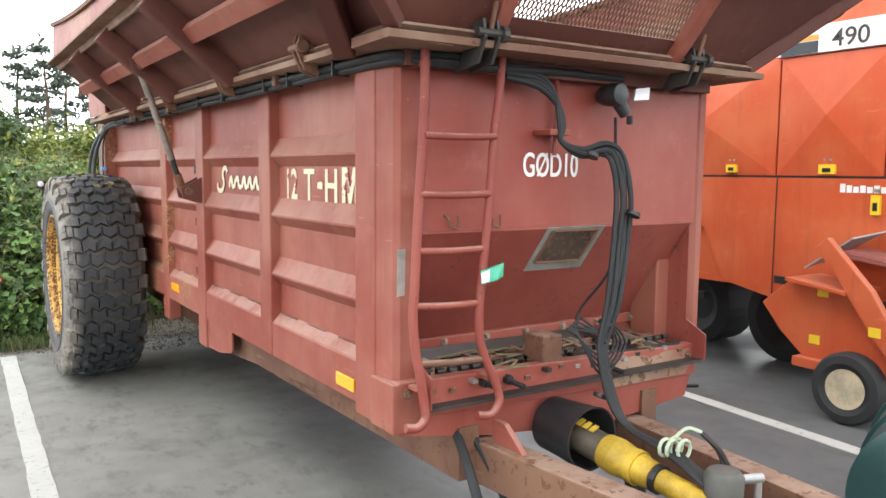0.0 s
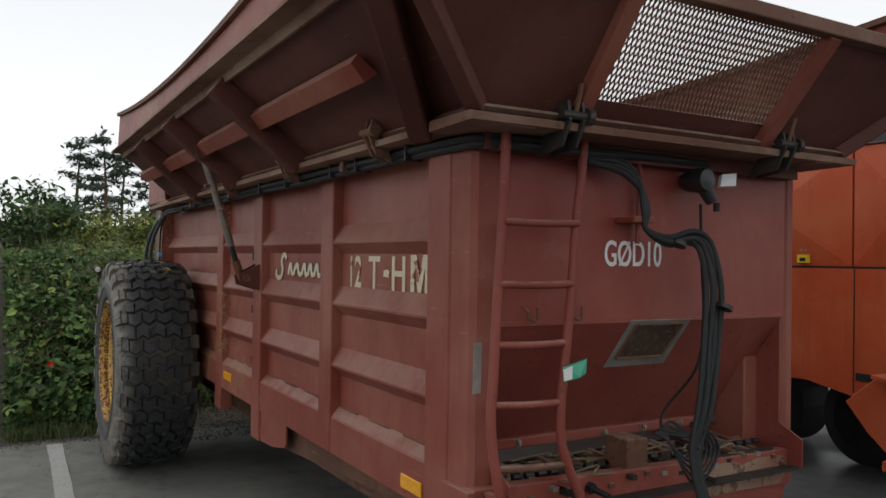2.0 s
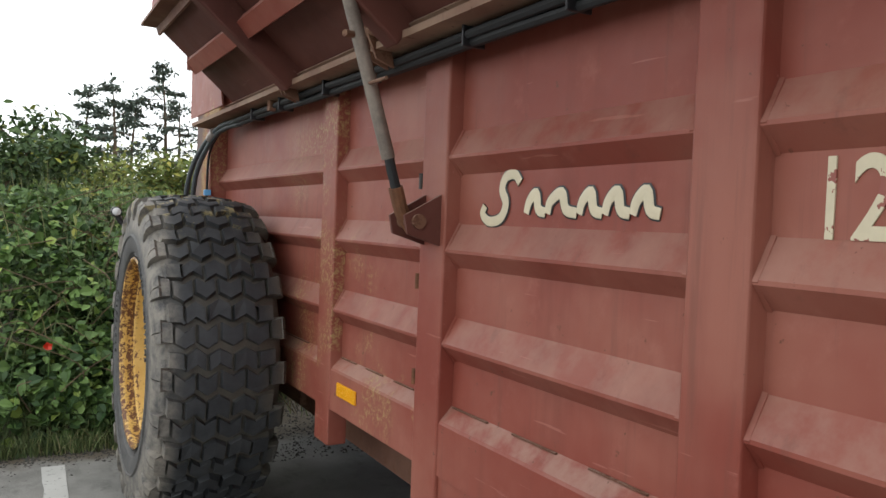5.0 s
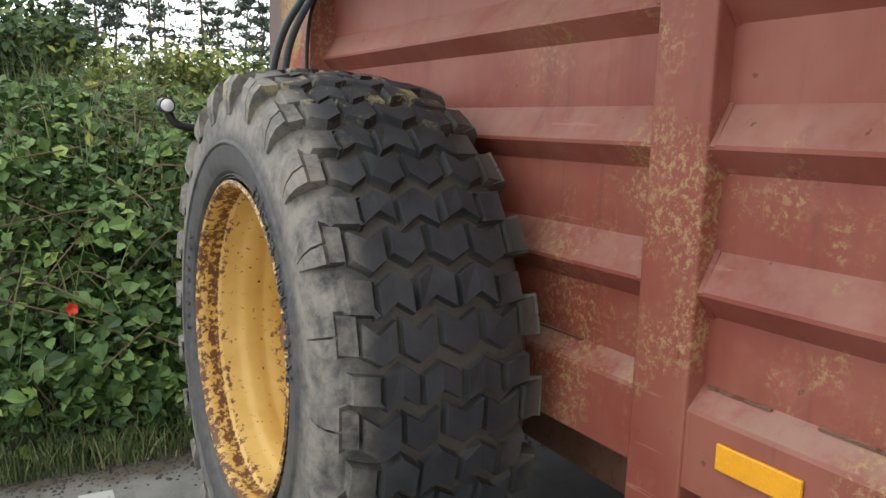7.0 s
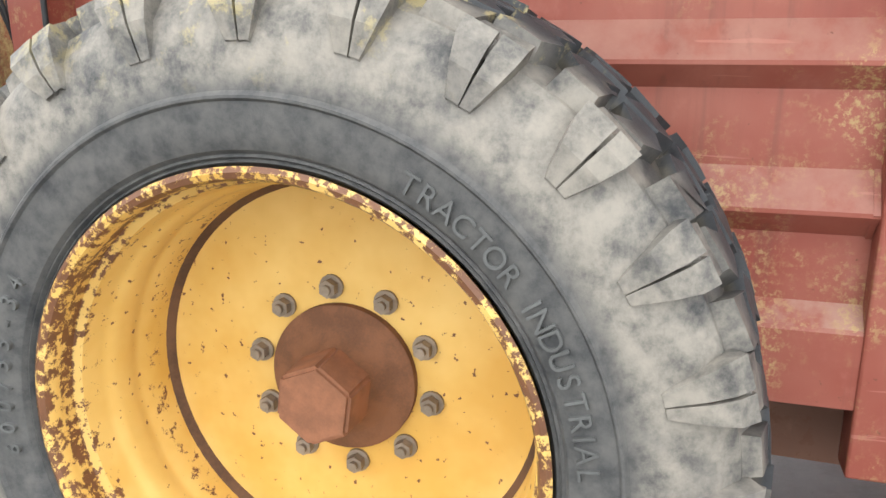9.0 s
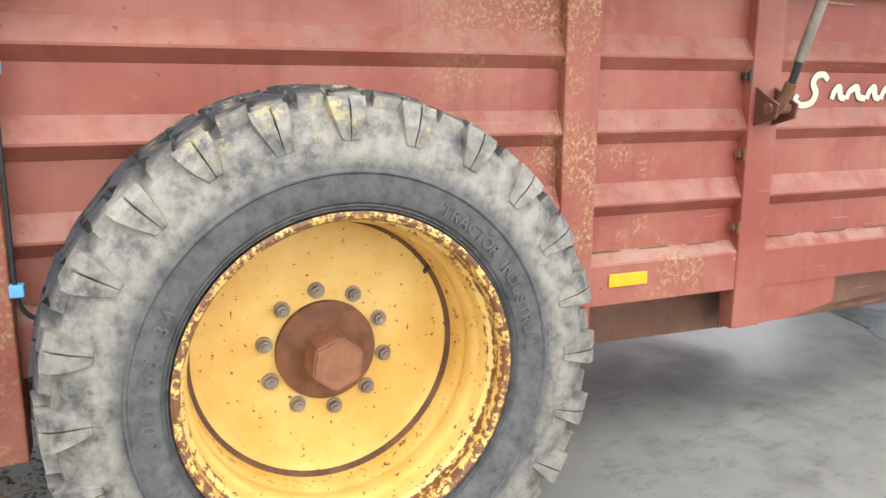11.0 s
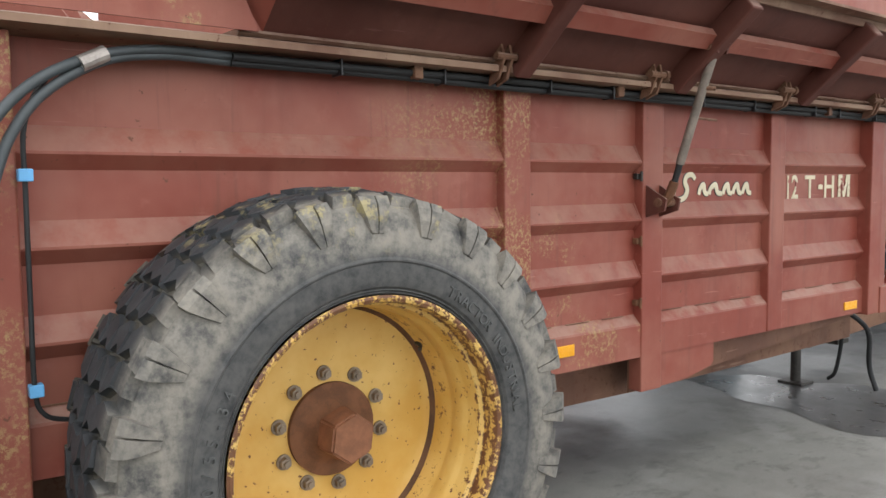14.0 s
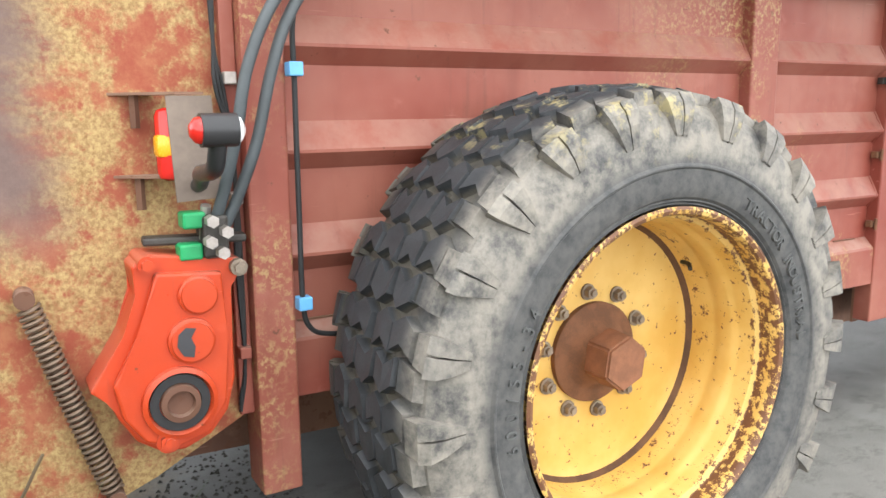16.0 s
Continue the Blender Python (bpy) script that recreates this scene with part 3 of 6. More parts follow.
bar(bm, (1.2, 2.455, 0.925), (R - 0.04, 2.455, 0.925), 0.05, 0.035, bevel=0.004)
part("foot_angle", bm, RED_FRONT, spreader)
for k in range(7):
    part("bolt", hexbolt(B(), (1.27 + 0.19 * k, 2.43, 0.925), (0, -1, 0.3), 0.011, 0.012), BOLT, spreader)
bm = B()
bar(bm, (1.19, 2.188, 1.348), (R - 0.03, 2.188, 1.348), 0.008, 0.012)
part("wall_edge", bm, RED_FRONT, spreader)
# inspection pane


def on_slope(x, z):
    return Vector((x, FY + (1.35 - z) / 0.42 * 0.28 - 0.008, z))


def slope_quad(x0, x1, z0, z1, skew=0.0):
    return [on_slope(x0, z0), on_slope(x1, z0), on_slope(x1 + skew, z1), on_slope(x0 + skew, z1)]


part("gasket_patch", slab(B(), slope_quad(1.71, 1.985, 1.185, 1.349, 0.02), 0.004), GREY_PATCH, spreader, "grey sealing compound smeared round the pane")
frame_bm = B()
q = slope_quad(1.74, 1.95, 1.215, 1.335, 0.02)
for i in range(4):
    bar(frame_bm, q[i] + Vector((0, -0.008, 0)), q[(i + 1) % 4] + Vector((0, -0.008, 0)), 0.014, 0.008)
pf = part("inspection_window", frame_bm, BROWN, spreader, "small framed inspection window")
part("pane", slab(B(), [p + Vector((0, -0.006, 0)) for p in q], 0.003), DIRTY_GLASS, pf, "dirt-browned acrylic pane")
for x in (1.30, 1.47):
    bm = B()
    tube(bm, [(x, FY - 0.004, 1.40), (x, FY - 0.03, 1.385), (x, FY - 0.03, 1.365), (x + 0.03, FY - 0.03, 1.36), (x + 0.032, FY - 0.03, 1.40)], 0.004, 6, 3)
    part("hook", bm, BROWN, spreader)
bm = B()
flat_poly(bm, [(0, 0), (0.028, 0.004), (0.03, 0.15), (0.002, 0.148)], frame_of((1.122, FY - 0.0055, 1.15), (1, 0, 0), (0, 0, 1)))
part("worn_decal", bm, SILVER, spreader, "peeled silvery strip on the corner post")
lettering("fleet_lettering", "GØD10", 0.116, frame_of((1.615, FY - 0.002, 1.527), (1, 0, 0), (0, 0, 1)), WHITE, spreader, "white stencilled fleet code", squeeze=0.66, bold=0.0012)

# ---- floor chain at the foot of the front wall
chain_floor = part("chain_trough", box(B(), 1.2, R - 0.04, 2.1, 2.6, 0.79, 0.80), DULL_STEEL, spreader)
random.seed(3)
for k in range(16):
    x = 1.23 + 0.078 * k
    bm = B()
    tilt = random.uniform(-0.03, 0.03)
    bar(bm, (x, 2.12 + random.uniform(0, .03), 0.845 + random.uniform(-0.012, 0.012)), (x + tilt, 2.44, 0.865), 0.022, 0.014)
    if k % 2:
        bar(bm, (x - 0.04, 2.20 + 0.15 * random.random(), 0.862), (x + 0.05, 2.22 + 0.15 * random.random(), 0.87), 0.014, 0.02)
    part("chain_bar", bm, (DULL_STEEL, BROWN, SILVER)[k % 3 if k % 5 else 1], spreader)
for y in (2.17, 2.30, 2.40):
    bm = B()
    bar(bm, (1.21, y, 0.852), (R - 0.1, y, 0.858), 0.016, 0.022)
    part("chain_slat", bm, BROWN if y > 2.2 else DULL_STEEL, spreader)
bm = B()
for k in range(26):
    x = 1.22 + 0.048 * k
    cyl(bm, (x, 2.255, 0.87), (x + 0.03, 2.255, 0.87), 0.011, n=8)
part("chain", bm, DULL_STEEL, spreader, "greasy link chain")
part("tensioner_block", box(B(), 1.70, 1.79, 2.16, 2.27, 0.84, 0.965, 0.006), BROWN, spreader, "square rusty tensioner block")
bm = B()
for k in range(14):
    a = (random.uniform(1.25, 2.3), random.uniform(2.14, 2.4), 0.875)
    tube(bm, [a, (a[0] + random.uniform(-.09, .09), a[1] + random.uniform(-.05, .05), 0.885), (a[0] + random.uniform(-.15, .15), a[1] + 0.02, 0.872)], 0.004, 5, 4)
tagged(part("straw_litter", bm, MUD, spreader), kind="stuff")

# ---- front cross beam
BY = 2.15
bm = prism(B(), [(1.112, 0.884), (2.49, 0.855), (2.505, 0.845), (2.505, 0.735), (2.49, 0.725), (1.112, 0.763), (1.105, 0.773), (1.105, 0.874)], "y", BY, BY + 0.05, 0.004)
part("front_beam", bm, RED_FRONT, spreader, "red front cross beam with scraped paint")
bm = prism(B(), [(1.115, 0.762), (2.49, 0.724), (2.46, 0.64), (2.03, 0.60), (1.48, 0.65), (1.12, 0.71)], "y", BY + 0.012, BY + 0.03)
part("front_plate", bm, RED_FRONT, spreader)
bm = B()
flat_poly(bm, [(0, 0), (0.42, 0.0), (0.45, 0.03), (0.44, 0.1), (0.3, 0.105), (0.22, 0.09), (0.15, 0.11), (0.02, 0.1), (0.03, 0.05)], frame_of((2.02, BY - 0.0005, 0.737), (1, 0, 0), (0, 0, 1)))
part("scraped_patch", bm, red_paint("scraped_beam_paint", base=(0.20, 0.07, 0.045), faded=(0.33, 0.22, 0.15), rust=1.6), spreader, "patch of scraped bare metal and filler")
for x, z in ((1.14, 0.845), (2.45, 0.81)):
    part("bolt", hexbolt(B(), (x, BY, z), (0, -1, 0), 0.013, 0.014), BROWN, spreader)
for x, z in ((1.43, 0.845), (1.53, 0.84), (2.0, 0.825)):
    bm = B()
    cyl(bm, (x, BY + 0.01, z), (x + 0.02, BY - 0.075, z - 0.012), 0.0095, n=10)
    cyl(bm, (x, BY, z), (x + 0.004, BY - 0.02, z), 0.018, n=6)
    part("stub_bolt", bm, BLACK, spreader, "long black bolt stub")
bm = box(B(), 1.09, 1.18, 2.15, 2.3, 0.72, 0.88, 0.004)
part("beam_end", bm, RED, spreader)

# ---- ladder
LY = 2.105
ladder = part("ladder", tube(B(), [(1.150, LY, 1.905), (1.148, LY, 1.75), (1.140, LY, 1.60), (1.124, LY - 0.005, 1.40), (1.112, LY - 0.01, 1.20), (1.106, LY - 0.01, 1.10), (1.115, LY - 0.01, 1.0), (1.128, LY - 0.015, 0.92), (1.142, LY - 0.02, 0.83), (1.14, LY - 0.03, 0.785), (1.11, LY - 0.035, 0.762), (1.07, LY - 0.03, 0.766)], 0.0145, 10, 5), RED_BARE, spreader, "bent red tubular steel ladder", 40)
part("ladder_rail", tube(B(), [(1.436, LY, 1.91), (1.425, LY, 1.78), (1.408, LY, 1.65), (1.390, LY - 0.005, 1.45), (1.366, LY - 0.01, 1.25), (1.352, LY - 0.01, 1.10), (1.358, LY - 0.01, 1.0), (1.385, LY - 0.015, 0.92), (1.425, LY - 0.02, 0.83), (1.42, LY - 0.03, 0.785), (1.385, LY - 0.035, 0.757), (1.335, LY - 0.03, 0.762)], 0.0145, 10, 5), RED_BARE, ladder, "", 40)
for (xl, zl), (xr, zr) in (((1.143, 1.648), (1.408, 1.652)), ((1.126, 1.471), (1.392, 1.471)), ((1.116, 1.30), (1.37, 1.297)), ((1.11, 1.132), (1.353, 1.123)), ((1.124, 0.953), (1.377, 0.938))):
    part("rung", tube(B(), [(xl, LY - 0.008, zl), ((xl + xr) / 2, LY - 0.01, (zl + zr) / 2 - 0.003), (xr, LY - 0.008, zr)], 0.0115, 10, 3), BROWN if zl < 1 else RED_BARE, ladder, "", 40)
for x, z, yb in ((1.15, 1.86, FY), (1.43, 1.86, FY), (1.134, 0.87, BY + 0.01), (1.40, 0.87, BY + 0.01)):
    part("ladder_bracket", bar(B(), (x, LY - 0.01, z), (x, yb, z), 0.024, 0.012), RED, ladder)
bm = B()
slab(bm, [(1.345, LY - 0.03, 1.185), (1.405, LY - 0.032, 1.195), (1.44, LY - 0.018, 1.205), (1.442, LY - 0.018, 1.245), (1.40, LY - 0.03, 1.24), (1.343, LY - 0.028, 1.225)], 0.004)
tag = part("tag", bm, plain("green_tag_plastic", (0.06, 0.40, 0.25), 0.4, 0, 0.2), ladder, "green and white plastic tag tied to the ladder")
bm = B()
slab(bm, [(1.343, LY - 0.0345, 1.19), (1.372, LY - 0.0355, 1.195), (1.372, LY - 0.0355, 1.232), (1.341, LY - 0.0325, 1.222)], 0.002)
part("tag_print", bm, WHITE, ladder)
ladder.location.x += 0.022

# ---- side rails round the top of the body
for side in (1, -1):
    bm = prism(B(), [(mir(1.20, side), 1.90), (mir(1.0, side), 1.905), (mir(1.0, side), 1.925), (mir(1.012, side), 1.93), (mir(1.20, side), 1.93)], "y", 2.0, 6.97)
    part("top_rail", bm, RIB_TAN, spreader, "weathered folded top rail")
    bm = prism(B(), [(mir(1.20, side), 1.936), (mir(1.03, side), 1.936), (mir(1.016, side), 1.944), (mir(1.03, side), 1.955), (mir(1.20, side), 1.96)], "y", 2.03, 6.3)
    part("hinge_rail", bm, RIB_TAN, spreader)
bm = prism(B(), [(FY + 0.03, 1.90), (1.99, 1.905), (1.985, 1.925), (2.0, 1.93), (FY + 0.03, 1.93)], "x", 0.985, 2 * XC - 0.985)
part("top_rail", bm, RIB_TAN, spreader)
bm = prism(B(), [(FY + 0.03, 1.936), (2.02, 1.936), (2.005, 1.946), (2.02, 1.957), (FY + 0.03, 1.96)], "x", 1.03, 2 * XC - 1.03)
part("hinge_rail", bm, RIB_TAN, spreader)
bm = B()
bar(bm, (1.12, 2.16, 1.88), (2 * XC - 1.12, 2.16, 1.88), 0.06, 0.05)
part("top_beam", bm, RED_SHADE, spreader)

# ---- flared extension boards
LIP_X, LIP_Z, LIP_Y = 0.66, 2.27, 1.78


def board_top(y):
    return 2.405 + 0.105 * ((y - 4.0) / 2.1) ** 2


for side in (1, -1):
    m_ = lambda x: mir(x, side)
    # sheet colour is darkened to carry the shade of its underside
    flare = part("flare_sheet", slab(B(), [(m_(1.04), 2.04, 1.955), (m_(1.04), 6.22, 1.955), (m_(LIP_X + 0.01), 6.2, LIP_Z), (m_(LIP_X + 0.01), LIP_Y, LIP_Z)], 0.006 * side), RED_SHADE, spreader, "red flared extension board with underside shade in its paint")
    part("end_sheet", slab(B(), [(m_(1.04), 6.22, 1.955), (m_(1.0), 6.62, 1.955), (m_(1.0), 6.60, 2.46), (m_(LIP_X + 0.01), 6.2, LIP_Z)], 0.006 * side), RED_SOME, spreader)
    part("rear_upper_sheet", prism(B(), [(6.25, 1.945), (6.97, 1.945), (6.97, 2.75), (6.60, 2.75)], "x", m_(0.995), m_(1.003)), RED_SOME, spreader, "bleached red upper rear side sheet")
    # vertical board with curved top rim
    bm, rim = B(), B()
    n = 24
    rows, rrows = [], []
    for i in range(n + 1):
        y = LIP_Y + 0.02 + (6.22 - LIP_Y) * i / n
        t = board_top(y)
        rows.append([bm.verts.new((m_(x), y, z)) for x, z in ((LIP_X, LIP_Z), (LIP_X + 0.012, t), (LIP_X + 0.018, t), (LIP_X + 0.006, LIP_Z))])
        rrows.append([rim.verts.new((m_(x), y, z)) for x, z in ((LIP_X - 0.008, t - 0.004), (LIP_X + 0.05, t - 0.004), (LIP_X + 0.05, t + 0.02), (LIP_X - 0.008, t + 0.02))])
    for b_, rr in ((bm, rows), (rim, rrows)):
        for a, c in zip(rr, rr[1:]):
            for k in range(4):
                b_.faces.new((a[k], a[(k + 1) % 4], c[(k + 1) % 4], c[k]))
        b_.faces.new(rr[0])
        b_.faces.new(rr[-1])
    part("upper_board", bm, RED_SOME, spreader, "bleached red upper board")
    part("board_rim", rim, BROWN, spreader, "dark bent rim strip")
    bm = prism(B(), [(m_(LIP_X - 0.045), LIP_Z - 0.006), (m_(LIP_X + 0.04), LIP_Z - 0.004), (m_(LIP_X + 0.04), LIP_Z - 0.05), (m_(LIP_X + 0.03), LIP_Z - 0.05), (m_(LIP_X + 0.02), LIP_Z - 0.018), (m_(LIP_X - 0.045), LIP_Z - 0.018)], "y", LIP_Y - 0.01, 6.21)
    part("lip_angle", bm, RIB_TAN, spreader, "folded lip along the board's foot")
    # mid stiffener
    bm = B()
    sx, sz = 0.848, 2.108
    prism(bm, [(m_(sx + 0.03), sz - 0.03), (m_(sx - 0.012), sz - 0.062), (m_(sx - 0.055), sz - 0.012), (m_(sx - 0.035), sz + 0.018)], "y", 2.34, 6.10)
    # plain red on the near side where it catches light, shade-darkened red opposite
    part("stiffener", bm, RED_SHADE if side < 0 else RED, spreader, "long channel stiffener")
    bm = B()
    bar(bm, (m_(sx - 0.03), 6.08, sz - 0.02), (m_(sx + 0.08), 6.46, sz + 0.06), 0.05, 0.06, bevel=0.006)
    part("stiffener", bm, RED_SOME, spreader)
    # gusset ribs
    for y in (2.32, 3.39, 4.36, 5.26):
        bm = B()
        d = 0.0 if y > 2.5 else -0.42
        p, q_ = Vector((m_(1.03), y, 1.952)), Vector((m_(LIP_X + 0.03), y + d, LIP_Z - 0.02))
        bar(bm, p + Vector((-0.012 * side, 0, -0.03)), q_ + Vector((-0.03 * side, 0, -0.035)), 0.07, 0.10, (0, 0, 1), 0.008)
        part("rib", bm, RED_SHADE, spreader, "tapered rib under the flared board")
        if 2.5 < y and side > 0:
            bm = B()
            tube(bm, [(0.80, y - 0.05, 2.185), (0.775, y - 0.06, 2.195), (0.765, y - 0.03, 2.2), (0.775, y + 0.01, 2.19), (0.79, y + 0.03, 2.178)], 0.006, 6, 4)
            part("rope_hook", bm, SILVER, spreader)
    for y in (2.62, 3.52, 4.50, 5.32):
        bm = B()
        prism(bm, [(m_(1.06), 1.86), (m_(1.005), 1.88), (m_(0.975), 1.945), (m_(0.99), 2.0), (m_(1.03), 1.98)], "y", y - 0.008, y + 0.004)
        prism(bm, [(m_(1.06), 1.86), (m_(1.005), 1.88), (m_(0.975), 1.945), (m_(0.99), 2.0), (m_(1.03), 1.98)], "y", y + 0.03, y + 0.04)
        cyl(bm, (m_(0.985), y - 0.03, 1.955), (m_(0.985), y + 0.065, 1.955), 0.013, n=10)
        cyl(bm, (m_(0.985), y - 0.04, 1.955), (m_(0.985), y - 0.025, 1.955), 0.021, n=10)
        part("hinge", bm, BROWN, spreader, "rusty hinge bracket")

# front flare: two sheets, a wire window and corner gussets
def fr(x, v, off=0.0):
    """A place on the front flare, v from rail to lip."""
    return Vector((x, 2.05 + (LIP_Y - 2.05) * v - off * 0.79, 1.955 + (LIP_Z - 1.955) * v - off * 0.61))


xl0, xl1, xr0, xr1 = 1.03, LIP_X, 2 * XC - 1.03, 2 * XC - LIP_X
part("front_flare_sheet", slab(B(), [fr(xl0, 0), fr(1.37, 0), fr(1.345, 1), fr(xl1, 1)], 0.006), RED_SHADE, spreader, "red front flare sheet with underside shade in its paint")
part("front_flare_sheet", slab(B(), [fr(2.16, 0), fr(xr0, 0), fr(xr1, 1), fr(2.16, 1)], 0.006), RED_SHADE, spreader)
part("front_flare_sheet", slab(B(), [fr(1.37, 0), fr(2.16, 0), fr(2.16, 0.17), fr(1.367, 0.17)], 0.006), RED_SHADE, spreader)
mesh_bm = B()
W, H_, V0 = 0.81, 0.345, 0.17
u0 = 1.355
nlines = 62
for fam in (1, -1):
    for k in range(-12, nlines):
        # diagonal strands clipped to the window
        slope_ = 0.36 * fam
        x_start = u0 + k * W / (nlines - 13) if fam > 0 else u0 + (k + 1) * W / (nlines - 13)
        pts = []
        for v in (0, 1):
            pts.append((x_start + (v * H_ * slope_), v))
        (xa, va), (xb, vb) = pts
        def clip(xq):
            return min(max(xq, u0), u0 + W)
        if (xa < u0 and xb < u0) or (xa > u0 + W and xb > u0 + W):
            continue
        def at_x(xq):
            return va + (xq - xa) / (xb - xa) * (vb - va)
        ca, cb = clip(xa), clip(xb)
        v_a, v_b = at_x(ca), at_x(cb)
        if abs(v_a - v_b) < 0.02:
            continue
        bar(mesh_bm, fr(ca, V0 + (1 - V0) * v_a), fr(cb, V0 + (1 - V0) * v_b), 0.0028, 0.005, (0, 0.79, 0.61))
tagged(part("wire_window", mesh_bm, BROWN, spreader, "expanded metal mesh in the front flare"), kind="stuff")
for x, w in ((1.365, 0.05), (2.165, 0.055)):
    bm = B()
    bar(bm, fr(x, 0.0, 0.02), fr(x - (0.0 if x > 2 else 0.015), 0.98, 0.02), w, 0.04, (0, 0.79, 0.61), 0.004)
    part("front_rib", bm, RED, spreader, "flat rib beside the mesh")
bm = B()
bar(bm, (xl1 - 0.03, LIP_Y - 0.012, LIP_Z - 0.004), (xr1 + 0.03, LIP_Y - 0.012, LIP_Z - 0.004), 0.05, 0.045, bevel=0.005)
part("front_lip", bm, RIB_TAN, spreader)
for side in (1, -1):
    m_ = lambda x: mir(x, side)
    bm = B()
    bar(bm, (m_(1.03), 2.035, 1.945), (m_(LIP_X), LIP_Y + 0.01, LIP_Z - 0.022), 0.05, 0.05, bevel=0.006)
    part("corner_rib", bm, RED_SHADE, spreader, "corner rib in shade-darkened red")
for x in (1.317, 2.235):
    bm = B()
    prism(bm, [(2.12, 1.84), (2.0, 1.86), (1.965, 1.93), (1.975, 1.985), (2.02, 1.98)], "x", x - 0.03, x - 0.02)
    prism(bm, [(2.12, 1.84), (2.0, 1.86), (1.965, 1.93), (1.975, 1.985), (2.02, 1.98)], "x", x + 0.02, x + 0.03)
    cyl(bm, (x - 0.05, 1.975, 1.945), (x + 0.05, 1.975, 1.945), 0.013, n=10)
    cyl(bm, (x + 0.035, 1.975, 1.945), (x + 0.055, 1.975, 1.945), 0.024, n=10)
    part("hinge", bm, DULL_STEEL, spreader)
    bm = B()
    cyl(bm, (x, 1.975, 1.95), (x, 1.95, 2.03), 0.007, n=8)
    part("hinge_pin", bm, BROWN, spreader)

# ---- hydraulic strut at the second post
for side in (1, -1):
    m_ = lambda x: mir(x, side)
    bm = B()
    tube(bm, [(m_(0.83), 4.345, 2.06), (m_(0.87), 4.35, 1.95), (m_(0.99), 4.36, 1.59)], 0.019, 12, 6)
    strut = part("strut", bm, plain("worn_grey_green_cylinder", (0.24, 0.20, 0.165), 0.55, 0.3, 0.5, 40, 0.3) if side > 0 else RUST, spreader, "slim worn hydraulic cylinder holding the flare", 40)
    bm = tube(B(), [(m_(0.99), 4.36, 1.60), (m_(1.0), 4.36, 1.56), (m_(1.02), 4.362, 1.50)], 0.0145, 10, 5)
    part("bellows", bm, RUBBER, strut)
    bm = tube(B(), [(m_(1.015), 4.362, 1.515), (m_(1.04), 4.37, 1.45), (m_(1.075), 4.375, 1.405)], 0.021, 10, 5)
    part("elbow", bm, RUST, strut)
    bm = B()
    prism(bm, [(m_(1.13), 1.50), (m_(1.02), 1.44), (m_(1.03), 1.39), (m_(1.13), 1.36)], "y", 4.31, 4.32)
    part("strut_bracket", bm, RED_SHADE, strut)
    bm = B()
    prism(bm, [(m_(1.13), 1.50), (m_(1.02), 1.44), (m_(1.03), 1.39), (m_(1.13), 1.36)], "y", 4.40, 4.41)
    part("strut_bracket", bm, RED_SHADE, strut)
    bm = B()
    cyl(bm, (m_(1.06), 4.30, 1.425), (m_(1.06), 4.42, 1.425), 0.02, n=12)
    part("strut_pin", bm, BROWN, strut)
    bm = B()
    prism(bm, [(m_(0.90), 2.12), (m_(0.78), 2.10), (m_(0.80), 2.03), (m_(0.86), 2.03), (m_(0.93), 2.06)], "y", 4.31, 4.32)
    part("strut_bracket", bm, RED_SHADE, strut)
    bm = B()
    prism(bm, [(m_(0.90), 2.12), (m_(0.78), 2.10), (m_(0.80), 2.03), (m_(0.86), 2.03), (m_(0.93), 2.06)], "y", 4.37, 4.38)
    part("strut_bracket", bm, RED_SHADE, strut)
    bm = B()
    cyl(bm, (m_(0.835), 4.29, 2.06), (m_(0.835), 4.40, 2.06), 0.017, n=12)
    part("bleed_pin", cyl(B(), (m_(0.88), 4.352, 1.90), (m_(0.84), 4.33, 1.895), 0.009, n=8), BROWN, strut)
    part("strut_pin", bm, BROWN, strut)
    part("bleed_pin", cyl(B(), (m_(0.92), 4.35, 1.78), (m_(0.91), 4.22, 1.775), 0.005, n=8), BROWN, strut)

# ---- door hinges, reflectors, lettering on the side
for z in (1.54, 1.255, 0.98):
    bm = B()
    box(bm, 1.14, 1.165, 4.432, 4.455, z - 0.013, z + 0.013, 0.003)
    cyl(bm, (1.132, 4.437, z - 0.022), (1.132, 4.437, z + 0.022), 0.007, n=10)
    part("latch", bm, DULL_STEEL if z > 1.5 else RUST, spreader, "small rusty latch")
for y0, z0 in ((2.50, 0.765), (4.85, 0.80)):
    bm = box(B(), RIDGE_X - 0.008, RIDGE_X, y0, y0 + (0.145 if y0 < 3 else 0.165), z0, z0 + 0.048, 0.003)
    part("side_reflector", bm, AMBER, spreader, "rectangular amber side reflector")
lx = PANEL_X - 0.002
for txt, y, w, size in (("1", 3.225, 0.62, 0.176), ("2", 3.165, 0.8, 0.176), ("T", 3.03, 0.98, 0.176), ("H", 2.835, 0.98, 0.176)):
    lettering("model_lettering", txt, size, frame_of((lx, y, 1.424), (0, -1, 0), (0, 0, 1)), TORN if txt in "12M" else CREAM, spreader, "large worn cream vinyl letter", squeeze=w, bold=0.0025)
bm = flat_poly(B(), [(0, 0), (0, 0.128), (0.042, 0.128), (0.066, 0.052), (0.090, 0.128), (0.132, 0.128), (0.132, 0), (0.104, 0), (0.104, 0.088), (0.077, 0), (0.055, 0), (0.028, 0.088), (0.028, 0)], frame_of((lx, 2.675, 1.424), (0, -1, 0), (0, 0, 1)), 0.003)
part("model_lettering", bm, TORN, spreader, "large worn cream vinyl letter M")
bm = B()
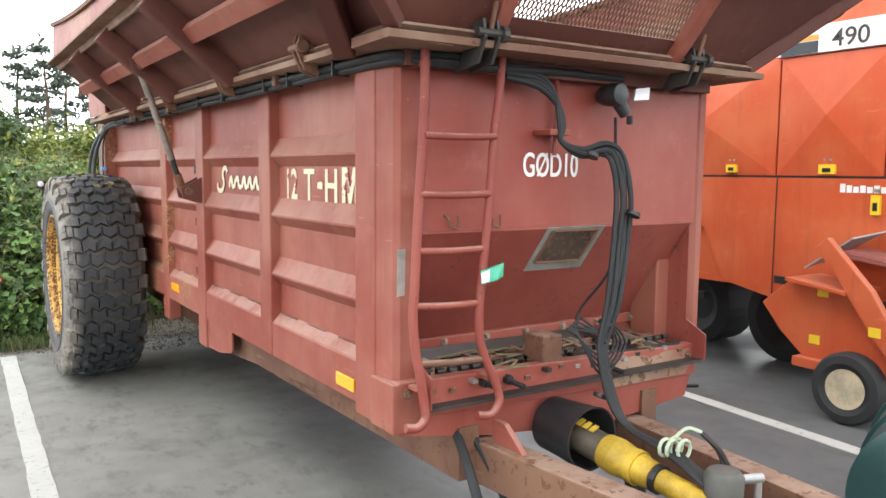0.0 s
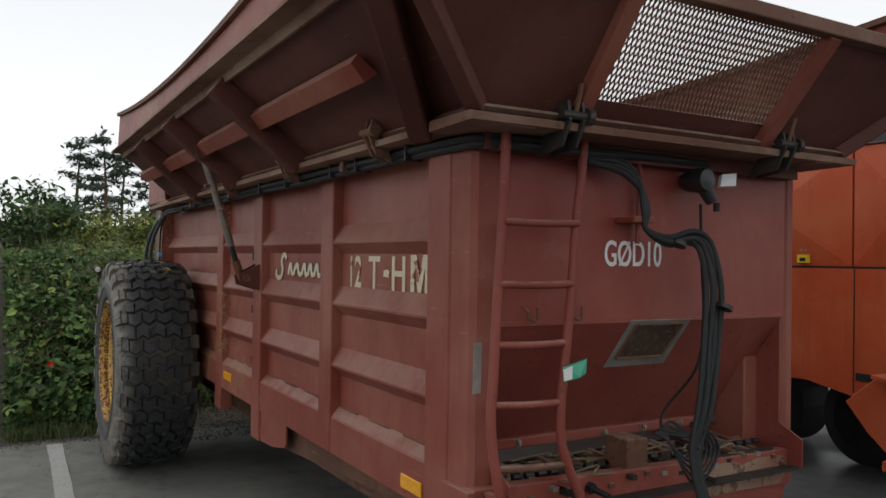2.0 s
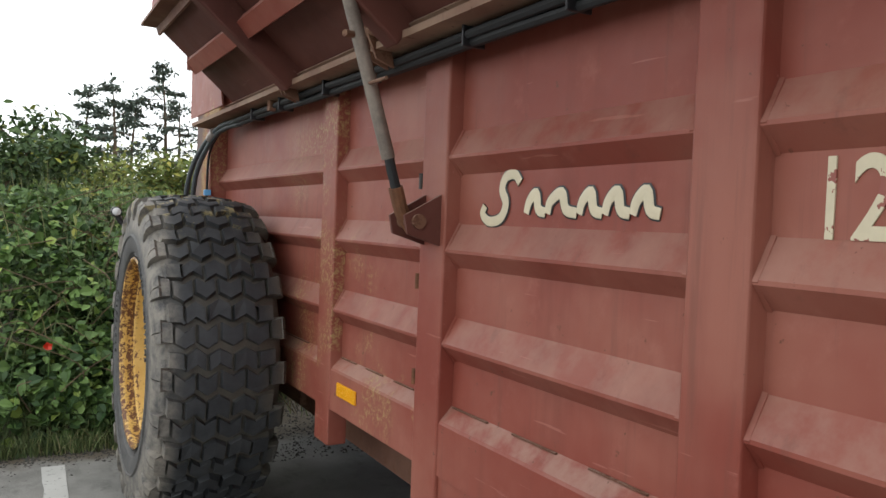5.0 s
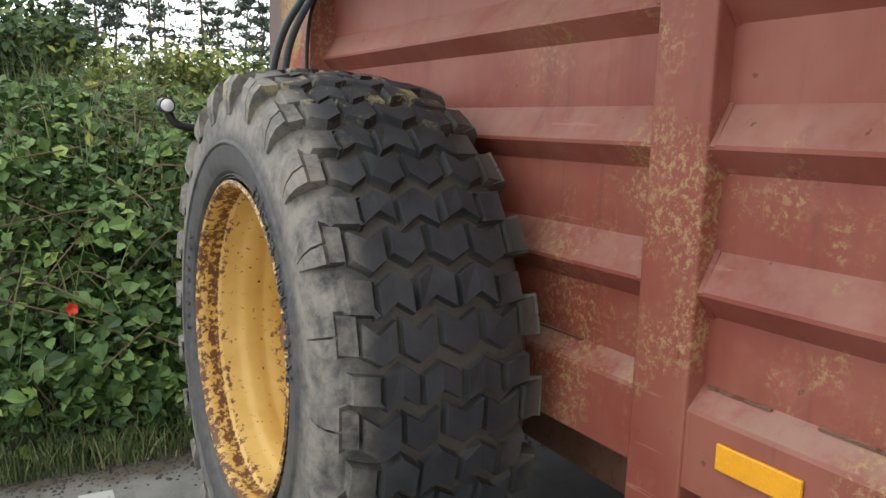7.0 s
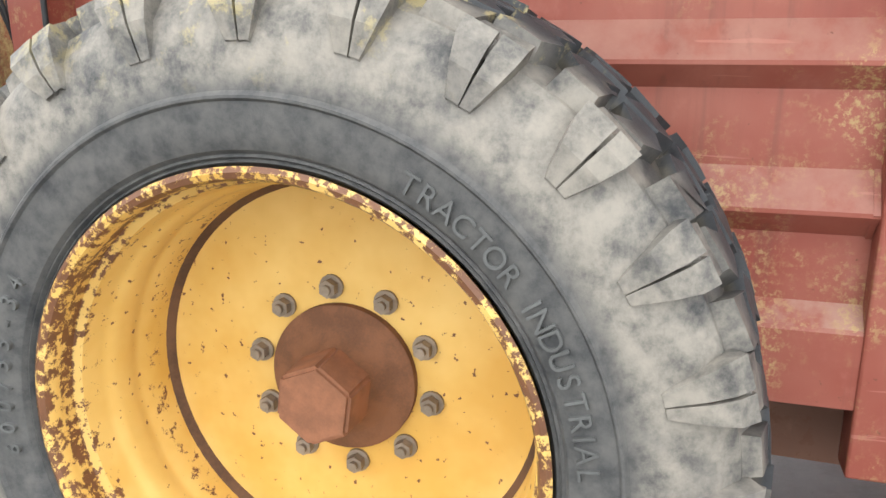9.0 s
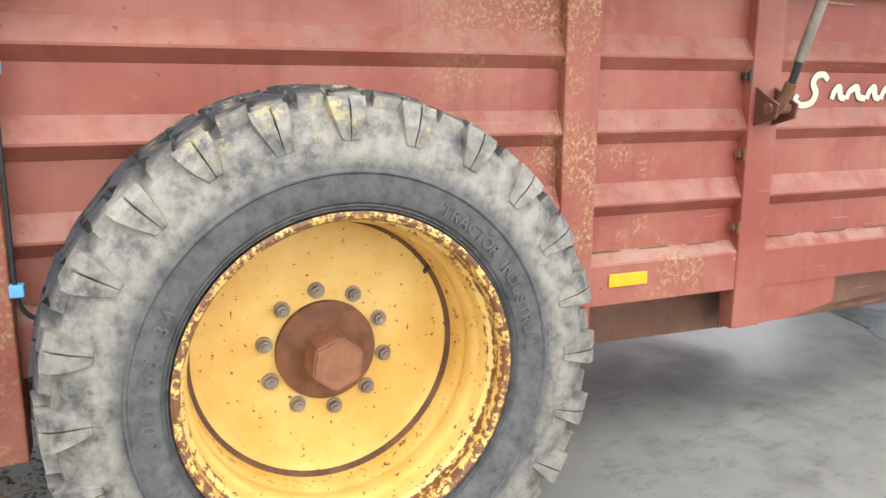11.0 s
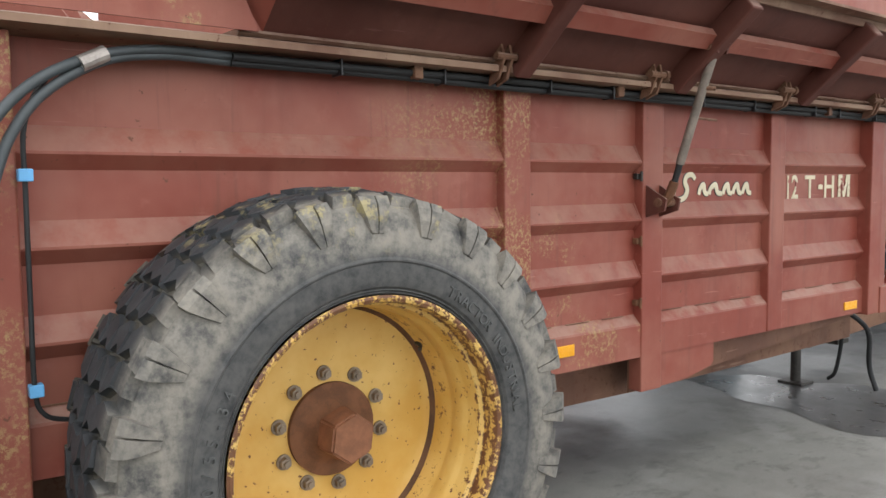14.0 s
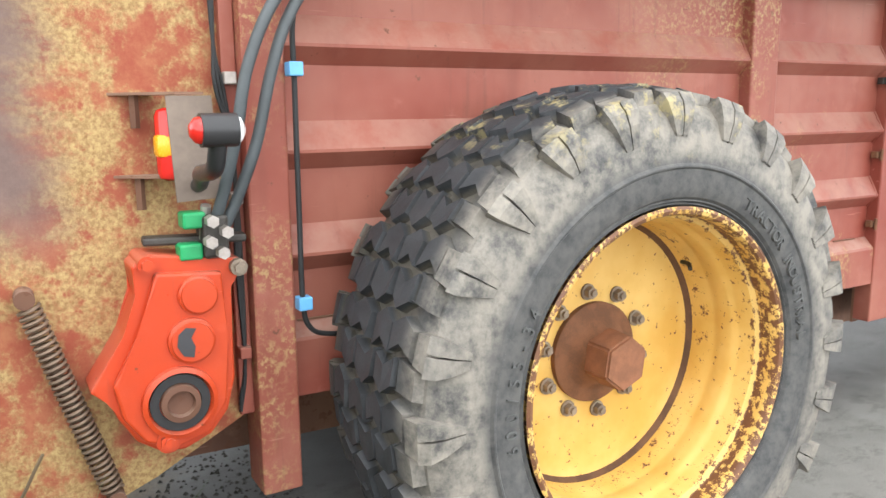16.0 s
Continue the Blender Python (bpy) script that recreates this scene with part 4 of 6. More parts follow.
flat_poly(bm, [(0, 0.004), (0.045, 0), (0.048, 0.024), (0.03, 0.03), (0.002, 0.026)], frame_of((lx, 2.893, 1.468), (0, -1, 0), (0, 0, 1)), 0.003)
part("model_dash", bm, CREAM, spreader)

def script_mark(parent, y, z, s):
    """The maker's mark as plain strokes: a tall wave and five low round bars, with a dark edge."""
    for mat, off, grow in ((BLACK, 0.0, 1.32), (CREAM, 0.0022, 1.0)):
        strokes = [[(0.014, 0.052), (0.004, 0.03), (0.038, 0.012), (0.088, 0.022), (0.108, 0.058), (0.09, 0.092), (0.104, 0.122), (0.142, 0.128), (0.166, 0.108)]]
        x = 0.20
        for k in range(5):
            w = 0.07 if k != 1 else 0.10
            strokes.append([(x - 0.004, 0.034), (x + 0.006, 0.062), (x + w * 0.45, 0.080), (x + w * 0.62, 0.044), (x + w, 0.036)])
            x += w + 0.012
        for st in strokes:
            bm = B()
            m = frame_of((lx - off, y, z), (0, -1, 0), (0, 0, 1))
            tube(bm, [m @ Vector((a * s, b * s, 0)) for a, b in st], lambda t: 0.0125 * s / 1.0 * grow * (1.15 - 0.5 * abs(t - 0.5)), 8, 5)
            bmesh.ops.scale(bm, vec=(0.12, 1, 1), verts=bm.verts, space=Matrix.Translation((-(lx - off), 0, 0)))
            part("mark_stroke", bm, mat, parent, "cream flowing stroke with dark edge" if mat is CREAM else "")


script_mark(spreader, 4.17, 1.42, 1.0)

# ---- hose runs under the rails
for k, (z, x, r) in enumerate(((1.885, 1.07, 0.012), (1.868, 1.085, 0.012), (1.893, 1.10, 0.010), (1.872, 1.10, 0.011))):
    pts = [(2 * XC - 1.6 - 0.2 * k, 2.13, 1.875 + 0.006 * k)] if k < 2 else []
    pts += [(1.35, 2.12 - 0.01 * k, z - 0.005), (1.14, 2.14, z), (x + 0.01, 2.25, z)]
    pts += [(x + random.uniform(-.004, .004), y, z + random.uniform(-.006, .004)) for y in (2.8, 3.4, 4.0, 4.6, 5.2, 5.8, 6.3)]
    part("hose_run", tube(B(), pts, r, 8, 6), RUBBER, spreader, "black hose strapped under the rail", 40)
for y in (2.5, 2.9, 3.15, 3.7, 4.1, 4.7, 5.05, 5.55, 5.95):
    bm = B()
    box(bm, 1.052, 1.118, y, y + 0.007, 1.852, 1.909, 0.003)
    part("cable_tie", bm, BLACK, spreader)
for y in (3.0, 4.65, 5.65):
    part("hose_clip", box(B(), 1.045, 1.12, y, y + 0.035, 1.862, 1.915, 0.004), BROWN, spreader)

# ---- hose loom on the front wall
for k in range(4):
    o, dy = 0.012 * k, -0.012 * (k % 2)
    pts = [(1.48, 2.13 + dy, 1.862 - 0.006 * k), (1.62, 2.12, 1.858 - o), (1.685 + o * .4, 2.11, 1.80 - o), (1.70 + o * .5, 2.10, 1.70), (1.71, 2.10, 1.645),
           (1.78, 2.08 + dy, 1.598 + o * .6), (1.86, 2.05 + dy, 1.605 + o), (1.885 + o * 1.3, 2.03, 1.56 + o), (1.895 + 1.6 * o, 2.02 + dy, 1.45), (1.865 + 1.8 * o, 2.0, 1.28), (1.825 + 1.2 * o, 1.98 + dy, 1.10), (1.785 + o * .8, 1.97, 0.95),
           (1.79 + o * .8, 1.93, 0.80), (1.80 + o * .7, 1.86, 0.715 - o * .3), (1.79 + o, 1.70, 0.685), (1.765 + o, 1.56, 0.66), (1.76 + o, 1.30, 0.55)]
    part("hose", tube(B(), pts, 0.0098, 8, 6), RUBBER, spreader, "thick black hydraulic hose hanging off the front wall", 40)
bm = B()
tube(bm, [(1.60, 2.15, 1.875), (1.70, 2.15, 1.872), (1.742, 2.16, 1.83), (1.745, 2.17, 1.72), (1.74, 2.17, 1.60)], 0.008, 8, 6)
part("steel_pipe", bm, RED, spreader, "thin red steel pipe", 40)
bm = B()
box(bm, 1.66, 1.75, 2.10, 2.185, 1.665, 1.685, 0.003)
part("pipe_clip", bm, RED, spreader)
for z, x in ((1.60, 1.80), (1.61, 1.85), (1.03, 1.815), (0.96, 1.80), (0.78, 1.80), (1.40, 1.93)):
    bm = B()
    yt = 2.06 if z > 1.5 else 1.985
    cyl(bm, (x + 0.008, yt, z - 0.006), (x + 0.014, yt, z + 0.006), 0.026, n=14)
    part("cable_tie", bm, BLACK, spreader)
bm = B()
tube(bm, [(2.0, 2.14, 1.74), (2.02, 2.15, 1.55), (2.02, 2.14, 1.35), (2.01, 2.16, 1.18), (1.96, 2.25, 1.03), (1.90, 2.2, 0.97), (1.83, 2.0, 0.97)], 0.0055, 6, 6)
part("lamp_cable", bm, RUBBER, spreader)
bm = B()
for k in range(4):
    tube(bm, [(1.80, 1.98, 1.0), (1.74 - .02 * k, 2.02, 1.05 - .01 * k), (1.72, 2.0, 0.99), (1.80, 1.97, 0.92 - .02 * k), (1.88 + .02 * k, 2.0, 0.94), (1.87, 2.0, 0.99 + .01 * k), (1.80, 1.96, 0.97)], 0.0045, 6, 5)
part("cable_coil", bm, RUBBER, spreader)

# ---- work lamp on the front wall
lamp = part("work_lamp", lathe(B(), [(2.175, 0.025), (2.15, 0.036), (2.10, 0.042), (2.07, 0.036), (2.065, 0.015)], (1.955, 0, 1.815), "y", 20), BLACK, spreader, "black plastic work lamp", 40)
bm = B()
cyl(bm, (1.965, 2.10, 1.80), (2.0, 2.09, 1.745), 0.026, 0.021, n=14)
cyl(bm, (2.01, 2.08, 1.74), (2.015, 2.085, 1.715), 0.012, n=10)
part("plug", bm, BLACK, lamp)
bm = B()
slab(bm, [(2.045, 2.11, 1.795), (2.11, 2.10, 1.80), (2.125, 2.11, 1.845), (2.065, 2.12, 1.838)], 0.018)
part("marker_lamp", bm, LENS, lamp, "clear marker lens")

# ---- wheels
def wheel(side):
    c = (0, WHEEL_Y, WHEEL_Z)
    # the outer half of tyre and rim stands less far out from the disc
    m_ = lambda x: mir(x + 0.042 * max(0.0, min(1.0, (0.80 - x) / 0.24)), side)
    prof = [(0.605, 0.422), (0.580, 0.430), (0.566, 0.437), (0.570, 0.441), (0.561, 0.445), (0.564, 0.449), (0.555, 0.455), (0.547, 0.475), (0.5455, 0.522), (0.5405, 0.526), (0.5405, 0.530),
            (0.547, 0.536), (0.550, 0.590), (0.560, 0.640), (0.59, 0.672), (0.65, 0.690), (0.82, 0.699), (0.98, 0.690), (1.04, 0.672), (1.075, 0.640), (1.092, 0.59), (1.095, 0.53), (1.085, 0.47), (1.06, 0.425)]

    def sag(b):
        """Drawn in to its true size round the hub; the loaded tyre reaches down to the yard."""
        for v in b.verts:
            v.co.y = WHEEL_Y + (v.co.y - WHEEL_Y) * 0.972
            v.co.z = WHEEL_Z + (v.co.z - WHEEL_Z) * 0.972
            if v.co.z < WHEEL_Z:
                v.co.z = WHEEL_Z + (v.co.z - WHEEL_Z) * 1.028
        return b

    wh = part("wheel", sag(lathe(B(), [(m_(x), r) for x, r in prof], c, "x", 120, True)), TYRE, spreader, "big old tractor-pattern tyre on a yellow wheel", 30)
    # tread blocks
    bm = B()
    XM, HW = 0.820, 0.262

    def surf(w, r_add):
        """Radius over the tread's width, w in metres from the middle."""
        return 0.699 - 0.030 * min(1.0, abs(w) / HW) ** 2.4 + r_add

    def block(cells, top, taper=0.88):
        """A tread block from (w, angle) corners."""
        lo, hi = [], []
        cw = sum(p[0] for p in cells) / len(cells)
        ca = sum(p[1] for p in cells) / len(cells)
        for w, a in cells:
            for lst, add, k in ((lo, -0.006, 1.0), (hi, top, taper)):
                ww, aa = cw + (w - cw) * k, ca + (a - ca) * k
                if lst is hi:
                    ww, aa = ww + rnd.uniform(-0.0025, 0.0025), aa + rnd.uniform(-0.004, 0.004)
                r = surf(ww, add - (rnd.uniform(0, 0.005) if lst is hi else 0.0))
                lst.append(bm.verts.new((m_(XM + ww), WHEEL_Y + r * math.cos(aa), WHEEL_Z + r * math.sin(aa))))
        n = len(cells)
        bm.faces.new(hi)
        for i in range(n):
            bm.faces.new((lo[i], lo[(i + 1) % n], hi[(i + 1) % n], hi[i]))

    rnd = random.Random(5)
    rows, bw, A = 48, 0.100, 0.030 / 0.72
    pitch = 2 * math.pi / rows

    def zig(w):
        t = (w / bw) % 1.0
        return A * (2 * t if t < 0.5 else 2 - 2 * t)

    for k in range(rows):
        a0 = k * pitch
        half = pitch * 0.375
        edges = [-0.25 + bw * j for j in range(6)] if k % 2 else [-0.20 + bw * j for j in range(5)]
        for w0, w1 in zip(edges, edges[1:]):
            g = 0.0035
            w0, w1 = max(w0 + g, -0.222), min(w1 - g, 0.222)
            t = 0.029 + rnd.uniform(-0.008, 0.003)
            ja, jb = rnd.uniform(-0.010, 0.010), rnd.uniform(-0.010, 0.010)
            wm = (w0 + w1) / 2
            if k % 2 and abs(wm) > 0.17:
                wm = w1 if wm < 0 else w0
                wm = wm * 0.92
            block([(w0, a0 - half + zig(w0) + ja), (wm, a0 - half + zig(wm) + ja), (w1, a0 - half + zig(w1) + ja), (w1, a0 + half + zig(w1) + jb), (wm, a0 + half + zig(wm) + jb), (w0, a0 + half + zig(w0) + jb)], t)
    for k in range(0, rows, 2):
        for s in (-1, 1):
            a0 = k * pitch
            hf = pitch * 0.52
            t = 0.030 + rnd.uniform(-0.008, 0.003)
            block([(s * 0.203, a0 - hf * 0.8 + zig(0.2)), (s * 0.256, a0 - hf * 1.05), (s * 0.256, a0 + hf * 0.75), (s * 0.203, a0 + hf * 0.8 + zig(0.2))], t, 0.93)
            # buttress that runs down on to the sidewall in two tapering ridges
            low = 0.590 + 0.02 * rnd.random()
            for b0, b1 in ((-hf * 1.1, -hf * 0.12), (hf * 0.0, hf * 0.8)):
                rowsq = ((0.700, 0.253, 0.215, 1.0), (0.678, 0.270, 0.225, 0.98), (0.645, 0.2755, 0.240, 0.8), (low, 0.2725, 0.250, 0.45))
                lv, iv = [], []
                for rr, xo, xi, kk in rowsq:
                    for lst, xx, dr in ((lv, xo, 0.0), (iv, xi, -0.02)):
                        lst.append([bm.verts.new((m_(XM + s * xx), WHEEL_Y + (rr + dr) * math.cos(a0 + q * kk), WHEEL_Z + (rr + dr) * math.sin(a0 + q * kk))) for q in (b0, b1)])
                for i in range(3):
                    bm.faces.new((lv[i][0], lv[i][1], lv[i + 1][1], lv[i + 1][0]))
                    bm.faces.new((lv[i][0], lv[i + 1][0], iv[i + 1][0], iv[i][0]))
                    bm.faces.new((lv[i][1], iv[i][1], iv[i + 1][1], lv[i + 1][1]))
                bm.faces.new((lv[0][0], iv[0][0], iv[0][1], lv[0][1]))
    part("tread", sag(bm), TYRE, wh, "worn zigzag tread blocks")
    # rim: flange, stepped well, drop, disc
    prof = [(0.560, 0.420), (0.556, 0.412), (0.560, 0.403), (0.572, 0.398), (0.590, 0.397), (0.612, 0.401), (0.630, 0.400), (0.636, 0.392), (0.640, 0.387), (0.655, 0.3845), (0.690, 0.3835), (0.705, 0.380), (0.715, 0.375), (0.730, 0.3725), (0.755, 0.3715), (0.772, 0.3725), (0.785, 0.3755), (0.800, 0.3745), (0.812, 0.369), (0.850, 0.367), (0.874, 0.364), (0.881, 0.355), (0.884, 0.32), (0.884, 0.12), (0.884, 0.0)]
    part("rim", lathe(B(), [(m_(x), r) for x, r in prof], c, "x", 96, False, False), YELLOW, wh, "yellow steel rim with rust chips", 35)
    part("rim_weld", lathe(B(), [(m_(0.862), 0.369), (m_(0.870), 0.3615), (m_(0.878), 0.3545), (m_(0.887), 0.351), (m_(0.886), 0.368)], c, "x", 80, True), SEAM, wh, "rusty weld seam round the disc", 35)
    part("back_rim", lathe(B(), [(m_(0.89), 0.355), (m_(1.0), 0.38), (m_(1.06), 0.40), (m_(1.08), 0.43), (m_(1.07), 0.43), (m_(0.98), 0.40), (m_(0.89), 0.38)], c, "x", 64, True), YELLOW, wh)
    hub = lathe(B(), [(m_(0.884), 0.137), (m_(0.868), 0.137), (m_(0.864), 0.130), (m_(0.862), 0.105), (m_(0.858), 0.098), (m_(0.848), 0.084), (m_(0.835), 0.073), (m_(0.825), 0.069), (m_(0.82), 0.0)], c, "x", 48)
    part("hub", hub, RUST, wh, "rusty cast hub", 35)
    bm = B()
    cyl(bm, (m_(0.832), WHEEL_Y, WHEEL_Z), (mir(0.745, side), WHEEL_Y, WHEEL_Z), 0.079, 0.074, 6)
    bmesh.ops.rotate(bm, verts=bm.verts, cent=(0, WHEEL_Y, WHEEL_Z), matrix=Matrix.Rotation(radians(8), 3, "X"))
    bmesh.ops.bevel(bm, geom=list(bm.edges), offset=0.006, segments=2, affect="EDGES")
    part("hub_cap", bm, plain("pitted_red_brown_cap", (0.215, 0.088, 0.043), 0.85, 0, 0.4, 70, 0.6), wh, "pitted rusty hexagonal hub cap")
    for k in range(10):
        a = radians(83 + 36 * k)
        bm = hexbolt(B(), (m_(0.883), WHEEL_Y + 0.1675 * math.cos(a), WHEEL_Z + 0.1675 * math.sin(a)), (-side, 0, 0), 0.0165, 0.024)
        part("wheel_nut", bm, BOLT, wh)
    bm = B()
    tube(bm, [(m_(0.83), WHEEL_Y - 0.27, WHEEL_Z + 0.225), (m_(0.80), WHEEL_Y - 0.265, WHEEL_Z + 0.225), (m_(0.775), WHEEL_Y - 0.25, WHEEL_Z + 0.215)], 0.006, 8, 4)
    part("valve", bm, DULL_STEEL, wh)
    if side > 0:
        # raised sidewall lettering along an arc
        text, deg = [], 62.5
        for ch in "TRACTOR INDUSTRIAL":
            step = {"I": 1.0, " ": 1.5}.get(ch, 1.72)
            deg -= step
            text.append((ch, deg))
            deg -= step
        text = text + [(ch, 188 - 4.6 * i) for i, ch in enumerate("600/55-34")]
        for ch, deg in text:
            if ch == " ":
                continue
            a = radians(deg)
            # seen from outside the front lies to the right, so angles run from -y
            rad = Vector((0, -math.cos(a), math.sin(a)))
            tang = Vector((0, -math.sin(a), -math.cos(a)))
            o = Vector((0.5875, WHEEL_Y, WHEEL_Z)) + rad * 0.455
            lettering("tyre_letter", ch, 0.042, frame_of(o, tang, rad), LETTER, wh, "", depth=0.004, squeeze=0.95, middle=True)
    return wh


for side in (1, -1):
    wheel(side)

# ---- drawbar, shaft and guard at the front
bm = B()
prism(bm, [(1.36, 2.6), (1.46, 2.6), (1.62, 1.1), (1.74, 0.62), (1.66, 0.62), (1.52, 1.1)], "z", 0.50, 0.645, 0.006)
part("drawbar", bm, BROWN, spreader, "rusty red A-frame drawbar leg")
bm = B()
prism(bm, [(2 * XC - 1.36, 2.6), (2 * XC - 1.46, 2.6), (2 * XC - 1.62, 1.1), (2 * XC - 1.74, 0.62), (2 * XC - 1.66, 0.62), (2 * XC - 1.52, 1.1)], "z", 0.46, 0.60, 0.006)
part("drawbar", bm, BROWN, spreader)
part("hitch", box(B(), 1.66, 1.96, 0.42, 0.66, 0.46, 0.62, 0.02), BROWN, spreader)
bm = prism(B(), [(2.12, 0.72), (2.06, 0.72), (1.93, 0.62), (2.12, 0.62)], "x", 1.455, 1.475)
part("gusset", bm, RED_FRONT, spreader)
guard = part("shaft_guard", lathe(B(), [(2.14, 0.095), (2.04, 0.10), (1.97, 0.106), (1.94, 0.110), (1.94, 0.103), (2.03, 0.092), (2.13, 0.08)], (1.735, 0, 0.655), "y", 40, True), BLACK, spreader, "scuffed black plastic shaft guard cone", 40)
sh0, sh1 = Vector((1.735, 2.10, 0.655)), Vector((1.80, 0.75, 0.50))
dsh = (sh1 - sh0).normalized()


def along(d):
    return sh0 + dsh * d


bm = B()
cyl(bm, along(0), along(0.22), 0.052, n=24)
pto = part("drive_shaft", bm, plain("greasy_brown_yoke", (0.12, 0.10, 0.075), 0.6, 0.3, 0.5), spreader, "yellow plastic guarded drive shaft", 40)
bm = B()
for a, b, r0, r1 in ((0.22, 0.27, 0.058, 0.062), (0.27, 0.335, 0.062, 0.052), (0.335, 0.36, 0.057, 0.057), (0.36, 0.42, 0.050, 0.044)):
    cyl(bm, along(a), along(b), r0, r1, 28)
part("guard_cone", bm, PTO_YELLOW, pto, "", 30)
bm = B()
cyl(bm, along(0.40), along(1.35), 0.037, n=28)
part("guard_tube", bm, PTO_YELLOW, pto, "yellow plastic guard tube", 30)
bm = B()
cyl(bm, along(0.425), along(0.445), 0.046, n=24)
part("guard_ring", bm, BLACK, pto)
bm = B()
for k in range(3):
    slab(bm, [along(0.10 + 0.03 * k) + Vector((-0.035, -0.01, 0.055)), along(0.12 + 0.03 * k) + Vector((-0.035, -0.01, 0.055)), along(0.12 + 0.03 * k) + Vector((0.0, -0.005, 0.066)), along(0.10 + 0.03 * k) + Vector((0.0, -0.005, 0.066))], 0.003)
part("warning_marks", bm, PTO_YELLOW, pto)
bm = B()
for k in range(5):
    c = Vector((1.80 + random.uniform(-.02, .02), 1.66 + random.uniform(-.02, .02), 0.70))
    r = 0.024 + 0.006 * random.random()
    pts = [c + Vector((r * math.cos(t + k), 0.01 * k - 0.02, r * math.sin(t + k))) for t in [j * 2 * math.pi / 8 for j in range(9)]]
    tube(bm, pts, 0.006, 6, 4)
tube(bm, [(1.80, 1.65, 0.735), (1.83, 1.63, 0.765), (1.86, 1.60, 0.755)], 0.006, 6, 4)
part("baling_twine", bm, plain("pale_green_twine", (0.45, 0.52, 0.38), 0.8, 0, 0.35), spreader, "knot of pale green baling twine round the hoses", 60)
bm = B()
tube(bm, [(1.86, 1.60, 0.755), (1.89, 1.56, 0.71), (1.91, 1.53, 0.65), (1.925, 1.50, 0.60)], 0.009, 6, 6)
tube(bm, [(1.87, 1.60, 0.745), (1.895, 1.565, 0.70), (1.90, 1.54, 0.65), (1.92, 1.50, 0.60)], 0.007, 6, 6)
part("rope_end", bm, DULL_STEEL, spreader)
# parking jack with its crank
jack = part("parking_jack", lathe(B(), [(0.34, 0.03), (0.55, 0.035), (0.56, 0.055), (0.655, 0.057), (0.672, 0.045), (0.676, 0.0)], (1.80, 1.47, 0.02), "z", 28), plain("grey_jack_paint", (0.10, 0.10, 0.09), 0.6, 0.3, 0.4), spreader, "grey screw jack holding up the drawbar", 40)
bm = B()
cyl(bm, (1.85, 1.45, 0.66), (1.915, 1.425, 0.66), 0.014, n=14)
cyl(bm, (1.905, 1.43, 0.665), (1.905, 1.43, 0.58), 0.011, n=12)
part("crank", bm, STEEL, jack)
part("jack_foot", box(B(), 1.72, 1.88, 1.39, 1.55, 0.33, 0.362, 0.003), DULL_STEEL, jack)
bm = B()
cyl(bm, (1.86, 1.86, 0.09), (1.86, 1.86, 0.56), 0.035, n=16)
box(bm, 1.77, 1.95, 1.78, 1.94, 0.07, 0.09, 0.003)
part("stand_leg", bm, DULL_STEEL, spreader, "steel stand leg with foot plate")
bm = B()
tube(bm, [(1.35, 2.2, 0.70), (1.30, 2.0, 0.55), (1.32, 1.92, 0.30), (1.28, 1.9, 0.14)], 0.016, 8, 6)
tube(bm, [(1.40, 2.2, 0.70), (1.44, 2.05, 0.5), (1.50, 2.0, 0.25), (1.56, 1.98, 0.18)], 0.013, 8, 6)
part("loose_hose", bm, RUBBER, spreader, "loose black hose hanging under the beam", 40)

# ---- rear end: side sheet, gearbox, lamp, spring, hoses
part("rear_side_sheet", prism(B(), [(6.967, 0.72), (7.20, 0.60), (7.30, 0.56), (7.53, 0.56), (7.53, 2.75), (6.967, 2.75)], "x", 1.15, 1.16), REAR, spreader, "rear side sheet crusted yellow and worn brown")
part("rear_side_sheet", prism(B(), [(6.967, 0.72), (7.30, 0.56), (7.53, 0.56), (7.53, 2.75), (6.967, 2.75)], "x", 2 * XC - 1.16, 2 * XC - 1.15), REAR, spreader)
part("rear_wall", box(B(), 1.16, 2 * XC - 1.16, 7.46, 7.50, 0.62, 2.4), BROWN, spreader)
part("sheet_edge", box(B(), 1.125, 1.15, 6.966, 7.0, 0.72, 1.9, 0.003), RED, spreader)

gx = 1.04
outline = [(7.205, 1.15), (7.235, 1.125), (7.225, 1.06), (7.26, 0.98), (7.335, 0.865), (7.30, 0.845), (7.285, 0.80), (7.25, 0.74), (7.20, 0.705), (7.15, 0.70), (7.09, 0.725), (7.05, 0.775), (7.03, 0.85), (7.03, 1.0), (7.035, 1.06), (6.995, 1.10), (7.005, 1.125), (7.03, 1.125)]
gear = part("gearbox", prism(B(), outline, "x", gx, 1.15, 0.006), GEAR, spreader, "freshly orange-painted chain case")
bm = B()
prism(bm, [(7.19, 1.11), (7.22, 1.0), (7.29, 0.875), (7.275, 0.80), (7.235, 0.74), (7.165, 0.715), (7.10, 0.735), (7.055, 0.80), (7.045, 0.95), (7.05, 1.10)], "x", gx - 0.018, gx + 0.01, 0.007)
part("case_cover", bm, GEAR, gear)
for y, z, r in ((7.105, 1.055, 0.038), (7.125, 0.955, 0.045)):
    part("cover_cap", lathe(B(), [(gx - 0.01, r * 1.16), (gx - 0.026, r * 1.12), (gx - 0.028, r), (gx - 0.034, r * 0.97), (gx - 0.035, 0.0)], (0, y, z), "x", 32), GEAR, gear, "", 35)
bm = B()
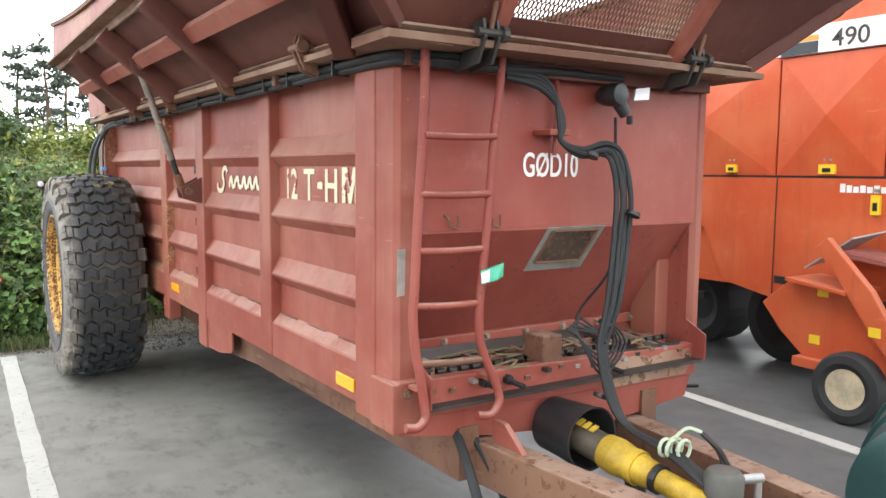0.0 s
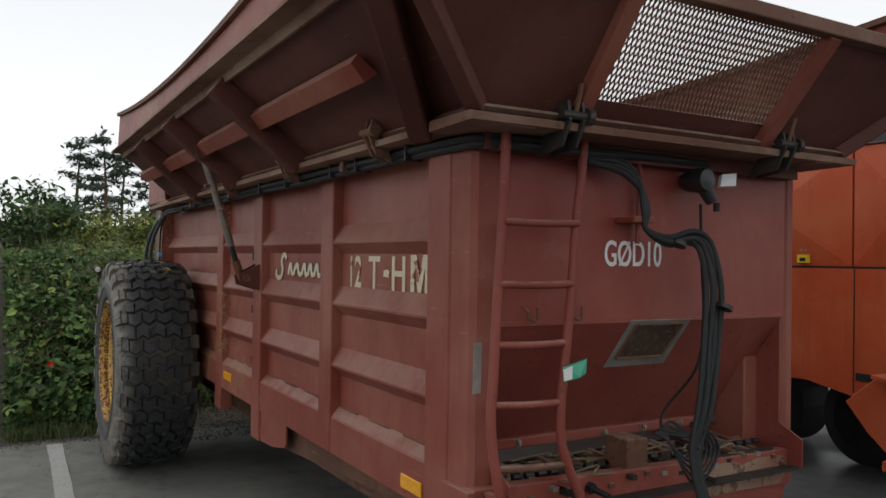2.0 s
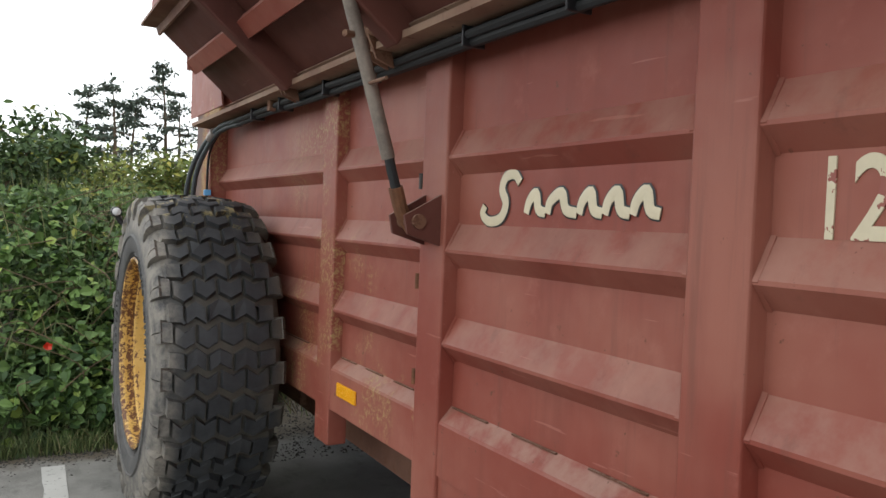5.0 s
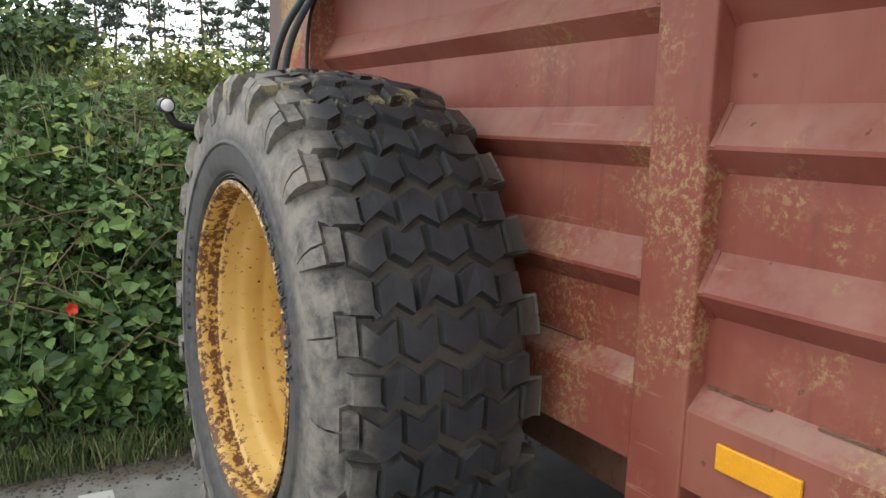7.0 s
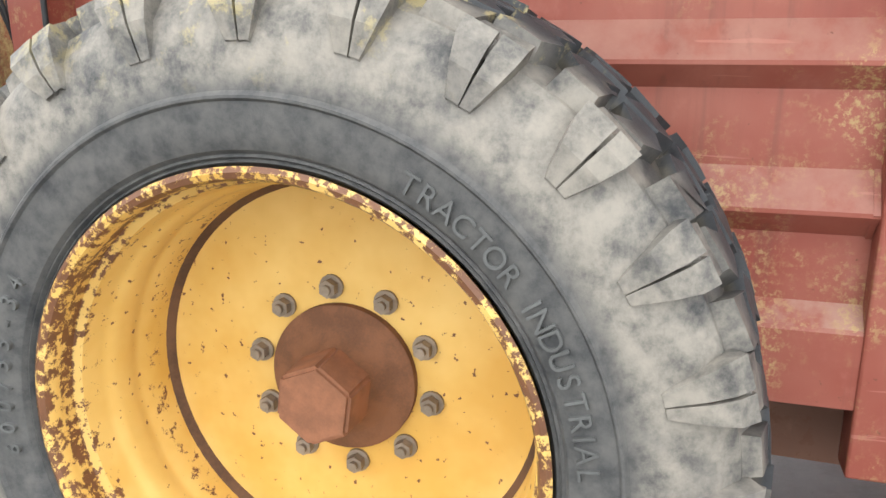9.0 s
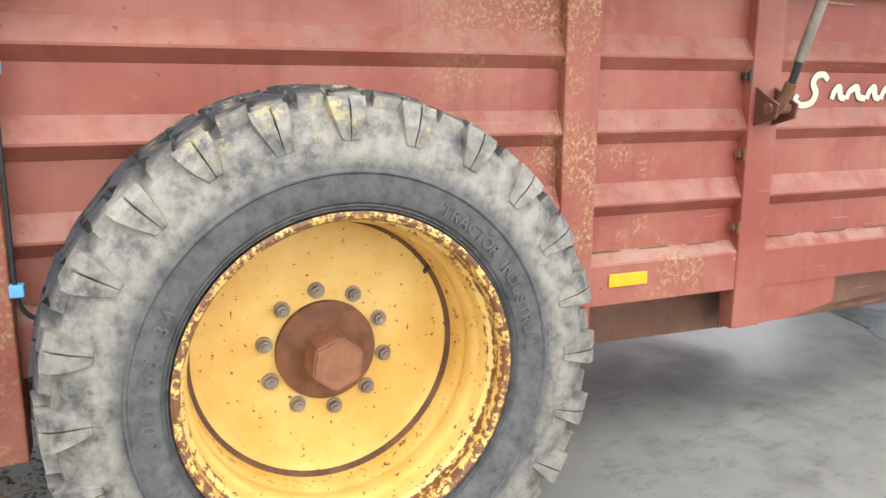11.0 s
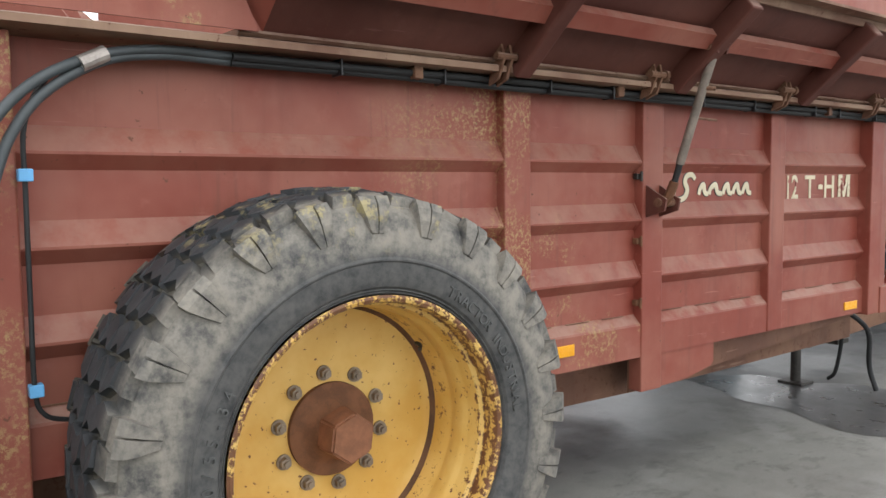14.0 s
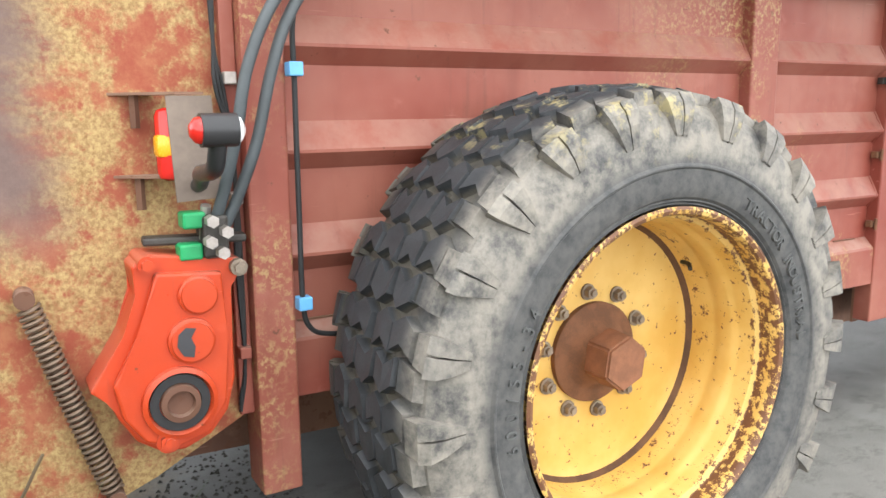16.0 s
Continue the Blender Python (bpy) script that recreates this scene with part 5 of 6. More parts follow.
flat_poly(bm, [(0.0, -0.034), (0.004, -0.01), (-0.004, 0.01), (0.008, 0.03), (-0.014, 0.034), (-0.03, 0.02), (-0.034, -0.006), (-0.022, -0.028)], frame_of((gx - 0.0355, 7.125, 0.955), (0, -1, 0), (0, 0, 1)))
part("scraped_patch", bm, plain("dark_scuff", (0.04, 0.04, 0.045), 0.5), gear)
part("bearing_ring", lathe(B(), [(gx - 0.01, 0.082), (gx - 0.03, 0.080), (gx - 0.034, 0.07), (gx - 0.022, 0.066), (gx - 0.01, 0.066)], (0, 7.158, 0.82), "x", 36), GEAR, gear, "", 35)
part("bearing_seal", lathe(B(), [(gx - 0.015, 0.066), (gx - 0.024, 0.064), (gx - 0.024, 0.045), (gx - 0.015, 0.044)], (0, 7.158, 0.82), "x", 36), BLACK, gear, "black rubber seal", 35)
part("shaft_end", lathe(B(), [(gx - 0.01, 0.044), (gx - 0.034, 0.042), (gx - 0.036, 0.03), (gx - 0.024, 0.027), (gx - 0.022, 0.0)], (0, 7.158, 0.82), "x", 28), BROWN, gear, "", 35)
part("drain_plug", hexbolt(B(), (gx - 0.018, 7.187, 0.735), (-1, 0, 0), 0.02, 0.012), GEAR, gear)
for y, z in ((7.205, 1.13), (7.012, 1.105)):
    bm = B()
    cyl(bm, (gx - 0.02, y, z), (1.15, y, z), 0.019, n=18)
    cyl(bm, (gx - 0.03, y, z), (gx - 0.018, y, z), 0.013, n=6)
    part("case_bolt", bm, GEAR if z > 1.12 else BOLT, gear, "", 35)

valve = part("hydraulic_valve", box(B(), 1.02, 1.10, 7.03, 7.085, 1.13, 1.225, 0.008), DULL_STEEL, spreader, "oily steel hydraulic motor port block")
bm = B()
for y, z in ((7.04, 1.19), (7.075, 1.17), (7.05, 1.145), (7.07, 1.215)):
    cyl(bm, (1.02, y, z), (0.99, y, z), 0.014, n=6)
    cyl(bm, (1.06, y, z), (1.05, y, z + 0.03), 0.012, n=8)
part("fitting", bm, SILVER, valve)
bm = B()
bar(bm, (1.10, 7.20, 1.17), (1.08, 6.98, 1.165), 0.05, 0.018, bevel=0.005)
part("mount_bar", bm, DULL_STEEL, spreader)
for y, z in ((7.105, 1.215), (7.115, 1.147)):
    part("dust_cap", box(B(), 1.03, 1.085, y - 0.03, y + 0.02, z - 0.018, z + 0.018, 0.006), GREEN, valve, "green plastic dust cap")

tail = part("tail_lamp", prism(B(), [(7.14, 1.48), (7.045, 1.48), (7.035, 1.26), (7.13, 1.255)], "x", 1.045, 1.05), plain("grey_brown_lamp_plate", (0.20, 0.155, 0.125), 0.7, 0.2, 0.35), spreader, "tail lamp on a bent grey plate")
for z in (1.482, 1.305):
    bm = prism(B(), [(1.05, 7.12), (1.15, 7.24), (1.15, 7.16), (1.05, 7.06)], "z", z, z + 0.006)
    part("lamp_bracket", bm, RIB_TAN, tail)
    part("bracket_leg", prism(B(), [(1.12, 7.19), (1.13, 7.20), (1.14, 7.19), (1.13, 7.18)], "z", z - 0.07, z), BROWN, tail)
bm = B()
box(bm, 1.052, 1.10, 7.085, 7.16, 1.30, 1.455, 0.018)
part("lamp_glass", bm, SIGNAL_RED, tail, "red lens", 40)
bm = B()
box(bm, 1.05, 1.10, 7.086, 7.163, 1.35, 1.40, 0.01)
part("indicator_glass", bm, AMBER, tail, "amber lens", 40)
bm = B()
tube(bm, [(1.045, 7.085, 1.29), (0.99, 7.09, 1.30), (0.90, 7.11, 1.325), (0.78, 7.13, 1.335), (0.68, 7.135, 1.35), (0.645, 7.135, 1.40)], 0.016, 10, 6)
arm = part("outrigger_arm", bm, BLACK, tail, "curved black rubber lamp arm", 40)
bm = B()
cyl(bm, (0.64, 7.165, 1.415), (0.64, 7.105, 1.415), 0.028, n=24)
part("lamp_housing", bm, BLACK, arm, "", 40)
for y0, y1, mt in ((7.165, 7.182, SIGNAL_RED), (7.105, 7.092, LENS)):
    part("lamp_dome", lathe(B(), [(y0, 0.023), ((y0 + y1) / 2, 0.021), (y1, 0.010), (y1, 0.0)], (0.64, 0, 1.415), "y", 20), mt, arm, "", 40)

# coil spring
bm = B()
s0, s1 = Vector((1.11, 7.43, 1.05)), Vector((1.11, 7.30, 0.61))
n, turns = 520, 34
ax = (s1 - s0).normalized()
e1 = ax.cross(Vector((1, 0, 0))).normalized()
e2 = ax.cross(e1)
tube(bm, [s0 + (s1 - s0) * (i / n) + 0.022 * (math.cos(2 * math.pi * turns * i / n) * e1 + math.sin(2 * math.pi * turns * i / n) * e2) for i in range(n + 1)], 0.0042, 5, straight=True)
spring = part("coil_spring", bm, plain("brown_spring_steel", (0.17, 0.12, 0.085), 0.6, 0.5, 0.4), spreader, "long rusty coil spring", 60)
for p in (s0, s1):
    bm = B()
    cyl(bm, p + Vector((0.05, 0, 0)) - ax * 0.02 * (1 if p is s0 else -1), p + Vector((-0.02, 0, 0)) - ax * 0.02 * (1 if p is s0 else -1), 0.02, n=16)
    part("spring_pin", bm, BROWN, spring)

for k, pts in enumerate(([(1.09, 6.30, 1.885), (1.07, 6.50, 1.882), (1.055, 6.65, 1.855), (1.03, 6.80, 1.785), (1.0, 6.91, 1.68), (0.985, 6.98, 1.54), (0.99, 7.01, 1.40), (1.02, 7.035, 1.28), (1.04, 7.05, 1.22)],
                         [(1.10, 6.30, 1.870), (1.08, 6.50, 1.868), (1.06, 6.66, 1.835), (1.035, 6.80, 1.745), (1.015, 6.88, 1.64), (1.01, 6.925, 1.52), (1.015, 6.96, 1.38), (1.03, 7.0, 1.27), (1.045, 7.03, 1.20)])):
    part("hose", tube(B(), pts, 0.0135, 10, 8), HOSE_GREY, spreader, "thick grey-black hydraulic hose", 50)
bm = B()
for x, y, z in ((1.052, 6.68, 1.842),):
    cyl(bm, (x, y - 0.03, z + 0.014), (x - 0.008, y + 0.035, z - 0.02), 0.0215, n=14)
part("hose_ferrule", bm, SILVER, spreader)
bm = B()
tube(bm, [(1.10, 6.55, 1.875), (1.09, 6.70, 1.85), (1.07, 6.80, 1.77), (1.068, 6.846, 1.66), (1.068, 6.85, 1.5), (1.068, 6.852, 1.2), (1.068, 6.852, 1.0), (1.075, 6.835, 0.93), (1.09, 6.78, 0.90), (1.10, 6.65, 0.885)], 0.0065, 8, 8)
part("cable", bm, RUBBER, spreader, "black cable clipped to the rear post", 50)
for z in (1.54, 0.992):
    part("cable_clip", box(B(), 1.052, 1.088, 6.832, 6.866, z - 0.016, z + 0.016, 0.003), BLUE, spreader, "light blue clip")
bm = B()
for k in range(3):
    tube(bm, [(1.13, 7.02 - 0.008 * k, 1.9), (1.125, 7.015, 1.6), (1.12 - 0.006 * k, 7.0 + 0.01 * k, 1.5), (1.12, 6.985, 1.35), (1.12, 6.98 + 0.006 * k, 1.1), (1.12, 6.985, 0.85), (1.125, 7.0, 0.76 - 0.015 * k)], 0.0045, 6, 6)
part("wire_loom", bm, RUBBER, spreader, "thin black wires down the rear post", 50)
for z in (1.52, 1.25, 0.88):
    part("wire_clip", box(B(), 1.10, 1.13, 6.972, 7.0, z - 0.014, z + 0.014, 0.003), SILVER if z > 1 else RED, spreader)
spreader.location.z -= 0.07

# ---------------------------------------------------------------- square baler beside the spreader
BX = 4.75
baler = thing("square_baler", (5.9, 3.6, 0), "large orange-red square baler with white stripe", "baler")


def creased_door(y0, y1, z0, z1, depth=0.05):
    """A side door pressed into a shallow pyramid."""
    bm = B()
    ym, zm = (y0 + y1) / 2, (z0 + z1) / 2
    rim_ = [bm.verts.new((BX, y, z)) for y, z in ((y0, z0), (y1, z0), (y1, z1), (y0, z1))]
    back = [bm.verts.new((BX + 0.03, v.co.y, v.co.z)) for v in rim_]
    tip = bm.verts.new((BX - depth, ym, zm))
    for i in range(4):
        bm.faces.new((rim_[i], rim_[(i + 1) % 4], tip))
        bm.faces.new((rim_[i], rim_[(i + 1) % 4], back[(i + 1) % 4], back[i]))
    bm.faces.new(back)
    return bm


for y0, y1 in ((3.395, 4.6), (2.665, 3.38), (1.6, 2.65)):
    part("side_door", creased_door(y0, y1, 1.535, 2.31), ORANGE, baler, "pressed orange side door with diagonal creases")
bm = prism(B(), [(1.6, 1.52), (5.2, 1.52), (4.6, 1.30), (3.97, 1.15), (3.78, 0.77), (3.36, 0.69), (2.3, 0.72), (1.6, 0.9)], "x", BX, BX + 0.02)
part("lower_panel", bm, ORANGE, baler)
part("panel_gap", box(B(), BX + 0.003, BX + 0.02, 1.6, 4.9, 1.52, 1.535), BLACK, baler)
part("panel_gap", box(B(), BX - 0.004, BX - 0.0005, 3.372, 3.378, 0.72, 1.52), BLACK, baler)
part("core_body", prism(B(), [(4.9, 0.75), (4.9, 2.35), (4.2, 3.0), (1.5, 3.0), (1.5, 0.75)], "x", BX + 0.03, BX + 2.3), ORANGE, baler, "orange body box")
stripe = part("stripe", box(B(), BX - 0.02, BX + 0.03, 1.6, 3.42, 2.322, 2.50, 0.003), WHITE, baler, "white model stripe")
part("roof_box", prism(B(), [(1.3, 2.5), (3.9, 2.5), (3.75, 3.05), (1.3, 3.05)], "x", BX + 0.02, BX + 2.2, 0.01), ORANGE, baler)
part("stripe_bar", box(B(), BX - 0.024, BX - 0.02, 3.12, 3.38, 2.325, 2.40), plain("stripe_black", (0.02, 0.025, 0.03), 0.4), stripe)
part("stripe_bar", box(B(), BX - 0.024, BX - 0.02, 3.12, 3.35, 2.405, 2.44), plain("stripe_orange", (0.75, 0.25, 0.04), 0.4), stripe)
lettering("model_number", "490", 0.155, frame_of((BX - 0.021, 3.03, 2.35), (0, -1, 0), (0, 0, 1)), DULL_STEEL, stripe, "dark grey model number", squeeze=1.05, bold=0.001)
for y, z, w, h in ((3.775, 1.555, 0.085, 0.055), (3.07, 1.548, 0.11, 0.06), (2.72, 1.30, 0.055, 0.12), (2.63, 1.60, 0.08, 0.10), (2.63, 1.78, 0.06, 0.10)):
    st = part("warning_sticker", box(B(), BX - 0.026, BX - 0.002, y - w, y, z, z + h), STICKER, baler, "yellow warning sticker")
    bm = B()
    box(bm, BX - 0.029, BX - 0.026, y - w * 0.75, y - w * 0.25, z + h * 0.2, z + h * 0.62)
    part("sticker_print", bm, BLACK, st)
    for k in range(2):
        part("rivet", hexbolt(B(), (BX - 0.03 + 0.02, y - w * (0.3 + 0.4 * k), z + h + 0.03), (-1, 0, 0), 0.009, 0.008), SILVER, baler)
bm = B()
for k in range(9):
    w = 0.034
    box(bm, BX - 0.004, BX - 0.001, 2.93 - 0.043 * k - w, 2.93 - 0.043 * k, 1.432, 1.432 + (0.055 if k == 0 else 0.038 + 0.008 * (k % 2)))
tagged(part("dealer_mark", bm, WHITE, baler, "white dealer lettering as bars"), kind="stuff")
part("type_plate", box(B(), BX - 0.004, BX - 0.001, 3.24, 3.36, 0.80, 0.85), BLACK, baler)
# pickup at the front
pick = part("pickup", prism(B(), [(3.02, 0.905), (3.24, 0.71), (3.10, 0.55), (2.93, 0.40), (2.60, 0.33), (2.30, 0.40), (2.52, 0.80), (2.64, 0.86)], "x", 4.45, 4.50, 0.006), ORANGE, baler, "orange pickup side plate with wheel")
part("pickup_roof", prism(B(), [(3.02, 0.905), (2.64, 0.86), (2.64, 0.84), (3.02, 0.885)], "x", 4.35, 4.75), ORANGE, pick)
part("pickup_arm", prism(B(), [(2.78, 1.17), (2.86, 1.10), (2.72, 0.97), (2.48, 0.62), (2.30, 0.40), (2.22, 0.44), (2.50, 0.88)], "x", 4.38, 4.44, 0.006), ORANGE, pick)
part("pickup_foot", box(B(), 4.40, 4.50, 2.62, 2.98, 0.35, 0.41, 0.006), ORANGE, pick)
part("pickup_drum", lathe(B(), [(4.51, 0.20), (6.6, 0.20)], (0, 2.45, 0.62), "x", 20), BLACK, pick)
part("pickup_net", slab(B(), [(4.55, 2.75, 1.06), (6.5, 2.75, 1.06), (6.5, 2.25, 1.0), (4.55, 2.25, 1.0)], 0.02), BEAM_RED, pick)
for k in range(14):
    bm = bar(B(), (4.5 + 0.05 * k, 2.73, 1.085), (4.5 + 0.05 * k, 2.25, 1.02), 0.012, 0.02)
    part("grid_bar", bm, BEAM_RED, pick)
part("grey_cover", slab(B(), [(4.52, 3.0, 0.95), (4.52, 2.70, 1.16), (4.74, 2.62, 1.20), (4.74, 2.95, 1.0)], 0.01), STEEL, pick)
for y, z in ((2.86, 0.80), (2.90, 0.50), (2.50, 0.62)):
    part("warning_sticker", box(B(), 4.446 if y > 2.6 else 4.376, 4.45 if y > 2.6 else 4.38, y - 0.07, y, z, z + 0.055), STICKER, pick)


def small_wheel(parent, c, r, w, name="gauge_wheel"):
    x, y, z = c
    t = part(name, lathe(B(), [(x - w * .3, r * .55), (x - w * .46, r * .72), (x - w * .42, r * .93), (x - w * .25, r), (x + w * .25, r), (x + w * .42, r * .93), (x + w * .46, r * .72), (x + w * .3, r * .55)], (0, y, z), "x", 36, True), plain("black_small_tyre", (0.02, 0.021, 0.022), 0.7), parent, "black pneumatic tyre", 35)
    part("rim", lathe(B(), [(x - w * .36, r * .56), (x - w * .32, r * .5), (x - w * .2, r * .46), (x - w * .12, r * .2), (x - w * .3, r * .14), (x - w * .3, 0)], (0, y, z), "x", 28), plain("dirty_cream_rim", (0.52, 0.44, 0.30), 0.6, 0, 0.5, 30), t, "dirty cream rim", 35)
    return t


small_wheel(pick, (4.42, 2.61, 0.285), 0.215, 0.16)
for y, r in ((3.75, 0.34), (4.6, 0.34)):
    bm = lathe(B(), [(BX + 0.8, r * .4), (BX + 0.72, r * .7), (BX + 0.75, r), (BX + 1.1, r), (BX + 1.15, r * .7), (BX + 1.1, r * .4)], (0, y, r + 0.07), "x", 28)
    part("running_wheel", bm, RUBBER, baler)
bm = B()
for k in range(5):
    bar(bm, (BX + 0.1 + 0.1 * k, 4.2 + .12 * k, 0.9), (BX + 0.15 + 0.06 * k, 4.6, 0.35 + 0.08 * k), 0.04, 0.04)
bar(bm, (BX + 0.1, 4.0, 0.62), (BX + 0.1, 5.0, 0.5), 0.05, 0.05)
part("twine_linkage", bm, BLACK, baler)
baler.location.z -= 0.07
baler.location.y -= 0.05
bm = B()
tube(bm, [(4.1, 4.9, 0.012), (4.4, 4.4, 0.012), (4.25, 4.1, 0.012), (4.05, 3.75, 0.012), (4.3, 3.55, 0.012)], 0.012, 6, 6)
tagged(part("loose_rope", bm, DULL_STEEL), "dirty loose rope lying on the tarmac", "rope")

# drum and canister at the edge of the yard
drum = thing("green_drum", (2.85, 1.38, 0), "dark green ribbed steel drum lying on the yard", "drum")
bm = lathe(B(), [(0.0, 0.0), (0.0, 0.31), (0.01, 0.33), (0.03, 0.33), (0.04, 0.315), (0.3, 0.315), (0.31, 0.33), (0.33, 0.33), (0.34, 0.315), (0.62, 0.315), (0.63, 0.33), (0.66, 0.33), (0.66, 0.0)], (0, 0, 0), "x", 44)
bmesh.ops.transform(bm, matrix=pose(2.76, 1.27, 0.33, 0, 0, 22), verts=bm.verts)
part("shell", bm, DARK_GREEN, drum, "", 35)
can = thing("plastic_canister", (2.55, 1.69, 0), "pale blue plastic canister on the yard", "canister")
part("body", box(B(), 2.44, 2.68, 1.58, 1.80, 0.0, 0.195, 0.06), PALE_BLUE, can, "", 60)
part("cap", lathe(B(), [(0.19, 0.025), (0.215, 0.025), (0.215, 0.0)], (2.6, 1.69, 0), "z", 16), BLACK, can)

# ---------------------------------------------------------------- trailer lamp board and muddy poles close by
LB = Vector((-0.42, 4.53, -0.02))
ldir = Vector((-0.93, -0.36, 0)).normalized()
ln = Vector((-0.36, 0.93, 0)).normalized()
board = thing("trailer_light_board", (-0.6, 4.45, 0.75), "galvanised trailer light board with red triangle and lamp", "light board")


def lb(u, z, d=0.0):
    return LB + ldir * u + ln * d + Vector((0, 0, z))


bm = B()
slab(bm, [lb(0, 0.79), lb(0.9, 0.775), lb(0.9, 0.965), lb(0, 1.0)], 0.004)
back = part("back_plate", bm, STEEL, board, "galvanised steel channel")
for z0, z1 in ((0.975, 1.0), (0.785, 0.81)):
    bm = B()
    bar(bm, lb(0, z0, 0.012), lb(0.9, z0 - 0.03, 0.012), 0.035, 0.026, bevel=0.003)
    part("flange", bm, STEEL, board)
bm = B()
for k in range(7):
    for z in (0.985, 0.797):
        c = lb(0.04 + 0.12 * k, z - 0.004 * k, 0.0295)
        cyl(bm, c, c + ln * 0.002, 0.006, n=8)
part("hole", bm, BLACK, board)
bm = B()
bar(bm, lb(0.0, 0.79, 0.015), lb(0.0, 1.0, 0.015), 0.006, 0.035)
part("end_flange", bm, STEEL, board)
bm = B()
slab(bm, [lb(0.035, 0.835, 0.014), lb(0.195, 0.832, 0.014), lb(0.115, 0.965, 0.014)], 0.008)
tri_ = part("reflector_triangle", bm, SIGNAL_RED, board, "red triangular reflector")
bm = B()
for z in (0.862, 0.93):
    cyl(bm, lb(0.115, z, 0.02), lb(0.115, z, 0.028), 0.010, n=12)
part("reflector_screw", bm, LENS, tri_)
bm = B()
cyl(bm, lb(0.30, 0.885, 0.01), lb(0.30, 0.885, 0.045), 0.075, 0.068, 32)
rl = part("round_lamp", bm, SIGNAL_RED, board, "round red and amber lamp", 40)
bm = B()
bar(bm, lb(0.235, 0.888, 0.047), lb(0.365, 0.884, 0.047), 0.005, 0.045)
part("amber_band", bm, AMBER, rl)
bm = B()
tube(bm, [lb(0.02, 0.92, 0.02), lb(0.08, 0.93, 0.02), lb(0.16, 0.925, 0.02), lb(0.25, 0.94, 0.02)], 0.004, 6, 5)
part("lamp_wire", bm, BLACK, board)
bm = B()
bar(bm, (-0.08, 4.12, 0.885), (-0.22, 4.28, 0.86), 0.05, 0.04, bevel=0.005)
bar(bm, (-0.21, 4.27, 0.865), (-0.43, 4.53, 0.76), 0.05, 0.04, bevel=0.005)
part("bent_arm", bm, STEEL, board, "bent galvanised tube arm")
bm = B()
bar(bm, lb(0.85, 0.9, -0.02), lb(0.85, 0.02, -0.02), 0.05, 0.05)
bar(bm, lb(0.5, 0.9, -0.02), lb(0.5, 0.02, -0.02), 0.05, 0.05)
part("stand_leg", bm, STEEL, board)

for k, (x, y) in enumerate(((-0.465, 4.03), (-0.525, 3.98))):
    pole = thing("muddy_pole", (x, y, 0), "upright pole caked in mud and straw", "pole", "muddy poles")
    bm = B()
    rnd = random.Random(20 + k)
    rings = []
    nz, na = 110, 18
    for i in range(nz + 1):
        z = 2.6 * i / nz
        ring = []
        for j in range(na):
            a = 2 * math.pi * j / na
            r = 0.026 + 0.009 * noise.noise(Vector((math.cos(a) * 2, math.sin(a) * 2, z * 14 + 7 * k))) + 0.005 * rnd.random()
            ring.append(bm.verts.new((x + r * math.cos(a), y + r * math.sin(a), z)))
        rings.append(ring)
    for a, b in zip(rings, rings[1:]):
        for j in range(na):
            bm.faces.new((a[j], a[(j + 1) % na], b[(j + 1) % na], b[j]))
    bm.faces.new(rings[0])
    bm.faces.new(rings[-1])
    shaft = part("shaft", bm, MUD, pole)
    bm = B()
    for i in range(150):
        a, z = rnd.uniform(0, 6.28), rnd.uniform(0.05, 2.55)
        d = Vector((math.cos(a), math.sin(a), 0))
        p = Vector((x, y, z)) + d * 0.024
        bar(bm, p, p + d * rnd.uniform(0.006, 0.018) + Vector((rnd.uniform(-.02, .02), rnd.uniform(-.02, .02), rnd.uniform(-.02, .02))), 0.002, 0.002)
    part("straw", bm, plain("dry_straw", (0.40, 0.32, 0.17), 0.9), pole)

# ---------------------------------------------------------------- tanker machine behind, with galvanised frame
tank = thing("implement_trailer", (2.0, -0.9, 0), "dark blue implement with galvanised frame and tyres", "implement")


def g2(p, q, w, h, name, mat, label=""):
    part(name, bar(B(), p, q, w, h, bevel=0.008), mat, tank, label)


g2((3.6, -0.6, 0.60), (1.0, 0.55, 0.60), 0.10, 0.12, "galvanised_beam", STEEL, "galvanised rear beam")
g2((2.35, -0.05, 0.55), (2.40, -0.07, 1.0), 0.12, 0.06, "beam_bracket", STEEL)
g2((3.9, -1.3, 1.0), (1.6, -0.3, 1.02), 0.35, 0.22, "frame_box", TEAL, "dark blue steel frame")
g2((3.9, -1.0, 0.78), (1.9, -0.2, 0.78), 0.3, 0.16, "frame_box", TEAL)
g2((3.6, -1.6, 1.18), (0.9, -0.6, 1.16), 0.08, 0.05, "top_tube", STEEL)
g2((3.6, -1.9, 1.24), (2.0, -1.2, 1.26), 0.3, 0.06, "top_plate", DULL_STEEL)
part("fuel_tank", prism(B(), [(1.75, 0.62), (1.75, 1.16), (0.6, 1.1), (0.6, 0.62)], "y", -0.8, 0.1, 0.03), TEAL, tank, "dark blue box")
bm = B()
cyl(bm, (2.45, -0.25, 1.06), (1.75, 0.18, 1.06), 0.06, n=20)
part("roller_tube", bm, BROWN, tank, "", 40)
bm = B()
cyl(bm, (1.76, 0.18, 1.06), (1.70, 0.21, 1.06), 0.10, 0.17, 28)
part("flared_disc", bm, STEEL, tank, "flared steel disc", 40)
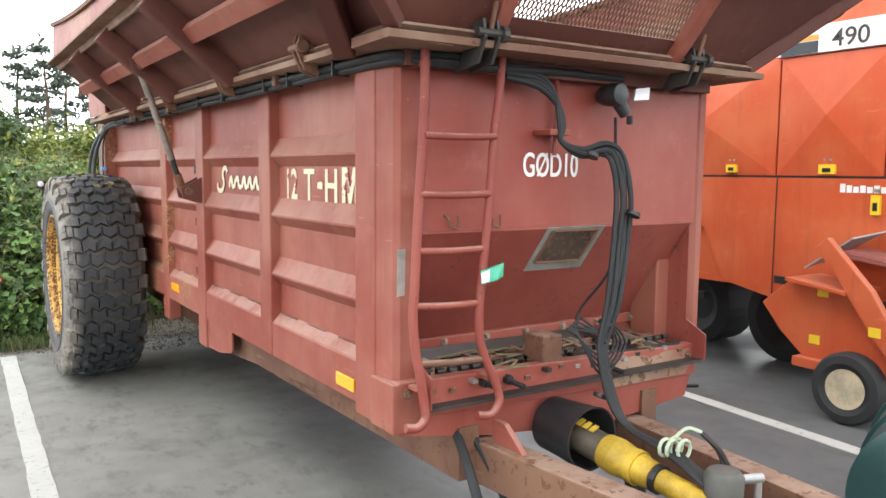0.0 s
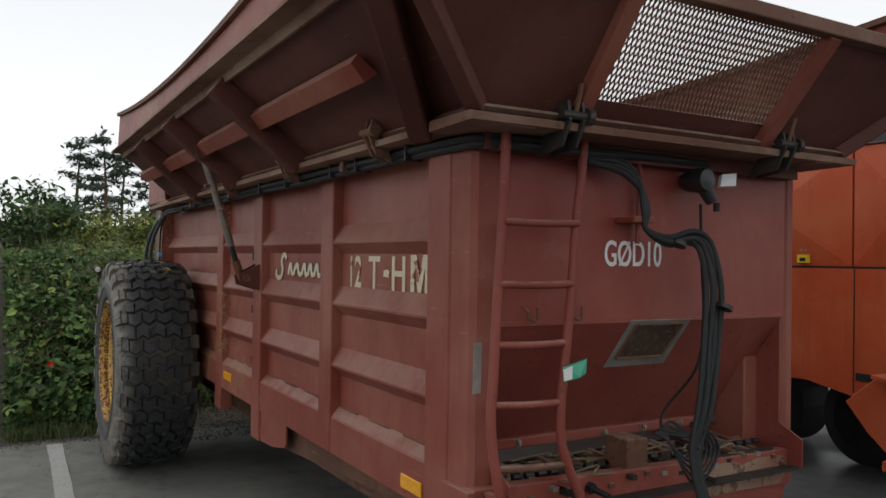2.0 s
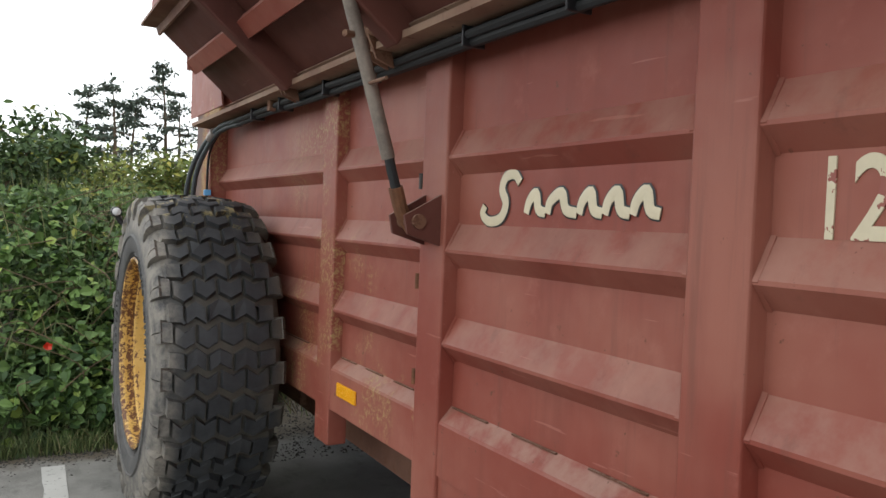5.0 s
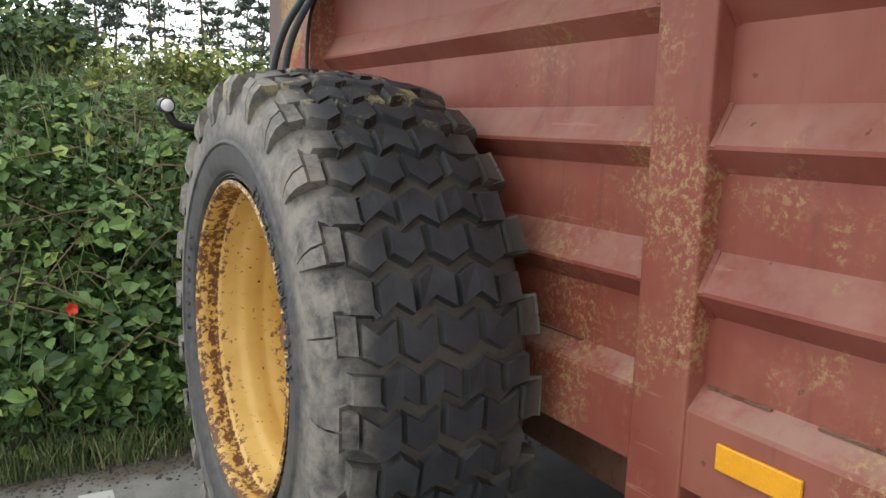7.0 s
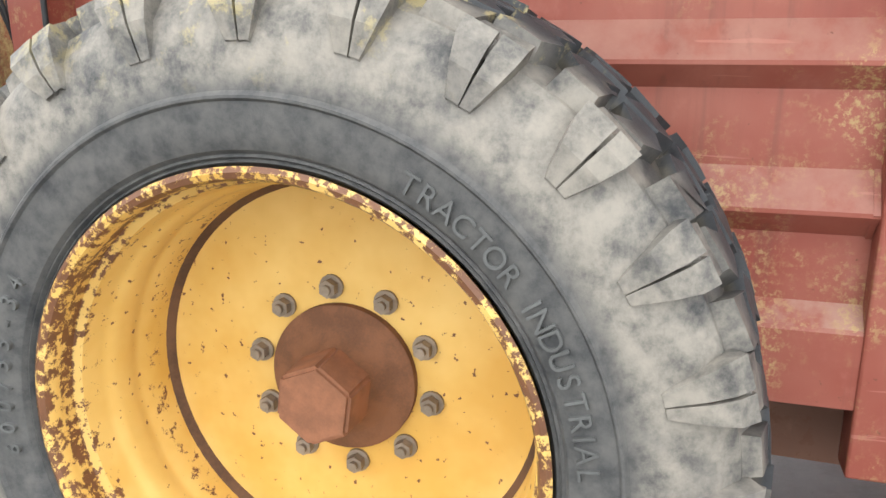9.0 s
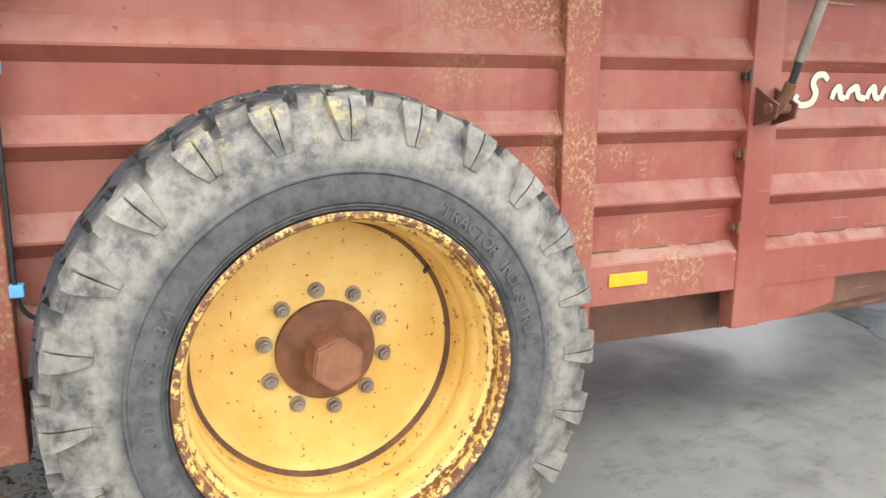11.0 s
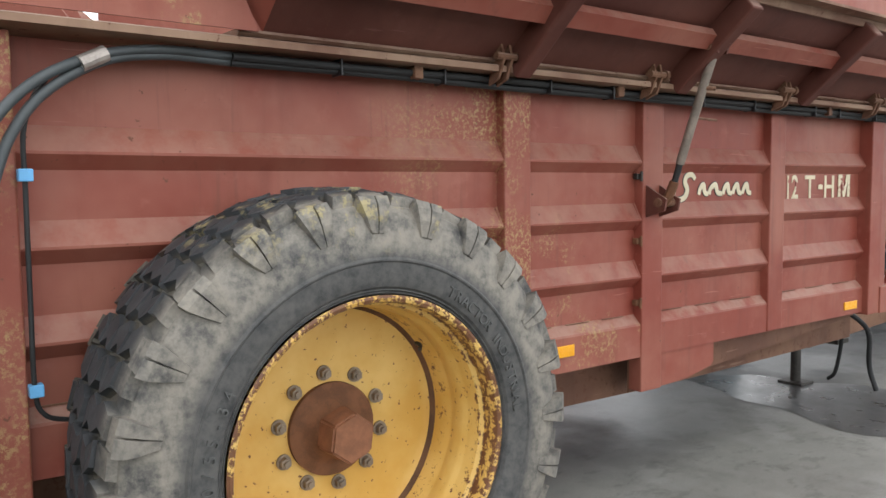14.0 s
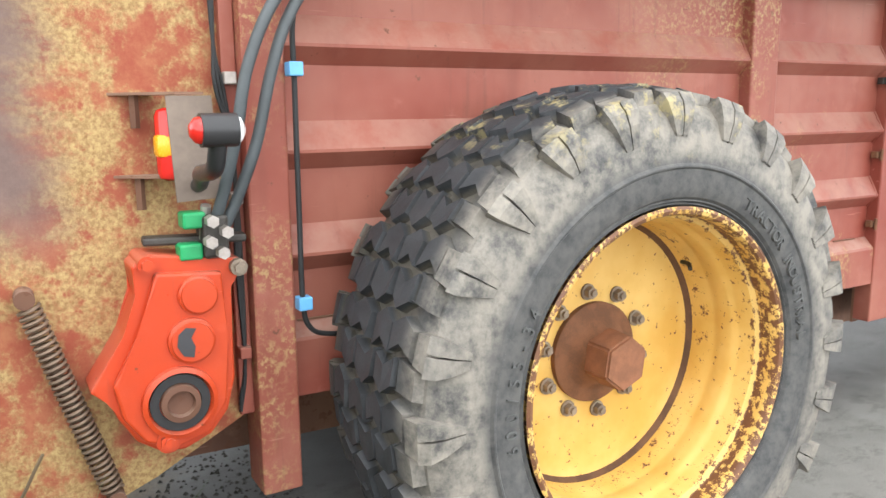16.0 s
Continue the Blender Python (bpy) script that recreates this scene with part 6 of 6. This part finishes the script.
for (x, y, r, w) in ((2.75, -1.55, 0.45, 0.5), (1.0, -0.2, 0.45, 0.55)):
    wh = part("wheel", lathe(B(), [(-w * .4, r * .5), (-w * .5, r * .7), (-w * .45, r * .95), (-w * .3, r), (w * .3, r), (w * .45, r * .95), (w * .5, r * .7), (w * .4, r * .5)], (0, 0, 0), "x", 40, True), RUBBER, tank, "black ribbed tyre", 35)
    wh.rotation_euler = (0, 0, radians(-25))
    wh.location = Vector((x, y, r)) - PLACE[tank]
    PLACE[wh] = Vector((x, y, r))
bm = B()
for k in range(13):
    t = k / 12
    p = Vector((1.55, 0.30, 0.78)).lerp(Vector((0.85, 0.62, 0.80)), t)
    bar(bm, p, p + Vector((0, 0, 0.16)), 0.008, 0.012)
for z in (0.0, 0.08, 0.16):
    bar(bm, (1.57, 0.295, 0.78 + z), (0.83, 0.625, 0.80 + z), 0.012, 0.012)
part("wire_basket", bm, STEEL, tank, "galvanised wire guard")
for p in ((1.42, 0.30, 0.86), (1.1, 0.45, 0.88)):
    bm = B()
    cyl(bm, p, Vector(p) + Vector((-0.02, 0.04, 0)), 0.055, n=20)
    part("tail_lamp", bm, SIGNAL_RED, tank, "", 40)
bm = B()
tube(bm, [(1.62, 0.24, 0.85), (1.6, 0.24, 0.98), (1.5, 0.28, 1.05), (1.2, 0.42, 1.06), (0.9, 0.55, 1.06)], 0.02, 8, 6)
tube(bm, [(1.35, 0.30, 1.0), (1.34, 0.28, 1.12), (1.38, 0.26, 1.16)], 0.018, 8, 6)
part("guard_tube", bm, STEEL, tank, "", 40)
bm = B()
lathe(bm, [(0.0, 0.02), (0.02, 0.07), (0.12, 0.10), (0.24, 0.09)], (0, 0, 0), "x", 18)
bmesh.ops.transform(bm, matrix=pose(2.86, 0.16, 0.62, 0, 25, -25), verts=bm.verts)
part("shaft_cone", bm, plain("mossy_green_guard", (0.05, 0.09, 0.07), 0.8, 0, 0.5, 50, 0.6), tank, "weathered green guard cone")
bm = B()
cyl(bm, (2.84, 0.17, 0.63), (2.98, 0.16, 0.68), 0.05, n=16)
part("yellow_joint", bm, PTO_YELLOW, tank)

# long red chassis further back
chassis = thing("red_trailer_chassis", (6.0, -6.0, 0), "faded red flat trailer chassis on wheels", "trailer")
part("frame_beam", bar(B(), (8.6, -5.6, 1.46), (1.2, -6.5, 1.48), 0.15, 0.16), BEAM_RED, chassis)
for k in range(4):
    x = 7.6 - 1.6 * k
    part("cross_member", bar(B(), (x, -5.8, 1.36), (x, -7.6, 1.36), 0.12, 0.12), BEAM_RED, chassis)
    part("frame_leg", bar(B(), (x, -6.0, 0.0), (x, -6.0, 1.4), 0.08, 0.08), DULL_STEEL, chassis)
for x in (4.6, 3.4):
    bm = lathe(B(), [(-0.15, 0.3), (-0.18, 0.5), (0.18, 0.5), (0.15, 0.3)], (0, 0, 0), "y", 32, True)
    bmesh.ops.translate(bm, verts=bm.verts, vec=(x, -6.4, 0.5))
    part("wheel", bm, RUBBER, chassis, "", 35)
bm = B()
box(bm, 4.7, 4.78, -5.82, -5.80, 1.44, 1.50)
part("side_marker", bm, AMBER, chassis)

cont = thing("white_container", (8.2, -11.2, 0), "dirty white open-top container on a trailer", "container")
part("shell", box(B(), 7.2, 11.0, -12.6, -11.0, 1.78, 2.62, 0.02), plain("dirty_white_steel", (0.60, 0.60, 0.58), 0.6, 0, 0.3, 4), cont)
for k in range(6):
    x = 7.25 + 0.62 * k
    part("rib", box(B(), x, x + 0.06, -11.0, -10.96, 1.80, 2.60, 0.005), plain("container_rib_white", (0.55, 0.55, 0.53), 0.6), cont)
part("trailer_bed", box(B(), 6.3, 11.4, -12.7, -10.9, 1.58, 1.76, 0.02), BEAM_RED, cont)
bm = B()
box(bm, 6.75, 6.9, -11.2, -11.05, 1.75, 2.75, 0.01)
box(bm, 6.5, 6.58, -11.2, -11.1, 1.75, 2.3, 0.01)
part("end_post", bm, BROWN, cont)
for x in (7.6, 9.0, 10.4):
    bm = lathe(B(), [(-0.2, 0.28), (-0.24, 0.5), (0.24, 0.5), (0.2, 0.28)], (0, 0, 0), "y", 32, True)
    bmesh.ops.translate(bm, verts=bm.verts, vec=(x, -11.3, 0.5))
    part("wheel", bm, RUBBER, cont, "", 35)
part("support", box(B(), 6.6, 11.2, -12.0, -11.5, 0.5, 1.58), DULL_STEEL, cont)

truck = thing("red_truck_cab", (6.0, -13.5, 0), "bright red truck cab with white stripe", "truck")
part("cab", prism(B(), [(7.0, 1.45), (7.0, 3.28), (6.86, 3.42), (5.3, 3.5), (4.95, 3.2), (4.75, 2.4), (4.7, 1.45)], "y", -15.4, -13.1, 0.06), TRUCK_RED, truck, "glossy red cab shell", 40)
part("side_window", prism(B(), [(5.75, 2.30), (5.75, 2.82), (5.1, 2.85), (4.95, 2.32)], "y", -13.1, -13.085), GLASS_DARK, truck)
part("stripe", box(B(), 4.75, 6.99, -13.10, -13.085, 2.02, 2.13), WHITE, truck)
for z, x0, x1 in ((3.12, 5.4, 6.4), (3.30, 5.6, 6.2)):
    part("name_bar", box(B(), x0, x1, -13.10, -13.085, z, z + 0.07), WHITE, truck)
bm = B()
cyl(bm, (6.25, -13.10, 2.62), (6.25, -13.08, 2.62), 0.11, n=18)
part("round_emblem", bm, WHITE, truck)
part("fender", box(B(), 4.8, 7.0, -15.3, -13.15, 0.9, 1.45, 0.08), plain("dark_grey_fender", (0.06, 0.065, 0.07), 0.5), truck, "", 60)
for x in (5.7, 9.4):
    bm = lathe(B(), [(-0.2, 0.28), (-0.24, 0.52), (0.24, 0.52), (0.2, 0.28)], (0, 0, 0), "y", 32, True)
    bmesh.ops.translate(bm, verts=bm.verts, vec=(x, -13.4, 0.52))
    part("wheel", bm, RUBBER, truck, "", 35)

hall = thing("workshop_hall", (10, -36, 0), "white and light blue sheet-clad hall with pale roof", "building")
part("wall", box(B(), -14, 40, -46, -30.2, 0, 3.5), WALLW, hall)
bm = B()
prof = []
nseg = 220
for k in range(nseg):
    x0 = -14 + 54 * k / nseg
    w = 54 / nseg
    for fx, yy in ((0, -30.12), (0.45, -30.12), (0.5, -30.18), (0.95, -30.18)):
        prof.append((x0 + fx * w, yy))
vt = [(bm.verts.new((a, b, 3.45)), bm.verts.new((a, b, 4.92))) for a, b in prof]
for p, q in zip(vt, vt[1:]):
    bm.faces.new((p[0], q[0], q[1], p[1]))
part("cladding", bm, CYAN, hall, "light blue corrugated cladding")
part("upper_wall", box(B(), -14, 40, -46, -30.22, 3.5, 4.9), WALLW, hall)
roof = part("roof", prism(B(), [(-29.7, 4.92), (-38, 7.6), (-46.3, 4.92), (-46.3, 4.82), (-38, 7.45), (-29.7, 4.82)], "x", -15, 41), ROOF, hall, "pale corrugated roof")
bm = B()
for k in range(180):
    x = -15 + 56 * k / 180
    bar(bm, (x, -29.7, 4.94), (x, -38, 7.62), 0.14, 0.05)
part("roof_corrugation", bm, ROOF, roof)
for x in (2.0, 12.0, 20.0):
    dr_ = part("door", box(B(), x, x + 2.6, -30.19, -30.10, 0, 3.1), plain("grey_roller_door", (0.35, 0.36, 0.37), 0.5), hall)

for far_thing, low in ((hall, 0.83), (truck, 0.89), (cont, 0.88), (chassis, 0.84), (tank, 0.95)):
    far_thing.scale.z = low

# ---------------------------------------------------------------- bank with brambles, weeds, bushes and pines
def bank_z(x, y):
    """Height of the overgrown bank behind the yard."""
    edge = 7.25 + 0.75 * max(0.0, min(1.0, (x - 0.9) / 0.6))
    if x < 0.0:
        edge += 1.2 * min(1.0, -x / 0.5)
    d = max(0.0, y - edge)
    h = 1.27 * (1 - math.exp(-d * 1.0)) + 0.035 * min(d, 20)
    return h + 0.12 * min(1, d) * noise.noise(Vector((x * 1.1, y * 1.1, 0)))


bm = B()
nx, ny = 60, 50
grid = []
for i in range(nx + 1):
    row = []
    for j in range(ny + 1):
        x = -3 + 33 * (i / nx) ** 1.6
        y = 6.95 + 30 * (j / ny) ** 2
        row.append(bm.verts.new((x, y, bank_z(x, y) - 0.06)))
    grid.append(row)
for i in range(nx):
    for j in range(ny):
        bm.faces.new((grid[i][j], grid[i + 1][j], grid[i + 1][j + 1], grid[i][j + 1]))
SOIL = plain("dark_leaf_litter", (0.035, 0.032, 0.018), 0.95, 0, 0.5, 20, 0.6)
tagged(part("bank", bm, SOIL, None, "", 60), "overgrown earth bank behind the yard", "bank", kind="structure")


def leaf_cloud(name, count, place, size, mat, seed, parent=None, normal_up=0.6, long=1.5):
    """Many small folded leaves in one mesh. place(rng) gives a middle."""
    rng = np.random.default_rng(seed)
    V, F = [], []
    for _ in range(count):
        c = place(rng)
        if c is None:
            continue
        s = size * rng.uniform(0.55, 1.3)
        th = rng.uniform(0, 2 * math.pi)
        el = rng.normal(0.25, 0.5)
        d = np.array([math.cos(th) * math.cos(el), math.sin(th) * math.cos(el), -math.sin(el)])
        up = np.array([rng.normal(0, 0.5), rng.normal(-0.35, 0.5), normal_up + rng.uniform(0, 0.6)])
        sd = np.cross(d, up)
        sd /= max(1e-6, np.linalg.norm(sd))
        nn = np.cross(sd, d)
        b = len(V)
        w = s / long
        V += [c - d * s * .5, c - d * s * .1 + sd * w * .5 + nn * w * .18, c - d * s * .1 - sd * w * .5 + nn * w * .18, c + d * s * .22 + sd * w * .36 + nn * w * .1, c + d * s * .22 - sd * w * .36 + nn * w * .1, c + d * s * .5 - nn * w * .1, c]
        F += [(b, b + 1, b + 6), (b, b + 6, b + 2), (b + 1, b + 3, b + 6), (b + 6, b + 4, b + 2), (b + 3, b + 5, b + 6), (b + 6, b + 5, b + 4)]
    me = bpy.data.meshes.new(name)
    me.from_pydata([tuple(v) for v in V], [], F)
    me.materials.append(mat)
    ob = new(name, me)
    PLACE[ob] = Vector((0, 0, 0))
    if parent is not None:
        ob.parent = parent
        ob.location = -PLACE[parent]
    return ob


def on_bank(x0, x1, y0, y1, lift, power=1.0):
    def f(rng):
        x = rng.uniform(x0, x1)
        y = y0 + (y1 - y0) * rng.uniform(0, 1) ** power
        z = bank_z(x, y)
        if z < 0.02 and y < 8.1:
            return None
        clump = 0.5 + 0.5 * noise.noise(Vector((x * 2.2, y * 2.2, z * 2.2)))
        hollow = noise.noise(Vector((x * 3.4 + 7, y * 3.4, z * 2.6)))
        if hollow > 0.16 and rng.random() < 0.8:
            return None
        return np.array([x, y, z + rng.uniform(-0.06, lift) * clump])
    return f


tagged(leaf_cloud("bramble_leaves", 17000, on_bank(0.0, 2.6, 7.25, 10.3, 0.46, 1.7), 0.078, LEAF, 1, long=1.3), "dense green bramble leaves covering the bank", "brambles", kind="stuff")
tagged(leaf_cloud("nettle_leaves", 15000, on_bank(0.0, 2.6, 7.22, 9.6, 0.30, 1.5), 0.042, WEED_DARK, 6, long=2.2), "small dark nettle and weed leaves among the brambles", "weeds", kind="stuff")
tagged(leaf_cloud("weed_leaves", 9000, on_bank(0.0, 8.0, 8.6, 16, 0.42, 1.2), 0.10, WEED, 2, long=2.6), "yellow-green weeds on top of the bank", "weeds", kind="stuff")
tagged(leaf_cloud("bush_leaves", 9000, on_bank(2.0, 14.0, 8.3, 15, 0.4, 1.3), 0.12, LEAF_FAR, 3, long=1.5), "dark leafy scrub along the bank", "scrub", kind="stuff")

rng = np.random.default_rng(9)
V, F = [], []
for _ in range(4500):
    if rng.random() < 0.6:
        x, y = rng.uniform(0.0, 1.4), 7.14 + abs(rng.normal(0.08, 0.16))
        h = rng.uniform(0.04, 0.17)
    else:
        x = rng.uniform(0.0, 3.0)
        y = 7.4 + 3.2 * rng.uniform(0, 1)
        h = rng.uniform(0.15, 0.55)
    z = bank_z(x, y) - 0.03
    lean = rng.normal(0, 0.35, 2) * h
    w = rng.uniform(0.002, 0.005)
    a = rng.uniform(0, 3.14)
    dx, dy = math.cos(a) * w, math.sin(a) * w
    b = len(V)
    V += [(x - dx, y - dy, z), (x + dx, y + dy, z), (x + lean[0] * .5 + dx * .7, y + lean[1] * .5 + dy * .7, z + h * .6), (x + lean[0] * .5 - dx * .7, y + lean[1] * .5 - dy * .7, z + h * .6), (x + lean[0], y + lean[1], z + h)]
    F += [(b, b + 1, b + 2, b + 3), (b + 3, b + 2, b + 4)]
me = bpy.data.meshes.new("grass_blades")
me.from_pydata(V, [], F)
me.materials.append(GRASS)
tagged(new("grass_blades", me), "dry grass blades between the brambles", "grass", kind="stuff")
bm = B()
rnd = random.Random(4)
for _ in range(90):
    x, y = rnd.uniform(0.0, 2.2), rnd.uniform(7.3, 9.2)
    z = bank_z(x, y)
    tube(bm, [(x, y, z - 0.05), (x + rnd.uniform(-.2, .2), y + rnd.uniform(-.25, .1), z + 0.2), (x + rnd.uniform(-.5, .5), y + rnd.uniform(-.5, .2), z + rnd.uniform(0.05, 0.4))], 0.0035, 4, 4)
tagged(part("bramble_stems", bm, plain("brown_bramble_stems", (0.13, 0.09, 0.05), 0.8)), "tangled brown bramble stems", "brambles", kind="stuff")
# litter and grit along the edge and under the rear of the spreader
V, F = [], []
rng = np.random.default_rng(12)
for _ in range(5000):
    if rng.random() < 0.6:
        x, y, s = rng.uniform(1.0, 3.2), rng.uniform(6.6, 8.0), rng.uniform(0.004, 0.013)
    else:
        x, y, s = rng.uniform(-0.2, 1.3), 7.3 - abs(rng.normal(0, 0.16)), rng.uniform(0.003, 0.011)
    b = len(V)
    for k in range(4):
        a = rng.uniform(0, .8) + k * 1.57
        V.append((x + s * math.cos(a), y + s * math.sin(a), 0.0))
    V.append((x, y, s * rng.uniform(0.4, 1.0)))
    F += [(b, b + 1, b + 4), (b + 1, b + 2, b + 4), (b + 2, b + 3, b + 4), (b + 3, b, b + 4)]
me = bpy.data.meshes.new("dark_grit")
me.from_pydata(V, [], F)
me.materials.append(plain("dark_damp_grit", (0.045, 0.042, 0.036), 0.7, 0, 0.5, 30))
tagged(new("dark_grit", me), "dark damp grit and crumbs on the yard", "grit", kind="stuff")


def bush(name, x, y, h, r, n, mat, seed, label):
    z0 = bank_z(x, y)
    t = thing(name, (x, y, z0), label, "bush", "bushes on the bank")
    bm = B()
    rnd = random.Random(seed)
    tips = []
    for _ in range(16):
        a = rnd.uniform(0, 6.28)
        k = rnd.uniform(0.25, 1.0)
        top = Vector((x + r * k * math.cos(a), y + r * k * math.sin(a), z0 + h * rnd.uniform(0.45, 1.0)))
        mid = Vector((x, y, z0)).lerp(top, 0.5) + Vector((0, 0, 0.1 * h))
        tube(bm, [(x, y, z0 - 0.1), mid, top], lambda s: 0.02 * (1.15 - s), 5, 4)
        tips += [top, mid.lerp(top, 0.6), mid]
    tagged(part("branchwork", bm, BARK, t), kind="stuff")

    def f(rng):
        c = tips[int(rng.integers(len(tips)))]
        return np.array(c) + rng.normal(0, 0.17 * r, 3)
    leaf_cloud("foliage", n, f, 0.09, mat, seed, t, long=2.0)
    return t


bush("leafy_bush", 0.5, 12.0, 0.85, 0.6, 2600, LEAF_FAR, 31, "feathery dark green bush on the bank")
bush("leafy_bush", 0.12, 10.8, 0.55, 0.4, 1300, LEAF_FAR, 32, "feathery dark green bush on the bank")
bush("leafy_bush", 2.2, 13.5, 0.5, 0.8, 1800, WEED, 33, "yellow-green bush on the bank")
bush("leafy_bush", 3.6, 15.5, 0.6, 1.0, 1800, LEAF_FAR, 34, "dark green bush on the bank")
bush("leafy_bush", 1.4, 15.0, 0.5, 0.8, 1500, WEED, 35, "yellow-green bush on the bank")
bm = B()
poppy = Vector((0.33, 7.42, 0.56))
for k in range(5):
    a = 2 * math.pi * k / 5
    slab(bm, [poppy, poppy + Vector((0.022 * math.cos(a), -0.01, 0.022 * math.sin(a))), poppy + Vector((0.026 * math.cos(a + .6), -0.015, 0.026 * math.sin(a + .6))), poppy + Vector((0.02 * math.cos(a + 1.2), -0.01, 0.02 * math.sin(a + 1.2)))], 0.001)
fl = thing("red_flower", (poppy.x, poppy.y, 0.45), "single red flower among the brambles", "flower")
part("petals", bm, plain("red_petals", (0.75, 0.04, 0.015), 0.5), fl)
part("stem", tube(B(), [(poppy.x, poppy.y + 0.01, 0.25), (poppy.x + 0.01, poppy.y + 0.01, 0.5), tuple(poppy)], 0.003, 5, 4), LEAF, fl)


def pine(x, y, h, seed):
    """A tall thin pine: bare trunk, whorled limbs, flat needle clumps with gaps."""
    rnd = random.Random(seed)
    t = thing("pine_tree", (x, y, 0), "tall sparse pine tree standing far behind the bank", "tree", "far pines")
    bm = B()
    tube(bm, [(x, y, 0), (x + rnd.uniform(-.3, .3), y, h * .5), (x + rnd.uniform(-.3, .3), y, h)], lambda s: 0.20 * (1.08 - s), 7, 6)
    part("trunk", bm, BARK, t)
    bm = B()
    ends = []
    z = h * rnd.uniform(0.28, 0.4)
    while z < h:
        reach = (1.9 * (1 - (z / h) ** 2.2) + 0.35) * rnd.uniform(0.6, 1.15)
        for k in range(rnd.randint(2, 4)):
            a = rnd.uniform(0, 6.28)
            p = Vector((x, y, z))
            q = p + Vector((reach * math.cos(a), reach * math.sin(a), reach * rnd.uniform(-0.05, 0.3)))
            bar(bm, p, q, 0.05, 0.05)
            ends += [q, p.lerp(q, 0.75), p.lerp(q, 0.5)]
        z += rnd.uniform(0.4, 0.8)
    ends.append(Vector((x, y, h)))
    tagged(part("limb_set", bm, BARK, t), kind="stuff")

    def f(rng):
        c = ends[int(rng.integers(len(ends)))]
        return np.array(c) + rng.normal(0, 1, 3) * np.array([0.24, 0.24, 0.11])
    leaf_cloud("crown", 1500, f, 0.30, HAZY_NEEDLES, seed, t, long=2.4)


rnd = random.Random(77)
for k in range(13):
    ang = radians(4.5 + 1.55 * k + rnd.uniform(-.5, .5))
    d = rnd.uniform(44, 60)
    pine(d * math.sin(ang) + 0.1, 2 + d * math.cos(ang), rnd.uniform(8.0, 11.0) * d / 52, 100 + k)
# low far wood below the pines
def far_wood(rng):
    x = rng.uniform(-6, 40)
    y = 42 + rng.uniform(-3, 6)
    top = 2.9 + 1.1 * noise.noise(Vector((x * 0.35, 3, 0))) + 0.7 * noise.noise(Vector((x * 1.3, 9, 0)))
    return np.array([x, y, rng.uniform(0.3, 1.0) ** 0.6 * top])


tagged(leaf_cloud("far_wood", 15000, far_wood, 0.42, LEAF_FAR, 50, long=1.6), "distant dark green wood edge", "trees", kind="stuff")
